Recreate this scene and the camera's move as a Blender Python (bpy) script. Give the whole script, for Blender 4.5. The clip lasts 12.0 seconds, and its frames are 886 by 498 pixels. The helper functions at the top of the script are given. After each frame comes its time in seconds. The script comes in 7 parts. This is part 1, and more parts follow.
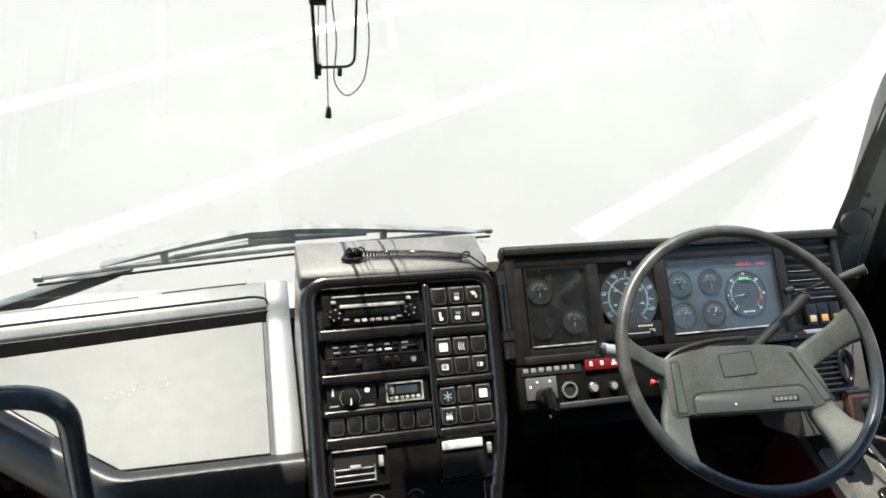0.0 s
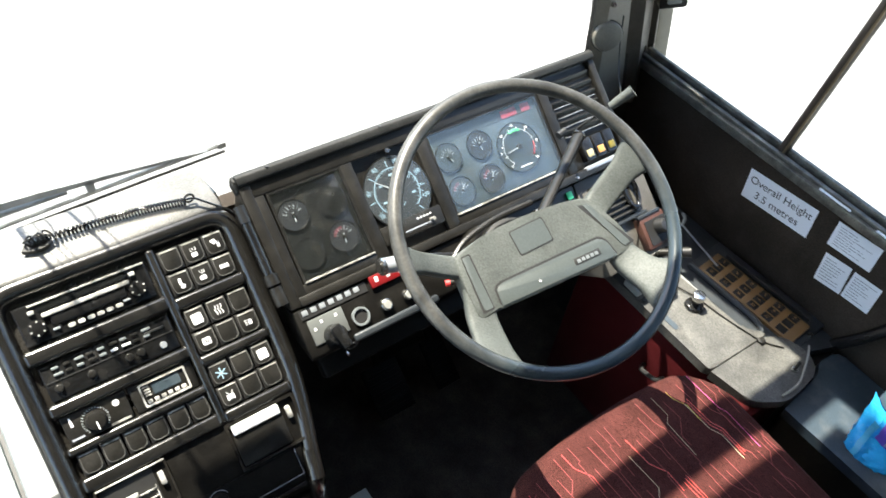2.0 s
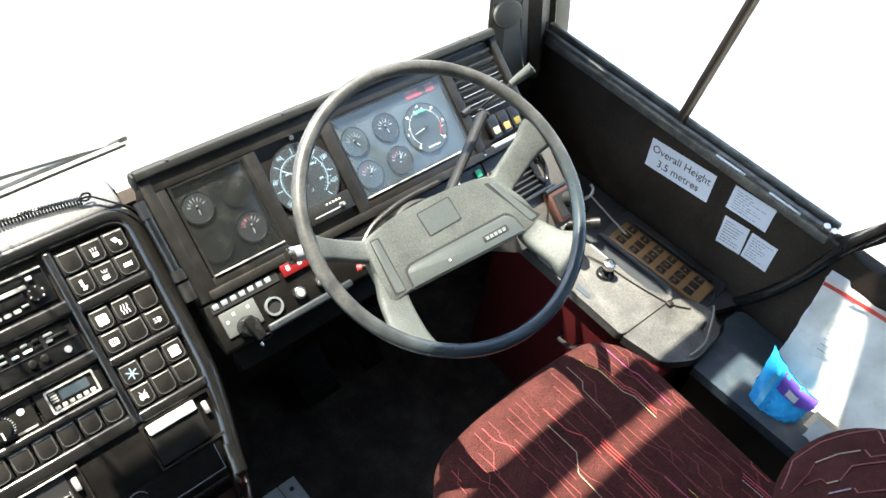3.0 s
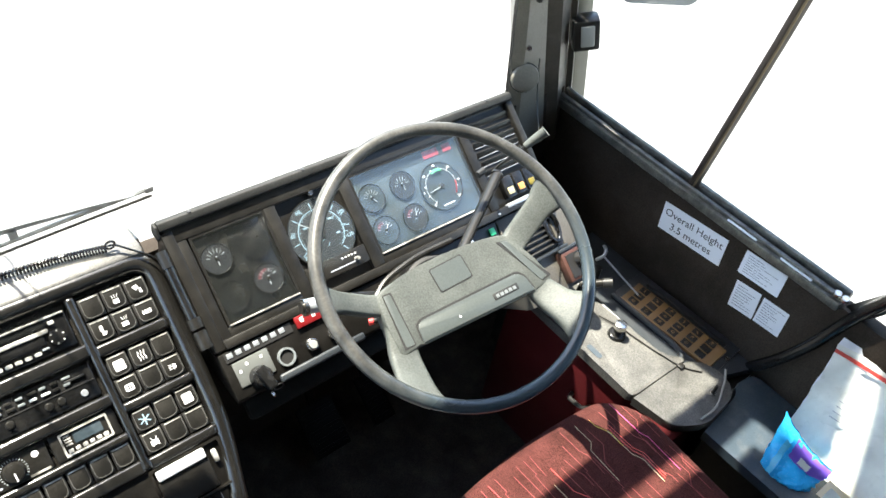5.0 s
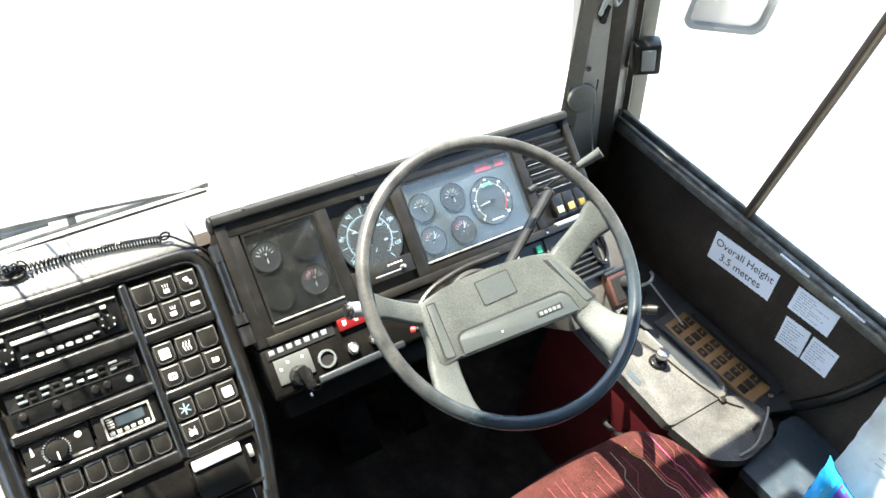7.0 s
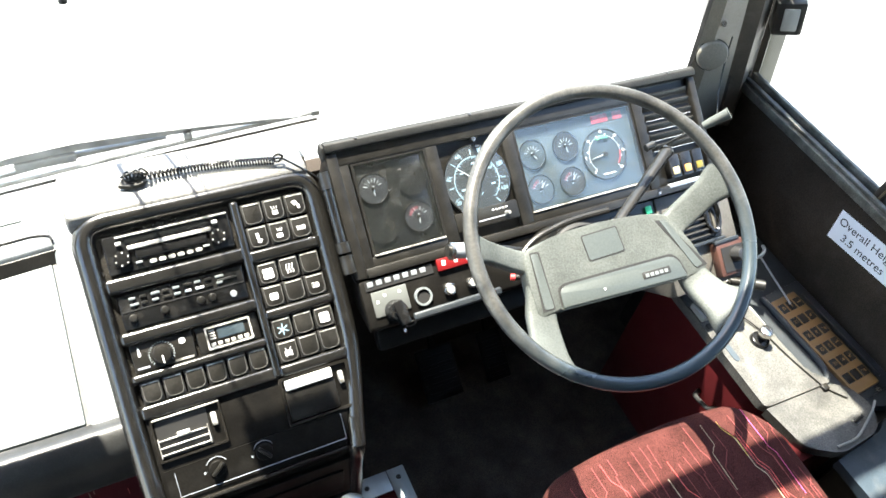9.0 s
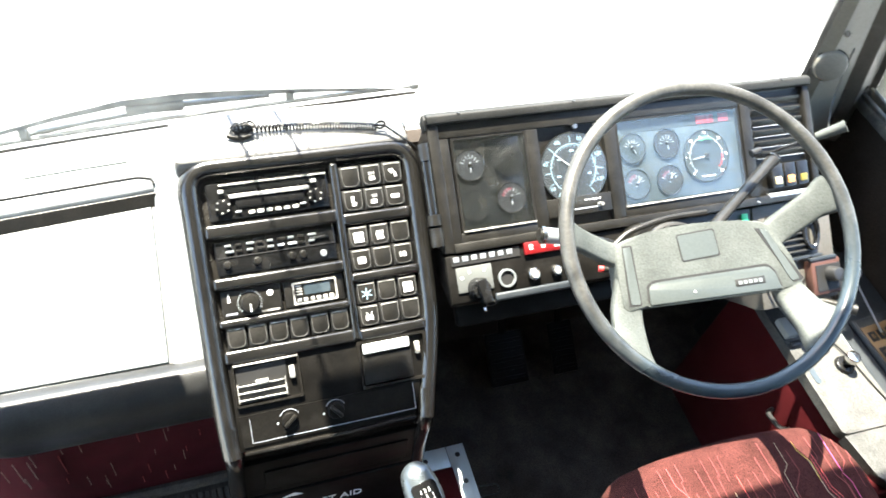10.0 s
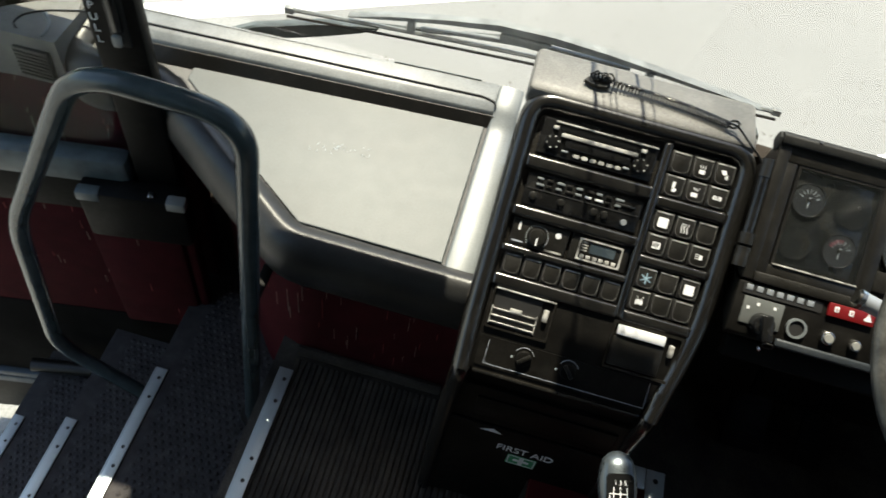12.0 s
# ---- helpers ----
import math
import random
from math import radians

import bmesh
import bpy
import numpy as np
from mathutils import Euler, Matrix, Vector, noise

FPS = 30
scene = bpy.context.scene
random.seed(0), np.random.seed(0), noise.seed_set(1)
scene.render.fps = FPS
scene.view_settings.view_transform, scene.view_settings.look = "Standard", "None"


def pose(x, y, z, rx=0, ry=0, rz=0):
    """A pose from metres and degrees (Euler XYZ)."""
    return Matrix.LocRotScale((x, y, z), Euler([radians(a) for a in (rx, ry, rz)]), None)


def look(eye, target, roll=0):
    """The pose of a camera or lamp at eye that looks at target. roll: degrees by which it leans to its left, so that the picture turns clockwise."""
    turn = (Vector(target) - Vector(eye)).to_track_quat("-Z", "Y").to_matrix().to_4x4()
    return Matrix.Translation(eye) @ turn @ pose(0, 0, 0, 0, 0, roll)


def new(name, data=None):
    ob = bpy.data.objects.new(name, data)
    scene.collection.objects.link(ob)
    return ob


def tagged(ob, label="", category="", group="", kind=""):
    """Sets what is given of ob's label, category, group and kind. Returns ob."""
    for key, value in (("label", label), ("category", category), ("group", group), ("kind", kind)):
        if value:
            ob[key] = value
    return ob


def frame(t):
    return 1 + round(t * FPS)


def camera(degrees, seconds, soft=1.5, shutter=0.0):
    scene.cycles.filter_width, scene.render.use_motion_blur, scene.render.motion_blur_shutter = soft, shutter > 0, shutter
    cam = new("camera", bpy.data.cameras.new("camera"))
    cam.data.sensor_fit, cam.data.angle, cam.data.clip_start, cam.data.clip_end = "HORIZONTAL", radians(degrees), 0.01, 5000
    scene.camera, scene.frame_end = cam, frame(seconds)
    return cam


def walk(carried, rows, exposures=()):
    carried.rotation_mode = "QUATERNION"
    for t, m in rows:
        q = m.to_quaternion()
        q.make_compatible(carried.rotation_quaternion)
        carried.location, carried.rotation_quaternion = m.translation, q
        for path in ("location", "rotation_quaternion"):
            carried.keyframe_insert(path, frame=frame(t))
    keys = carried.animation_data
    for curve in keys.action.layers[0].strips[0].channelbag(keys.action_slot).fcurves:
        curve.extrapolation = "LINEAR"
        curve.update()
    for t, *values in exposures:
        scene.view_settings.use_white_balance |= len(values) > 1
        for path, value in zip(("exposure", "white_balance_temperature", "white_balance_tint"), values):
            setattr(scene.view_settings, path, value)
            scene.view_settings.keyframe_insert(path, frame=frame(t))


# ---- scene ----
cam = camera(59.87, 12.0, soft=1.6, shutter=0.2)
# seconds, eye x y z, Euler angles in degrees
PATH = [
    (0.0, -0.1139, -0.7650, 1.6457, 49.657, -7.034, -12.919),
    (0.5, -0.0940, -0.6844, 1.6016, 47.380, -7.757, -18.328),
    (1.0, 0.0198, -0.6022, 1.5831, 46.195, -6.467, -21.089),
    (1.5, 0.0184, -0.5807, 1.5774, 45.581, -5.893, -27.998),
    (2.0, 0.0370, -0.5741, 1.5526, 41.909, -6.202, -35.566),
    (2.5, 0.0546, -0.5808, 1.5586, 40.360, -7.583, -38.329),
    (3.0, 0.0592, -0.5921, 1.5656, 41.029, -7.902, -41.521),
    (3.2, 0.0712, -0.5955, 1.5642, 41.775, -7.487, -41.117),
    (4.8, 0.0573, -0.6095, 1.5866, 44.814, -7.878, -39.326),
    (5.0, 0.0573, -0.6095, 1.5866, 44.814, -7.878, -39.326),
    (5.5, 0.0556, -0.6032, 1.5858, 45.342, -8.351, -37.584),
    (6.0, 0.0467, -0.5935, 1.5775, 44.949, -8.215, -36.762),
    (6.5, 0.0529, -0.6018, 1.5847, 45.242, -8.424, -35.915),
    (7.0, 0.0475, -0.6071, 1.5835, 45.197, -8.587, -34.289),
    (7.2, 0.0478, -0.6092, 1.5828, 45.329, -8.547, -33.383),
    (8.8, 0.0302, -0.5871, 1.5606, 40.233, -7.903, -25.729),
    (9.0, 0.0294, -0.5877, 1.5588, 40.223, -7.925, -25.507),
    (9.5, 0.0046, -0.5959, 1.5552, 39.706, -8.465, -23.986),
    (10.0, -0.0086, -0.5857, 1.5451, 38.212, -8.363, -17.396),
    (10.5, 0.0451, -0.5805, 1.5216, 36.186, -8.580, -5.165),
    (11.0, 0.0464, -0.5881, 1.5068, 36.299, -7.970, -0.080),
    (11.5, 0.0175, -0.5964, 1.5080, 34.614, -7.026, 4.741),
    (12.0, -0.0412, -0.6484, 1.5016, 34.448, -7.180, 14.247),
]
# seconds, stops, kelvin, tint
EXPOSURES = [(0.0, 1.45, 6850, 6), (0.3, 2.45, 6850, 6), (0.5, 2.9, 6850, 6), (1.0, 2.65, 6850, 6), (1.5, 2.7, 6850, 6), (2.0, 2.5, 6850, 6), (2.5, 2.78, 6850, 6), (3.0, 2.78, 6850, 6), (5.0, 2.74, 6850, 6), (7.0, 2.92, 6850, 6), (9.0, 3.2, 6850, 6), (9.5, 3.25, 6850, 6), (10.0, 3.48, 6850, 6), (10.5, 3.4, 6850, 6), (11.2, 2.97, 6850, 6), (11.7, 2.0, 7050, 5), (12.0, 1.25, 7250, 3)]
walk(cam, [(t, pose(x, y, z, rx, ry, rz)) for t, x, y, z, rx, ry, rz in PATH], EXPOSURES)

# ---- light ----
SUN_TO = Vector((-0.13, 0.46, 1.0)).normalized()
world = bpy.data.worlds.new("world")
world.use_nodes = True
scene.world = world
wn = world.node_tree.nodes
sky = wn.new("ShaderNodeTexSky")
sky.sky_type = "NISHITA"
sky.sun_disc = False
sky.sun_elevation = math.asin(SUN_TO.z)
sky.sun_rotation = math.atan2(SUN_TO.x, SUN_TO.y)
wn["Background"].inputs["Strength"].default_value = 0.14
world.node_tree.links.new(sky.outputs["Color"], wn["Background"].inputs["Color"])
sun = new("sun", bpy.data.lights.new("sun", "SUN"))
sun.data.energy = 4.0
sun.data.angle = radians(0.53)
sun.data.color = (1.0, 0.955, 0.87)
sun.matrix_world = look(SUN_TO * 20, (0, 0, 0))


# ---- materials ----
def material(name, base, rough=0.5, metal=0.0, vary=0.25, vscale=6.0, grain=0.0, gscale=400.0, bump=0.0, bscale=300.0,
             dust=0.0, dust_colour=(0.35, 0.33, 0.3), coat=0.0, island=0.0, stretch=(1, 1, 1), rvary=0.1, spec=0.5):
    """Procedural surface: base colour varied at two scales, fine relief and a dusting of worn or dirty spots."""
    m = bpy.data.materials.new(name)
    m.use_nodes = True
    n, l = m.node_tree.nodes, m.node_tree.links
    b = n["Principled BSDF"]
    b.inputs["Roughness"].default_value = rough
    b.inputs["Metallic"].default_value = metal
    b.inputs["Coat Weight"].default_value = coat
    b.inputs["Specular IOR Level"].default_value = spec
    co = n.new("ShaderNodeTexCoord")
    mp = n.new("ShaderNodeMapping")
    mp.inputs["Scale"].default_value = stretch
    geo = n.new("ShaderNodeNewGeometry")
    l.new(geo.outputs["Position"], mp.inputs["Vector"])

    def tex(scale, detail=4.0):
        t = n.new("ShaderNodeTexNoise")
        t.inputs["Scale"].default_value = scale
        t.inputs["Detail"].default_value = detail
        l.new(mp.outputs["Vector"], t.inputs["Vector"])
        return t.outputs["Fac"]

    def ramp(fac, lo, hi, p0=0.3, p1=0.7):
        r = n.new("ShaderNodeValToRGB")
        r.color_ramp.elements[0].position, r.color_ramp.elements[1].position = p0, p1
        r.color_ramp.elements[0].color, r.color_ramp.elements[1].color = (*lo, 1), (*hi, 1)
        l.new(fac, r.inputs["Fac"])
        return r.outputs["Color"]

    lo = tuple(c * (1 - vary) for c in base)
    hi = tuple(min(1, c * (1 + vary)) for c in base)
    colour = ramp(tex(vscale), lo, hi)
    if grain:
        g = ramp(tex(gscale, 2.0), (1 - grain,) * 3, (1 + grain,) * 3)
        mix = n.new("ShaderNodeMix")
        mix.data_type, mix.blend_type = "RGBA", "MULTIPLY"
        mix.inputs["Factor"].default_value = 1.0
        l.new(colour, mix.inputs[6]), l.new(g, mix.inputs[7])
        colour = mix.outputs[2]
    if dust:
        f = ramp(tex(35.0, 8.0), (0, 0, 0), (dust,) * 3, 0.5, 0.75)
        mix = n.new("ShaderNodeMix")
        mix.data_type = "RGBA"
        l.new(f, mix.inputs["Factor"]), l.new(colour, mix.inputs[6])
        mix.inputs[7].default_value = (*dust_colour, 1)
        colour = mix.outputs[2]
    if island:
        hsv = n.new("ShaderNodeHueSaturation")
        mr = n.new("ShaderNodeMapRange")
        mr.inputs["To Min"].default_value, mr.inputs["To Max"].default_value = 1 - island, 1 + island
        l.new(geo.outputs["Random Per Island"], mr.inputs["Value"])
        l.new(mr.outputs["Result"], hsv.inputs["Value"]), l.new(colour, hsv.inputs["Color"])
        colour = hsv.outputs["Color"]
    l.new(colour, b.inputs["Base Color"])
    rr = n.new("ShaderNodeMapRange")
    rr.inputs["To Min"].default_value, rr.inputs["To Max"].default_value = max(0.02, rough - rvary), min(1, rough + rvary)
    l.new(tex(vscale * 5), rr.inputs["Value"])
    l.new(rr.outputs["Result"], b.inputs["Roughness"])
    if bump:
        bp = n.new("ShaderNodeBump")
        bp.inputs["Strength"].default_value = bump
        bp.inputs["Distance"].default_value = 0.001
        l.new(tex(bscale, 3.0), bp.inputs["Height"])
        l.new(bp.outputs["Normal"], b.inputs["Normal"])
    return m


def glow(name, colour, strength):
    m = material(name, colour, 0.4)
    b = m.node_tree.nodes["Principled BSDF"]
    b.inputs["Emission Color"].default_value = (*colour, 1)
    b.inputs["Emission Strength"].default_value = strength
    return m


def glass(name, tint, rough=0.0, through_=0.97, gloss=0.9, base=0.045):
    """A thin pane: mostly clear, with a mirror gloss by Fresnel."""
    m = bpy.data.materials.new(name)
    m.use_nodes = True
    n, l = m.node_tree.nodes, m.node_tree.links
    n.clear()
    out, mix = n.new("ShaderNodeOutputMaterial"), n.new("ShaderNodeMixShader")
    tr, gl, lw = n.new("ShaderNodeBsdfTransparent"), n.new("ShaderNodeBsdfGlossy"), n.new("ShaderNodeLayerWeight")
    pw, ad = n.new("ShaderNodeMath"), n.new("ShaderNodeMath")
    pw.operation, ad.operation = "POWER", "MULTIPLY_ADD"
    pw.inputs[1].default_value, ad.inputs[1].default_value, ad.inputs[2].default_value = 5.0, gloss, base
    lw.inputs["Blend"].default_value = 0.5
    tr.inputs["Color"].default_value = (*[c * through_ for c in tint], 1)
    gl.inputs["Roughness"].default_value = rough
    l.new(lw.outputs["Facing"], pw.inputs[0]), l.new(pw.outputs[0], ad.inputs[0]), l.new(ad.outputs[0], mix.inputs["Fac"])
    l.new(tr.outputs["BSDF"], mix.inputs[1]), l.new(gl.outputs["BSDF"], mix.inputs[2])
    l.new(mix.outputs["Shader"], out.inputs["Surface"])
    return m


BLACK = material("black_plastic", (0.0125, 0.0116, 0.0100), 0.34, vary=0.3, grain=0.3, bump=0.25, bscale=700, dust=0.03, spec=0.32)
BLACK_GLOSS = material("black_gloss_plastic", (0.008, 0.008, 0.008), 0.2, vary=0.2, dust=0.05)
CONSOLE = material("console_plastic", (0.0115, 0.0104, 0.0090), 0.24, vary=0.3, grain=0.25, bump=0.14, bscale=600, dust=0.025, rvary=0.07)
DARK = material("dark_recess", (0.0115, 0.0110, 0.0105), 0.6)
# blue-grey here and in COVER puts the sky's reflection into the base colour
FACE_CLEAR = material("sky_tinted_dial_face", (0.030, 0.041, 0.048), 0.35, vary=0.1)
COVER_DARK = material("dark_smoked_cover", (0.0085, 0.0092, 0.0090), 0.2, vary=0.2, dust=0.04)
FAINT = material("faded_dial_print", (0.36, 0.40, 0.42), 0.6, vary=0.15)
FACE = material("dial_face", (0.010, 0.012, 0.014), 0.5)
COVER = material("sky_tinted_cover", (0.046, 0.063, 0.074), 0.16, vary=0.3, dust=0.08, coat=0.4)
WALLBLACK = material("black_wall_trim", (0.036, 0.028, 0.022), 0.7, vary=0.4, grain=0.3, bump=0.3, bscale=500, dust=0.02, spec=0.10)
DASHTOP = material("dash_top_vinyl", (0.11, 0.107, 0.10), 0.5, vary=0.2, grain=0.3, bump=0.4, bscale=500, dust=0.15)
TRAY = material("dusty_tray_vinyl", (0.0310, 0.0415, 0.0450), 0.5, vary=0.14, vscale=7, grain=0.14, bump=0.06, bscale=500, rvary=0.02)
LIP = material("worn_lip_vinyl", (0.019, 0.0190, 0.0185), 0.38, vary=0.25, vscale=12, grain=0.3, bump=0.3, bscale=500, dust=0.03, spec=0.45)


def worn_and_lit_rim(name, worn, sky_side, centre, up, span):
    """Wheel rim worn and sunlit pale on one side, painted with blue sky sheen on the other."""
    m = material(name, worn, 0.36, vary=0.5, vscale=34, grain=0.25, gscale=260, bump=0.2, bscale=400)
    n, l = m.node_tree.nodes, m.node_tree.links
    b = n["Principled BSDF"]
    geo, dot, nz, ad, mr, mx, rg = (n.new("ShaderNode" + k) for k in ("NewGeometry", "VectorMath", "TexNoise", "Math", "MapRange", "Mix", "MapRange"))
    off = n.new("ShaderNodeVectorMath")
    off.operation, dot.operation, ad.operation, mx.data_type = "SUBTRACT", "DOT_PRODUCT", "MULTIPLY_ADD", "RGBA"
    off.inputs[1].default_value, dot.inputs[1].default_value = centre, up
    nz.inputs["Scale"].default_value, nz.inputs["Detail"].default_value = 22.0, 5.0
    ad.inputs[1].default_value = 0.10
    l.new(geo.outputs["Position"], off.inputs[0]), l.new(off.outputs[0], dot.inputs[0]), l.new(geo.outputs["Position"], nz.inputs["Vector"])
    l.new(nz.outputs["Fac"], ad.inputs[0]), l.new(dot.outputs["Value"], ad.inputs[2])
    mr.inputs["From Min"].default_value, mr.inputs["From Max"].default_value = span
    l.new(ad.outputs[0], mr.inputs["Value"]), l.new(mr.outputs["Result"], mx.inputs["Factor"])
    worn_socket = b.inputs["Base Color"].links[0].from_socket
    mx.inputs[6].default_value = (*sky_side, 1)
    l.new(worn_socket, mx.inputs[7]), l.new(mx.outputs[2], b.inputs["Base Color"])
    rg.inputs["To Min"].default_value, rg.inputs["To Max"].default_value = 0.22, 0.40
    l.new(mr.outputs["Result"], rg.inputs["Value"]), l.new(rg.outputs["Result"], b.inputs["Roughness"])
    return m


# second colour paints shade and reflected sky on the rim's lower side
RIM = worn_and_lit_rim("worn_sky_sheen_rim", (0.048, 0.047, 0.043), (0.024, 0.037, 0.046), (0.6515, -0.0959, 0.7968), (-0.25, 0.86, 0.43), (-0.13, 0.06))
HUB = material("grey_wheel_pad", (0.067, 0.073, 0.069), 0.52, vary=0.18, vscale=18, grain=0.2, gscale=400, bump=0.5, bscale=300, dust=0.03, spec=0.15, rvary=0.06)
HUB_INLAY = material("grey_inlay", (0.057, 0.066, 0.064), 0.45, vary=0.12, grain=0.1)
PILLAR = material("grey_brown_pillar", (0.125, 0.113, 0.090), 0.5, vary=0.15, grain=0.15, bump=0.2, bscale=500, dust=0.05)
SIDE = material("grey_side_panel", (0.058, 0.057, 0.053), 0.5, vary=0.4, vscale=16, grain=0.45, gscale=420, bump=0.6, bscale=380, dust=0.08)
SLATE = material("dark_slate_plastic", (0.020, 0.024, 0.028), 0.45, vary=0.25, vscale=14, grain=0.2, bump=0.3, bscale=500, dust=0.03)
SHELF = material("blue_grey_shelf", (0.024, 0.038, 0.052), 0.5, vary=0.2, grain=0.2, bump=0.3, bscale=500, dust=0.1)
SILL = material("worn_sill_metal", (0.095, 0.093, 0.082), 0.42, metal=0.35, vary=0.5, vscale=45, grain=0.3, dust=0.2, dust_colour=(0.22, 0.23, 0.21))
GOLD = material("gold_keypad", (0.18, 0.10, 0.035), 0.5, vary=0.15, dust=0.05)
RED_VINYL = material("red_carpet_side", (0.046, 0.0040, 0.0052), 0.75, vary=0.2, grain=0.3, gscale=900, bump=0.4, bscale=900, spec=0.1)
MOQUETTE = material("dark_red_moquette", (0.042, 0.0052, 0.0078), 0.95, vary=0.25, vscale=20, grain=0.5, gscale=1200, bump=0.8, bscale=1200, spec=0.08)
SEATRED = material("maroon_seat_moquette", (0.050, 0.0158, 0.0136), 0.95, vary=0.3, vscale=25, grain=0.75, gscale=800, bump=0.9, bscale=1100, spec=0.12)
RUBBER = material("ribbed_rubber", (0.042, 0.0345, 0.0280), 0.8, vary=0.5, vscale=14, grain=0.4, dust=0.05, spec=0.25)
STEP = material("dimpled_rubber", (0.036, 0.032, 0.0325), 0.75, vary=0.3, vscale=30, dust=0.05, spec=0.3)
ALU = material("scuffed_aluminium", (0.56, 0.62, 0.64), 0.45, metal=0.6, vary=0.15, vscale=30, bump=0.3, bscale=200, stretch=(1, 0.08, 1))
CHROME = material("chrome", (0.62, 0.61, 0.58), 0.24, metal=1.0, vary=0.05)
SILVER = material("silver_paint", (0.4, 0.42, 0.44), 0.35, metal=0.5, vary=0.15)
STEEL = material("dark_steel", (0.05, 0.05, 0.05), 0.4, metal=0.7)
RAIL = material("blue_black_rail", (0.034, 0.050, 0.055), 0.22, vary=0.25, vscale=25, dust=0.02, rvary=0.05)
WHITE = material("white_print", (0.75, 0.75, 0.75), 0.6, vary=0.05)
PAPER = material("paper", (0.72, 0.75, 0.80), 0.8, vary=0.04, vscale=12)
INK = material("ink", (0.03, 0.03, 0.04), 0.7)
GREYINK = material("grey_print", (0.3, 0.32, 0.36), 0.7)
PALEBLUE = material("pale_blue_print", (0.27, 0.40, 0.48), 0.6, vary=0.1)
RED = material("red_print", (0.65, 0.05, 0.05), 0.5)
GREEN = material("green_print", (0.03, 0.3, 0.12), 0.5)
BLUEFOIL = material("blue_foil", (0.03, 0.42, 0.95), 0.25, vary=0.25, vscale=30, bump=0.5, bscale=60)
PURPLE = material("purple_print", (0.17, 0.09, 0.55), 0.35)
BAG = material("clear_bag_paper", (0.70, 0.72, 0.68), 0.3, vary=0.2, vscale=15, bump=0.5, bscale=40)
FLECK = material("pale_thread", (0.24, 0.17, 0.14), 0.9)
DULLRED = material("dim_red_thread", (0.26, 0.045, 0.045), 0.9)
REDSTRIP = material("red_seal", (0.55, 0.06, 0.05), 0.4)
CREAM = material("cream_card", (0.6, 0.52, 0.38), 0.7)
CEILING = material("grey_headlining", (0.30, 0.295, 0.28), 0.9, vary=0.08, grain=0.15)
ASPHALT = material("worn_asphalt", (0.250, 0.250, 0.238), 0.9, vary=0.06, vscale=0.5, grain=0.17, gscale=100)
LINE = material("road_paint", (0.72, 0.71, 0.68), 0.8, vary=0.1, vscale=4, grain=0.15, gscale=60)
PANE = glass("window_glass", (1, 1, 1))
DOORBLACK = material("dull_black_door_lining", (0.0055, 0.0050, 0.0046), 0.9, vary=0.4, vscale=12, grain=0.3, spec=0.04)
DOORRAIL = material("worn_blue_grey_paint", (0.085, 0.108, 0.112), 0.38, vary=0.3, vscale=24, dust=0.08)
DOORPANE = glass("door_glass", (0.97, 0.98, 0.97), 0.0, 0.97, 0.3, 0.008)
# wiper base lightened to paint the glare round it
WIPER = material("glare_lifted_wiper_paint", (0.19, 0.20, 0.195), 0.32, vary=0.3, vscale=30, dust=0.1)
WIPER_ARM = material("black_wiper_paint", (0.075, 0.086, 0.084), 0.35, vary=0.3, vscale=30, dust=0.06)
# pale base holds dust and the sun's sheen on dark vinyl
LEDGE = material("dusty_sunlit_ledge_vinyl", (0.105, 0.116, 0.120), 0.5, vary=0.25, vscale=20, grain=0.22, gscale=350, bump=0.2, bscale=300, spec=1.0)
def speckle(m, scale, size, colour):
    """Scattered dark chips and stones over a surface."""
    n, l = m.node_tree.nodes, m.node_tree.links
    b = n["Principled BSDF"]
    first = b.inputs["Base Color"].links[0].from_socket
    geo, vo, lt, nz, gt, mu, mx = (n.new("ShaderNode" + k) for k in ("NewGeometry", "TexVoronoi", "Math", "TexNoise", "Math", "Math", "Mix"))
    vo.inputs["Scale"].default_value, nz.inputs["Scale"].default_value, nz.inputs["Detail"].default_value = scale, scale * 0.35, 3.0
    lt.operation, gt.operation, mu.operation, mx.data_type = "LESS_THAN", "GREATER_THAN", "MULTIPLY", "RGBA"
    lt.inputs[1].default_value, gt.inputs[1].default_value = size, 0.56
    l.new(geo.outputs["Position"], vo.inputs["Vector"]), l.new(geo.outputs["Position"], nz.inputs["Vector"])
    l.new(vo.outputs["Distance"], lt.inputs[0]), l.new(nz.outputs["Fac"], gt.inputs[0])
    l.new(lt.outputs[0], mu.inputs[0]), l.new(gt.outputs[0], mu.inputs[1]), l.new(mu.outputs[0], mx.inputs["Factor"])
    l.new(first, mx.inputs[6]), l.new(mx.outputs[2], b.inputs["Base Color"])
    mx.inputs[7].default_value = (*colour, 1)


speckle(ASPHALT, 20.0, 0.18, (0.14, 0.135, 0.12))


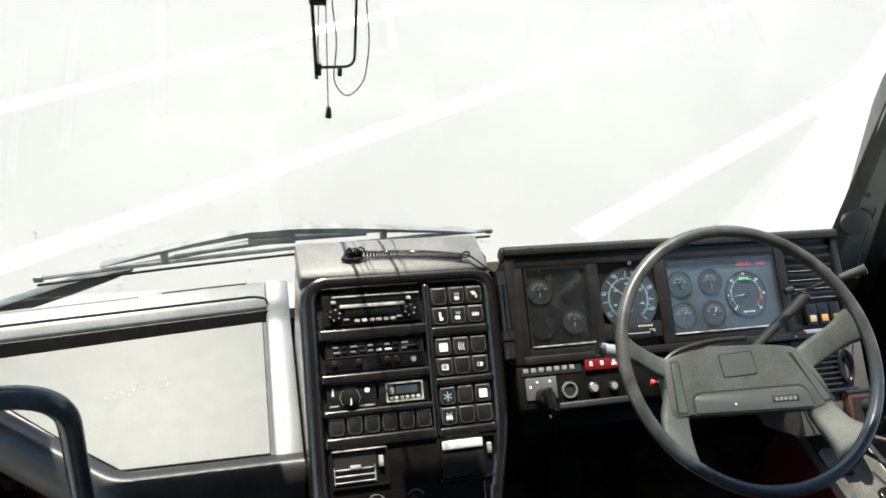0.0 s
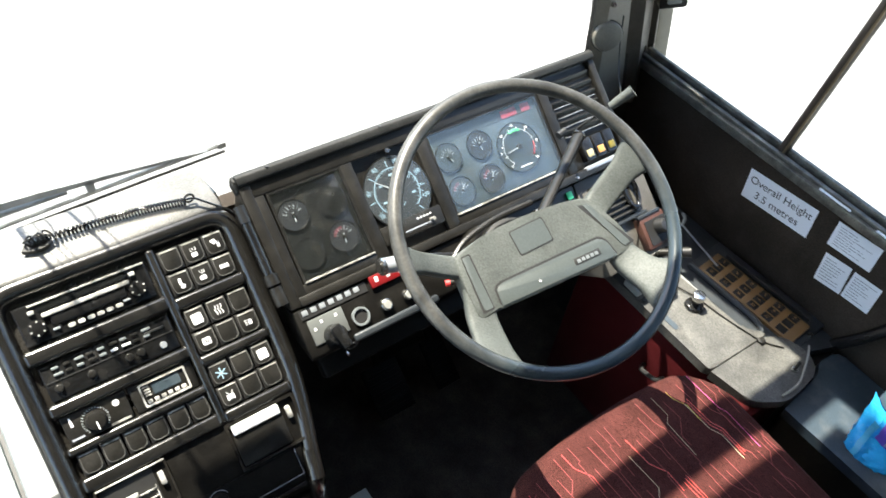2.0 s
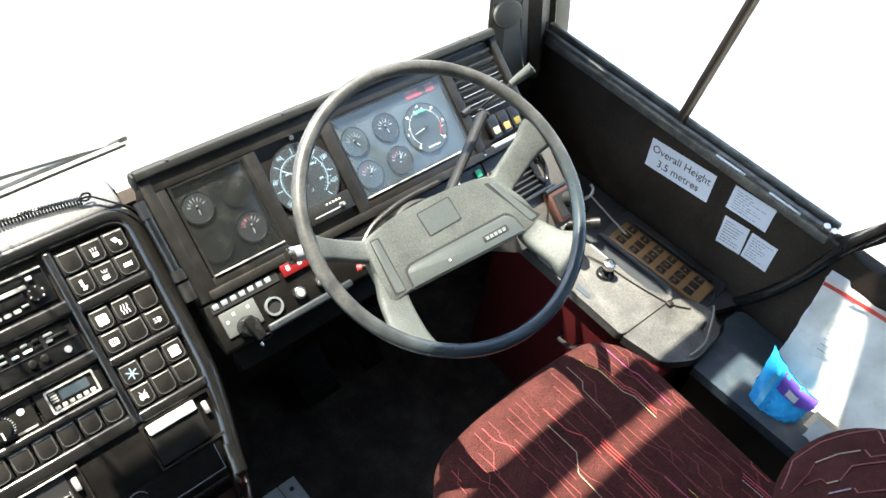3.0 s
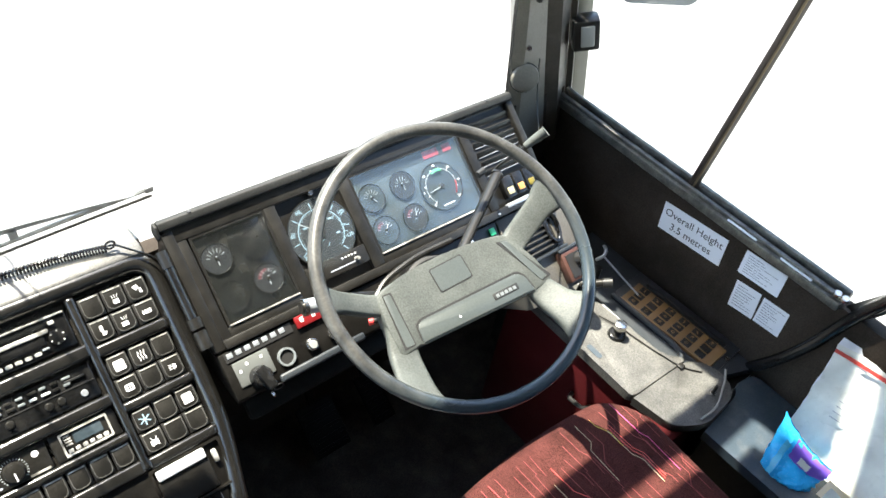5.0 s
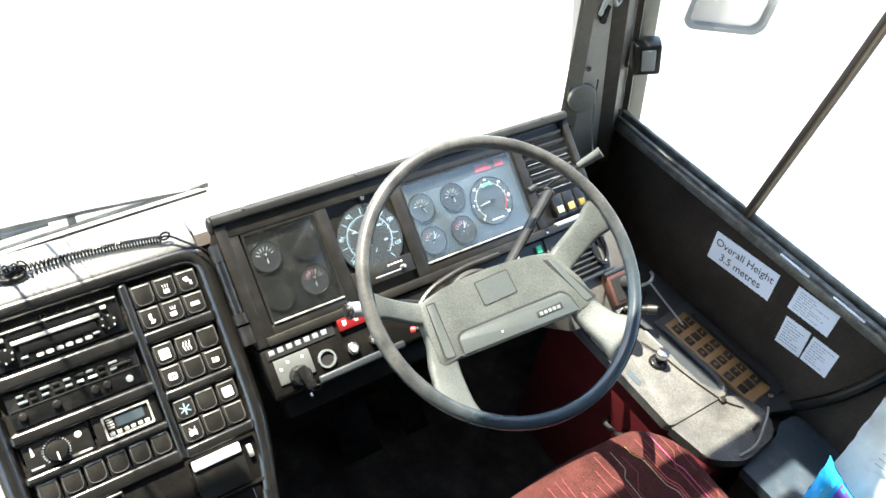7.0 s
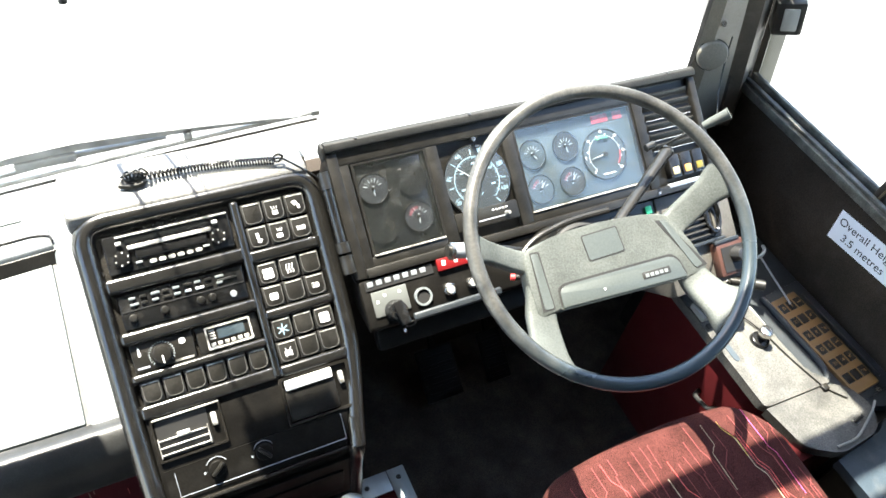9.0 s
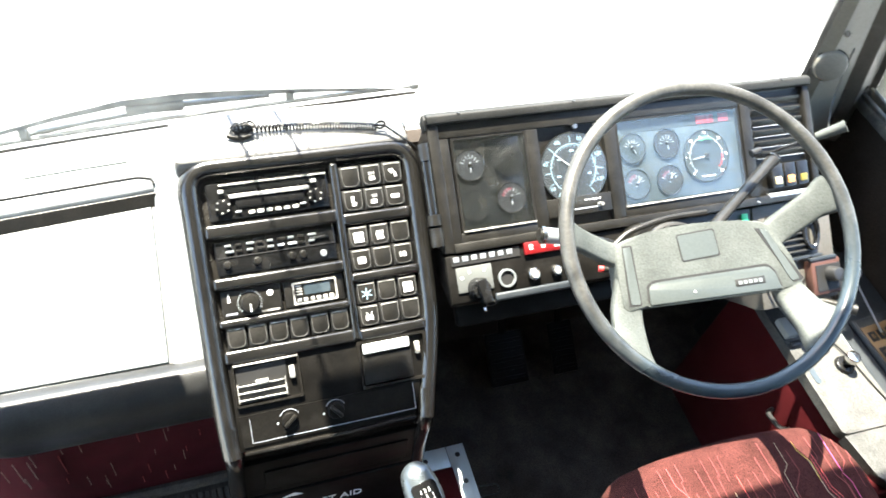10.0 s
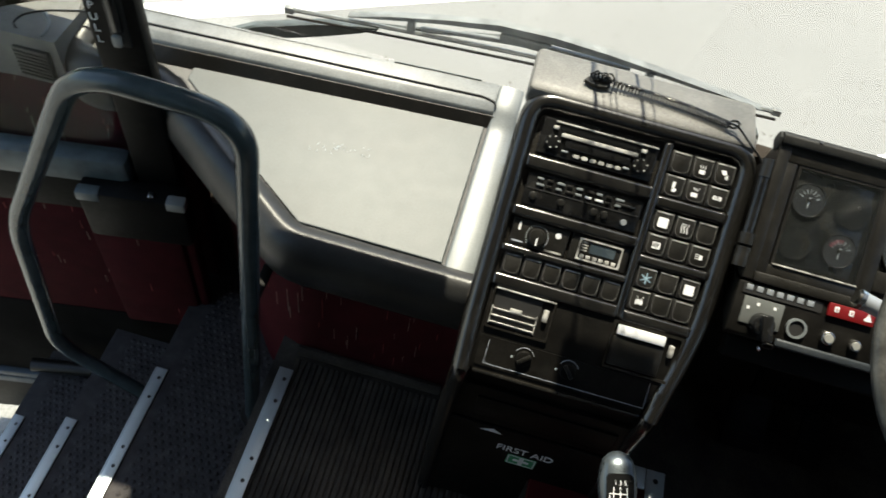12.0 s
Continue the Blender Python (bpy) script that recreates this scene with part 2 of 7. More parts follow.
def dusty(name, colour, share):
    """Clear plastic under an even film: dust, and painted sky reflection where it is blue."""
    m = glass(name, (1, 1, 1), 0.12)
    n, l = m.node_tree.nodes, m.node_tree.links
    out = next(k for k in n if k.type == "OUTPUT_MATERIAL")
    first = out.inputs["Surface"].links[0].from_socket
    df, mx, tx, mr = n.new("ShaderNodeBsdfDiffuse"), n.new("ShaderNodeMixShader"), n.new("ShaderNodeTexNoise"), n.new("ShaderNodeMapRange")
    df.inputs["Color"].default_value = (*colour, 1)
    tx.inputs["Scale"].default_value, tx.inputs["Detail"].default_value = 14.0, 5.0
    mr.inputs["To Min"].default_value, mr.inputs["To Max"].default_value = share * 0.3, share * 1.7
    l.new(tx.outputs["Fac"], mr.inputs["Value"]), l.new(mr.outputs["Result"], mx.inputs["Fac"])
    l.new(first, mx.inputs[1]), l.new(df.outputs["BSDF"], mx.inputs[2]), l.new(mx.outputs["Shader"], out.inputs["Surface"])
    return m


# bluish film adds the reflected sky as diffuse colour
SKY_FILM = dusty("dusty_sky_film", (0.18, 0.25, 0.30), 0.045)
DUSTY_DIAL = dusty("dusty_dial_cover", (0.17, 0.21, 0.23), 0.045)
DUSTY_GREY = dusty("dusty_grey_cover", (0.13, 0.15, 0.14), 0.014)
HOOD = material("hood_plastic", (0.022, 0.022, 0.021), 0.6, vary=0.2, grain=0.3, bump=0.4, bscale=500, dust=0.03, spec=0.2)
BLIND = material("dark_blind_fabric", (0.03, 0.03, 0.034), 0.9, vary=0.1, grain=0.2)
MATT = material("matt_black_plastic", (0.0055, 0.0050, 0.0043), 0.5, vary=0.4, vscale=20, grain=0.3, bump=0.2, dust=0.012, spec=0.10)
RAILVINYL = material("smooth_black_moulding", (0.0100, 0.0095, 0.0086), 0.22, vary=0.3, vscale=14, grain=0.2, gscale=500, bump=0.10, bscale=500, dust=0.015, rvary=0.07, spec=0.75)
# base lightened to paint the sunlit look of the border
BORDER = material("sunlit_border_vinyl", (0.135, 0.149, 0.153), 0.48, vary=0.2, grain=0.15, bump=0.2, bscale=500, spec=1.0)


# ---- mesh helpers ----
HOME = {}


def thing(name, base, label, category, group="", kind=""):
    ob = new(name)
    ob.empty_display_size = 0.05
    ob.location = base
    HOME[ob.name] = Vector(base)
    return tagged(ob, label, category, group, kind)


def place(ob, at, parent=None):
    """Puts ob's origin at a place of the world, under its parent."""
    HOME[ob.name] = Vector(at)
    if parent is not None:
        ob.parent = parent
        ob.location = Vector(at) - HOME[parent.name]
    else:
        ob.location = at
    return ob


def part(name, bm, mat, parent=None, label="", smooth=40):
    """Links a bmesh in world coordinates as one mesh object, its origin at its middle."""
    bmesh.ops.recalc_face_normals(bm, faces=bm.faces)
    pts = [v.co for v in bm.verts]
    mid = Vector([(min(p[i] for p in pts) + max(p[i] for p in pts)) / 2 for i in range(3)])
    bmesh.ops.translate(bm, vec=-mid, verts=bm.verts)
    me = bpy.data.meshes.new(name)
    bm.to_mesh(me)
    bm.free()
    me.materials.append(mat)
    if smooth:
        for p in me.polygons:
            p.use_smooth = True
        me.set_sharp_from_angle(angle=radians(smooth))
    ob = place(new(name, me), mid, parent)
    if label:
        ob["label"] = label
    return ob


def solo(name, bm, mat, label, category, group="", kind="", smooth=40):
    return tagged(part(name, bm, mat, None, "", smooth), label, category, group, kind)


def box(bm, lo, hi, m=None, bevel=0.0, seg=2):
    """Adds a box between two corners of the frame m."""
    t = bmesh.new()
    bmesh.ops.create_cube(t, size=1)
    lo, hi = Vector(lo), Vector(hi)
    for v in t.verts:
        v.co = Vector([(lo[i] + hi[i]) / 2 + v.co[i] * (hi[i] - lo[i]) for i in range(3)])
    if bevel:
        bmesh.ops.bevel(t, geom=t.edges[:], offset=bevel, segments=seg, affect="EDGES", profile=0.5)
    return merge(bm, t, m)


def merge(bm, t, m=None):
    if m is not None:
        t.transform(m)
    me = bpy.data.meshes.new("tmp")
    t.to_mesh(me)
    t.free()
    bm.from_mesh(me)
    bpy.data.meshes.remove(me)
    return bm


def cyl(bm, r1, r2, h, m=None, seg=24, bevel=0.0):
    """Adds a cone or cylinder that stands on the frame's origin along its z."""
    t = bmesh.new()
    bmesh.ops.create_cone(t, cap_ends=True, segments=seg, radius1=r1, radius2=r2, depth=h)
    bmesh.ops.translate(t, vec=(0, 0, h / 2), verts=t.verts)
    if bevel:
        es = [e for e in t.edges if all(abs(v.co.z - h) < 1e-6 for v in e.verts)]
        bmesh.ops.bevel(t, geom=es, offset=bevel, segments=2, affect="EDGES", profile=0.5)
    return merge(bm, t, m)


def tube(bm, pts, r, seg=10, closed=False, m=None, r_end=None, flat=1.0):
    """Adds a round bar along points; r_end tapers it, flat squashes it along its second axis."""
    pts = [Vector(p) for p in pts]
    n = len(pts)
    t = bmesh.new()
    rings, up = [], None
    for i, p in enumerate(pts):
        a, b = pts[(i - 1) % n if closed else max(0, i - 1)], pts[(i + 1) % n if closed else min(n - 1, i + 1)]
        d = (b - a).normalized()
        if up is None:
            up = d.orthogonal().normalized()
        up = (up - d * up.dot(d)).normalized()
        side = d.cross(up)
        k = r if r_end is None else r + (r_end - r) * i / (n - 1)
        rings.append([t.verts.new(p + (up * math.cos(6.28319 * j / seg) * flat + side * math.sin(6.28319 * j / seg)) * k) for j in range(seg)])
    for i in range(n if closed else n - 1):
        for j in range(seg):
            t.faces.new((rings[i][j], rings[i][(j + 1) % seg], rings[(i + 1) % n][(j + 1) % seg], rings[(i + 1) % n][j]))
    if not closed:
        t.faces.new(rings[0]), t.faces.new(rings[-1])
    return merge(bm, t, m)


def bend(pts, r=0.05, k=6):
    """Rounds the corners of a polyline."""
    pts = [Vector(p) for p in pts]
    out = [pts[0]]
    for a, b, c in zip(pts, pts[1:], pts[2:]):
        u, v = (a - b), (c - b)
        q = min(r, u.length * 0.49, v.length * 0.49)
        p0, p2 = b + u.normalized() * q, b + v.normalized() * q
        out += [(p0 * (1 - s) ** 2 + b * 2 * s * (1 - s) + p2 * s * s) for s in [i / k for i in range(k + 1)]]
    return out + [pts[-1]]


def bend2(pts, r=0.008, k=4):
    """Rounds the corners of a closed outline's open run."""
    return [(p.x, p.y) for p in bend([(x, y, 0) for x, y in pts], r, k)]


def prism(bm, outline, h0, h1, m=None, bevel=0.0, seg=2):
    """Adds a plate: a 2D outline raised from h0 to h1."""
    t = bmesh.new()
    lo = [t.verts.new((x, y, h0)) for x, y in outline]
    hi = [t.verts.new((x, y, h1)) for x, y in outline]
    n = len(outline)
    t.faces.new(lo[::-1]), t.faces.new(hi)
    for i in range(n):
        t.faces.new((lo[i], lo[(i + 1) % n], hi[(i + 1) % n], hi[i]))
    if bevel:
        bmesh.ops.bevel(t, geom=[e for e in t.edges], offset=bevel, segments=seg, affect="EDGES", profile=0.5)
    return merge(bm, t, m)


def extrude_x(bm, profile, x0, x1, bevel=0.0):
    """Adds a body with a profile of (y, z) drawn out along x."""
    m = Matrix(((0, 0, 1, 0), (1, 0, 0, 0), (0, 1, 0, 0), (0, 0, 0, 1)))
    return prism(bm, profile, x0, x1, m, bevel)


def round_rect(x0, y0, x1, y1, r, k=5):
    out = []
    for cx, cy, a in ((x1 - r, y1 - r, 0), (x0 + r, y1 - r, 90), (x0 + r, y0 + r, 180), (x1 - r, y0 + r, 270)):
        out += [(cx + r * math.cos(radians(a + 90 * i / k)), cy + r * math.sin(radians(a + 90 * i / k))) for i in range(k + 1)]
    return out


def sweep(bm, path, profile, m=None):
    """Adds a moulding: a profile of (inward offset, height) drawn along a path in the frame's plane."""
    t = bmesh.new()
    rings = []
    for i, p in enumerate(path):
        d = (path[min(i + 1, len(path) - 1)] - path[max(i - 1, 0)]).normalized()
        rings.append([t.verts.new((p.x + d.y * o, p.y - d.x * o, p.z + h)) for o, h in profile])
    for a, b in zip(rings, rings[1:]):
        for j in range(len(profile) - 1):
            t.faces.new((a[j], b[j], b[j + 1], a[j + 1]))
    t.faces.new(rings[0]), t.faces.new(rings[-1])
    return merge(bm, t, m)


def strip(bm, line, y0, y1, bevel=0.002):
    """Adds a flat bar that stands across y: (x, z, depth of the bar below that line) along its upper edge."""
    m = Matrix(((1, 0, 0, 0), (0, 0, 1, 0), (0, 1, 0, 0), (0, 0, 0, 1)))
    return prism(bm, [(x, z) for x, z, w in line] + [(x, z - w) for x, z, w in reversed(line)], y0, y1, m, bevel, 1)


def frame_plate(bm, outer, inner, h0, h1, m=None):
    """Adds a flat ring between two outlines of equal count."""
    t = bmesh.new()
    n = len(outer)
    v = [[t.verts.new((x, y, h)) for x, y in o] for o, h in ((outer, h0), (outer, h1), (inner, h1), (inner, h0))]
    for a, b in ((0, 1), (1, 2), (2, 3), (3, 0)):
        for i in range(n):
            t.faces.new((v[a][i], v[a][(i + 1) % n], v[b][(i + 1) % n], v[b][i]))
    return merge(bm, t, m)


def words(name, text, size, m, mat, parent, label="", depth=0.0004, align="CENTER"):
    """Lettering in the built-in font, as a mesh that lies on the frame m."""
    cu = bpy.data.curves.new("letters", "FONT")
    cu.body, cu.size, cu.extrude, cu.align_x, cu.align_y = text, size, depth, align, "CENTER"
    ob = bpy.data.objects.new("letters", cu)
    me = bpy.data.meshes.new_from_object(ob)
    bpy.data.objects.remove(ob)
    bm = bmesh.new()
    bm.from_mesh(me)
    bpy.data.meshes.remove(me)
    bm.transform(m)
    return part(name, bm, mat, parent, label, smooth=0)


def slope(y0, z0, degrees):
    """A frame on a face that leans back: local x across, y up the slope, z out of it."""
    a = radians(degrees)
    return Matrix(((1, 0, 0, 0), (0, math.cos(a), -math.sin(a), y0), (0, math.sin(a), math.cos(a), z0), (0, 0, 0, 1)))


def at(m, x, y, h=0.0):
    return m @ Matrix.Translation((x, y, h))


def along(p, d):
    """A frame at p whose z points along d."""
    return Matrix.Translation(p) @ Vector(d).to_track_quat("Z", "Y").to_matrix().to_4x4()


CON = slope(0.0, 0.56, 40.4)     # face of the centre console
DIN = slope(0.21, 0.76, 38.0)    # face of the instrument binnacle

# ---- ground outside ----
bm = bmesh.new()
N = 40
for i in range(N + 1):
    for j in range(N + 1):
        u, v = (i / N * 2 - 1), (j / N * 2 - 1)
        bm.verts.new((900 * u ** 3, 900 * v ** 3, -1.3 + 0.6 * (u * u * u * u + v * v * v * v) * math.sin(7 * u) * math.cos(9 * v)))
bm.verts.ensure_lookup_table()
for i in range(N):
    for j in range(N):
        a = i * (N + 1) + j
        bm.faces.new([bm.verts[k] for k in (a, a + N + 1, a + N + 2, a + 1)])
solo("ground", bm, ASPHALT, "sunlit pale worn asphalt of the parking area", "ground", kind="structure")
LINE_A = radians(29.0)
for k, (px, py) in enumerate(((-1.34, 2.64), (-1.61, 4.25), (1.98, 2.64))):
    bm = bmesh.new()
    d, s = Vector((math.cos(LINE_A), math.sin(LINE_A), 0)), Vector((-math.sin(LINE_A), math.cos(LINE_A), 0))
    t0, t1 = (-6, 14) if k < 2 else (-0.05, 12)
    rows_ = []
    for i in range(41):
        p = Vector((px, py, -1.2988)) + d * (t0 + (t1 - t0) * i / 40)
        w = 0.075 + 0.004 * math.sin(i * 2.7)
        rows_.append((bm.verts.new(p - s * w), bm.verts.new(p + s * w)))
    for a, b in zip(rows_, rows_[1:]):
        bm.faces.new((a[0], b[0], b[1], a[1]))
    solo("road_line", bm, LINE, "faded white painted parking line on the asphalt", "road marking", "parking lines", "structure")

# ---- shell of the coach ----
XR, XL = 1.29, -1.17
FLOOR_Y0 = -3.2


def wall(name, lo, hi, mat, label, bevel=0.0):
    bm = bmesh.new()
    box(bm, lo, hi, None, bevel)
    return solo(name, bm, mat, label, "wall", kind="structure")


# gangway floor, and the raised ribs of its matting
bm = bmesh.new()
box(bm, (-0.385, FLOOR_Y0, -0.05), (XR, 0.50, -0.006))
floor = solo("floor", bm, RUBBER, "black rubber floor covering of the gangway and cab", "floor", kind="structure")
bm = bmesh.new()
t = bmesh.new()
for i in range(58):
    x = -0.335 + i * 0.0125
    sk = 0.10
    y1, y0 = (0.03 if x < -0.03 else 0.30), -1.0
    box(t, (x - 0.0050, y0, -0.0055), (x + 0.0050, y1, -0.0005), None, 0.0018, 1)
merge(bm, t)
ribs = part("rib_matting", bm, RUBBER, floor, "fine black ribs of the rubber matting", smooth=0)
ribs["kind"] = "stuff"

# stepwell: treads, risers and dimples
STEPS = [(-0.682, -0.365, -0.24), (-0.905, -0.682, -0.44), (-1.13, -0.905, -0.64)]
for (x0, x1, z), y1 in zip(STEPS, (0.36, 0.165, 0.13)):
    bm = bmesh.new()
    box(bm, (x0 - 0.01, -0.95, z - 0.03), (x1, y1, z))
    box(bm, (x1 - 0.012, -0.95, z), (x1, y1, z + 0.195))
    step = solo("entrance_step", bm, STEP, "dark dimpled rubber entrance step with a riser", "step", "entrance steps", "structure")
    bm = bmesh.new()
    t = bmesh.new()
    nx, ny = int((x1 - x0 - 0.05) / 0.018), 46
    for i in range(nx):
        for j in range(ny):
            x, y = x0 + 0.045 + i * 0.018 + (0.009 if j % 2 else 0), min(0.28, y1 - 0.02) - j * 0.0165
            c = [t.verts.new((x + 0.0062 * math.cos(a), y + 0.0062 * math.sin(a), z)) for a in (0, 1.047, 2.094, 3.1416, 4.189, 5.236)]
            d = [t.verts.new((x + 0.0042 * math.cos(a), y + 0.0042 * math.sin(a), z + 0.0022)) for a in (0, 1.047, 2.094, 3.1416, 4.189, 5.236)]
            t.faces.new(d)
            for q in range(6):
                t.faces.new((c[q], c[(q + 1) % 6], d[(q + 1) % 6], d[q]))
    merge(bm, t)
    st = part("dimples", bm, STEP, step, "raised round dimples of the rubber tread", smooth=60)
    st["kind"] = "stuff"
# aluminium nosings with screws
for x, y1, z in ((-0.347, 0.0, 0.0), (-0.674, 0.016, -0.24), (-0.895, -0.10, -0.44), (-1.118, -0.075, -0.64)):
    nose = thing("step_nosing", (x, -0.4, z), "scuffed aluminium nosing strip screwed along the step edge", "step nosing", "step nosings")
    bm = bmesh.new()
    box(bm, (x - 0.016, -0.95, z + 0.001), (x + 0.011, y1, z + 0.005), None, 0.0012)
    box(bm, (x - 0.019, -0.95, z - 0.022), (x - 0.016, y1, z + 0.005), None, 0.0008)
    part("strip", bm, ALU, nose)
    for yy in (0.025, 0.075, 0.20, 0.245, 0.37, 0.5, 0.62):
        bm = bmesh.new()
        cyl(bm, 0.0042, 0.0035, 0.0018, Matrix.Translation((x, y1 - yy, z + 0.005)), 10)
        part("screw", bm, STEEL, nose)
# lower side of the stepwell in front, and the outer sill
wall("wall_step_front", (-1.17, 0.34, -0.75), (-0.36, 0.37, 0.02), WALLBLACK, "black lining at the front of the stepwell")

# offside wall below the driver's window
bm = bmesh.new()
box(bm, (1.272, FLOOR_Y0, -0.05), (1.31, 0.34, 0.648))
wr = solo("wall_offside", bm, WALLBLACK, "black textured wall lining beside the driver", "wall", kind="structure")
bm = bmesh.new()
box(bm, (1.255, -0.455, 0.648), (1.31, 0.255, 0.668), None, 0.004)
part("window_sill", bm, SILL, wr, "worn dark window channel along the sill")
part("channel_rail", box(bmesh.new(), (1.262, -0.455, 0.668), (1.272, 0.255, 0.676), None, 0.002), SILL, wr)
part("channel_rail", box(bmesh.new(), (1.28, -0.455, 0.668), (1.29, 0.255, 0.684), None, 0.002), SILL, wr)
for y in (-0.24, -0.36):
    bm = bmesh.new()
    box(bm, (1.258, y - 0.033, 0.6685), (1.2612, y + 0.033, 0.6715))
    part("wear_strip", bm, PAPER, wr, "bare pale wear mark on the sill")
bm = bmesh.new()
tube(bm, [(1.268, 0.25, 0.652), (1.268, -0.45, 0.652)], 0.008, 8)
part("sill_trim", bm, WALLBLACK, wr)
for y in (-0.44, -0.455):
    bm = bmesh.new()
    cyl(bm, 0.008, 0.006, 0.006, along((1.262, y, 0.677), (-0.3, 0, 1)), 12)
    part("sill_bolt", bm, CHROME, wr, "bright sill bolt")
# padded roll at the rear of the driver's window
bm = bmesh.new()
tube(bm, bend([(1.252, -0.30, 0.352), (1.262, -0.362, 0.352), (1.264, -0.427, 0.470), (1.264, -0.460, 0.56), (1.264, -0.483, 0.66), (1.264, -0.53, 0.78)], 0.05), 0.0115, 14)
part("padded_roll", bm, BLACK_GLOSS, wr, "black padded edge roll")
# pillars, header and upper shell
bm = bmesh.new()
tube(bm, [(1.290, -0.475, 0.64), (1.285, -0.56, 0.80), (1.27, -0.66, 1.2), (1.24, -0.75, 1.95)], 0.018, 8)
solo("pillar_rear", bm, BLACK, "black window post behind the driver's window", "pillar", kind="structure")
wall("wall_offside_rear", (1.262, -0.62, 0.40), (1.2715, -0.46, 0.66), WALLBLACK, "black lining behind the driver's window")
bm = bmesh.new()
box(bm, (1.25, FLOOR_Y0, 1.92), (1.31, 0.3, 2.44))
solo("wall_offside_upper", bm, CEILING, "pale cove panel above the side windows", "wall", kind="structure")
bm = bmesh.new()
box(bm, (1.25, FLOOR_Y0, 0.64), (1.31, -0.95, 0.95)), box(bm, (1.255, -0.95, 0.655), (1.305, -0.56, 0.80))
solo("wall_offside_saloon", bm, WALLBLACK, "dark lining below the saloon windows", "wall", kind="structure")
bm = bmesh.new()
box(bm, (-1.21, FLOOR_Y0, -0.75), (-1.17, -0.95, 0.85)), box(bm, (-1.21, FLOOR_Y0, 1.92), (-1.15, 0.3, 2.44))
solo("wall_nearside", bm, WALLBLACK, "dark nearside wall lining", "wall", kind="structure")
bm = bmesh.new()
box(bm, (-1.21, -3.26, -0.75), (1.31, FLOOR_Y0, 1.3)), box(bm, (-1.21, -3.26, 1.85), (1.31, FLOOR_Y0, 2.48))
box(bm, (-1.21, -3.26, 1.3), (-0.75, FLOOR_Y0, 1.85)), box(bm, (0.85, -3.26, 1.3), (1.31, FLOOR_Y0, 1.85))
solo("wall_rear", bm, CEILING, "pale rear wall round the rear window", "wall", kind="structure")
bm = bmesh.new()
box(bm, (-1.21, FLOOR_Y0, 2.42), (1.31, 0.22, 2.48))
solo("ceiling", bm, CEILING, "pale headlining of the coach roof", "ceiling", kind="structure")
# header stops short at an unseen opening, added so sun reaches the shelf
wall("wall_header", (-1.21, 0.22, 2.055), (0.90, 0.26, 2.48), CEILING, "header panel above the windscreen")
wall("wall_header_corner", (0.90, 0.22, 2.42), (1.31, 0.26, 2.48), CEILING, "header panel above the driver's corner glass")
corner = solo("window_6", box(bmesh.new(), (0.90, 0.238, 2.055), (1.31, 0.242, 2.42)), PANE, "unseen clear pane added over the header's sun opening", "window", kind="structure", smooth=0)
corner.visible_shadow = False
# sun blinds: a short one low on the nearside screen, one high above the driver
# nearside blind is unseen, added to shade the floor and steps
rb = thing("sun_blocking_blind", (-0.56, 0.30, 2.0), "unseen short dark blind added across the nearside windscreen to shade the steps", "blind", kind="structure")
part("fabric", box(bmesh.new(), (-0.76, 0, 0), (-0.17, 0.004, 0.49), Matrix.Translation((0, 0.405, 1.142)) @ pose(0, 0, 0, 10)), BLIND, rb, smooth=0)
part("bottom_bar", tube(bmesh.new(), [(-0.76, 0.402, 1.148), (-0.17, 0.402, 1.148)], 0.006, 8), STEEL, rb)
rb = thing("sun_blocking_blind", (0.55, 0.24, 1.9), "dark fabric sun blind high on the driver's windscreen", "blind", kind="structure")
part("fabric", box(bmesh.new(), (0.02, 0.238, 1.775), (1.02, 0.243, 1.935)), BLIND, rb, smooth=0)
part("bottom_bar", tube(bmesh.new(), [(0.02, 0.24, 1.78), (1.02, 0.24, 1.78)], 0.008, 8), STEEL, rb)
wall("wall_nearside_floor", (-0.4, FLOOR_Y0, -0.3), (-0.372, -0.95, 0.0), WALLBLACK, "edge of the gangway floor")
wall("floor_entrance", (-1.17, FLOOR_Y0, -0.05), (-0.385, -0.95, -0.006), RUBBER, "rubber floor behind the entrance")
wall("wall_stepwell_rear", (-1.17, -0.99, -0.75), (-0.36, -0.95, 0.0), WALLBLACK, "rear lining of the stepwell")

# tinted saloon windows behind the cab
TINTED = glass("tinted_saloon_glass", (0.50, 0.49, 0.47), 0.0, 0.95)
for k, (lo_, hi_) in enumerate((((1.284, FLOOR_Y0, 0.95), (1.289, -0.62, 1.92)), ((-1.196, FLOOR_Y0, 0.85), (-1.191, -0.95, 1.92)), ((-0.75, -3.235, 1.3), (0.85, -3.23, 1.85)))):
    solo("window_%d" % (k + 3), box(bmesh.new(), lo_, hi_), TINTED, "dark tinted saloon window", "window", kind="structure", smooth=0)

# windscreen: pane and its corner pillar
bm = bmesh.new()
box(bm, (-1.17, 0, 0), (1.12, 0.006, 1.86), Matrix.Translation((0, 0.55, 0.40)) @ pose(0, 0, 0, 10.0))
ws = solo("window_1", bm, PANE, "large clear windscreen", "window", kind="structure")
ws.visible_shadow = False
bm = bmesh.new()
box(bm, (1.288, -0.45, 0.68), (1.292, 0.31, 1.76))
sw = solo("window_2", bm, PANE, "clear driver's side window with a sliding pane", "window", kind="structure")
sw.visible_shadow = False
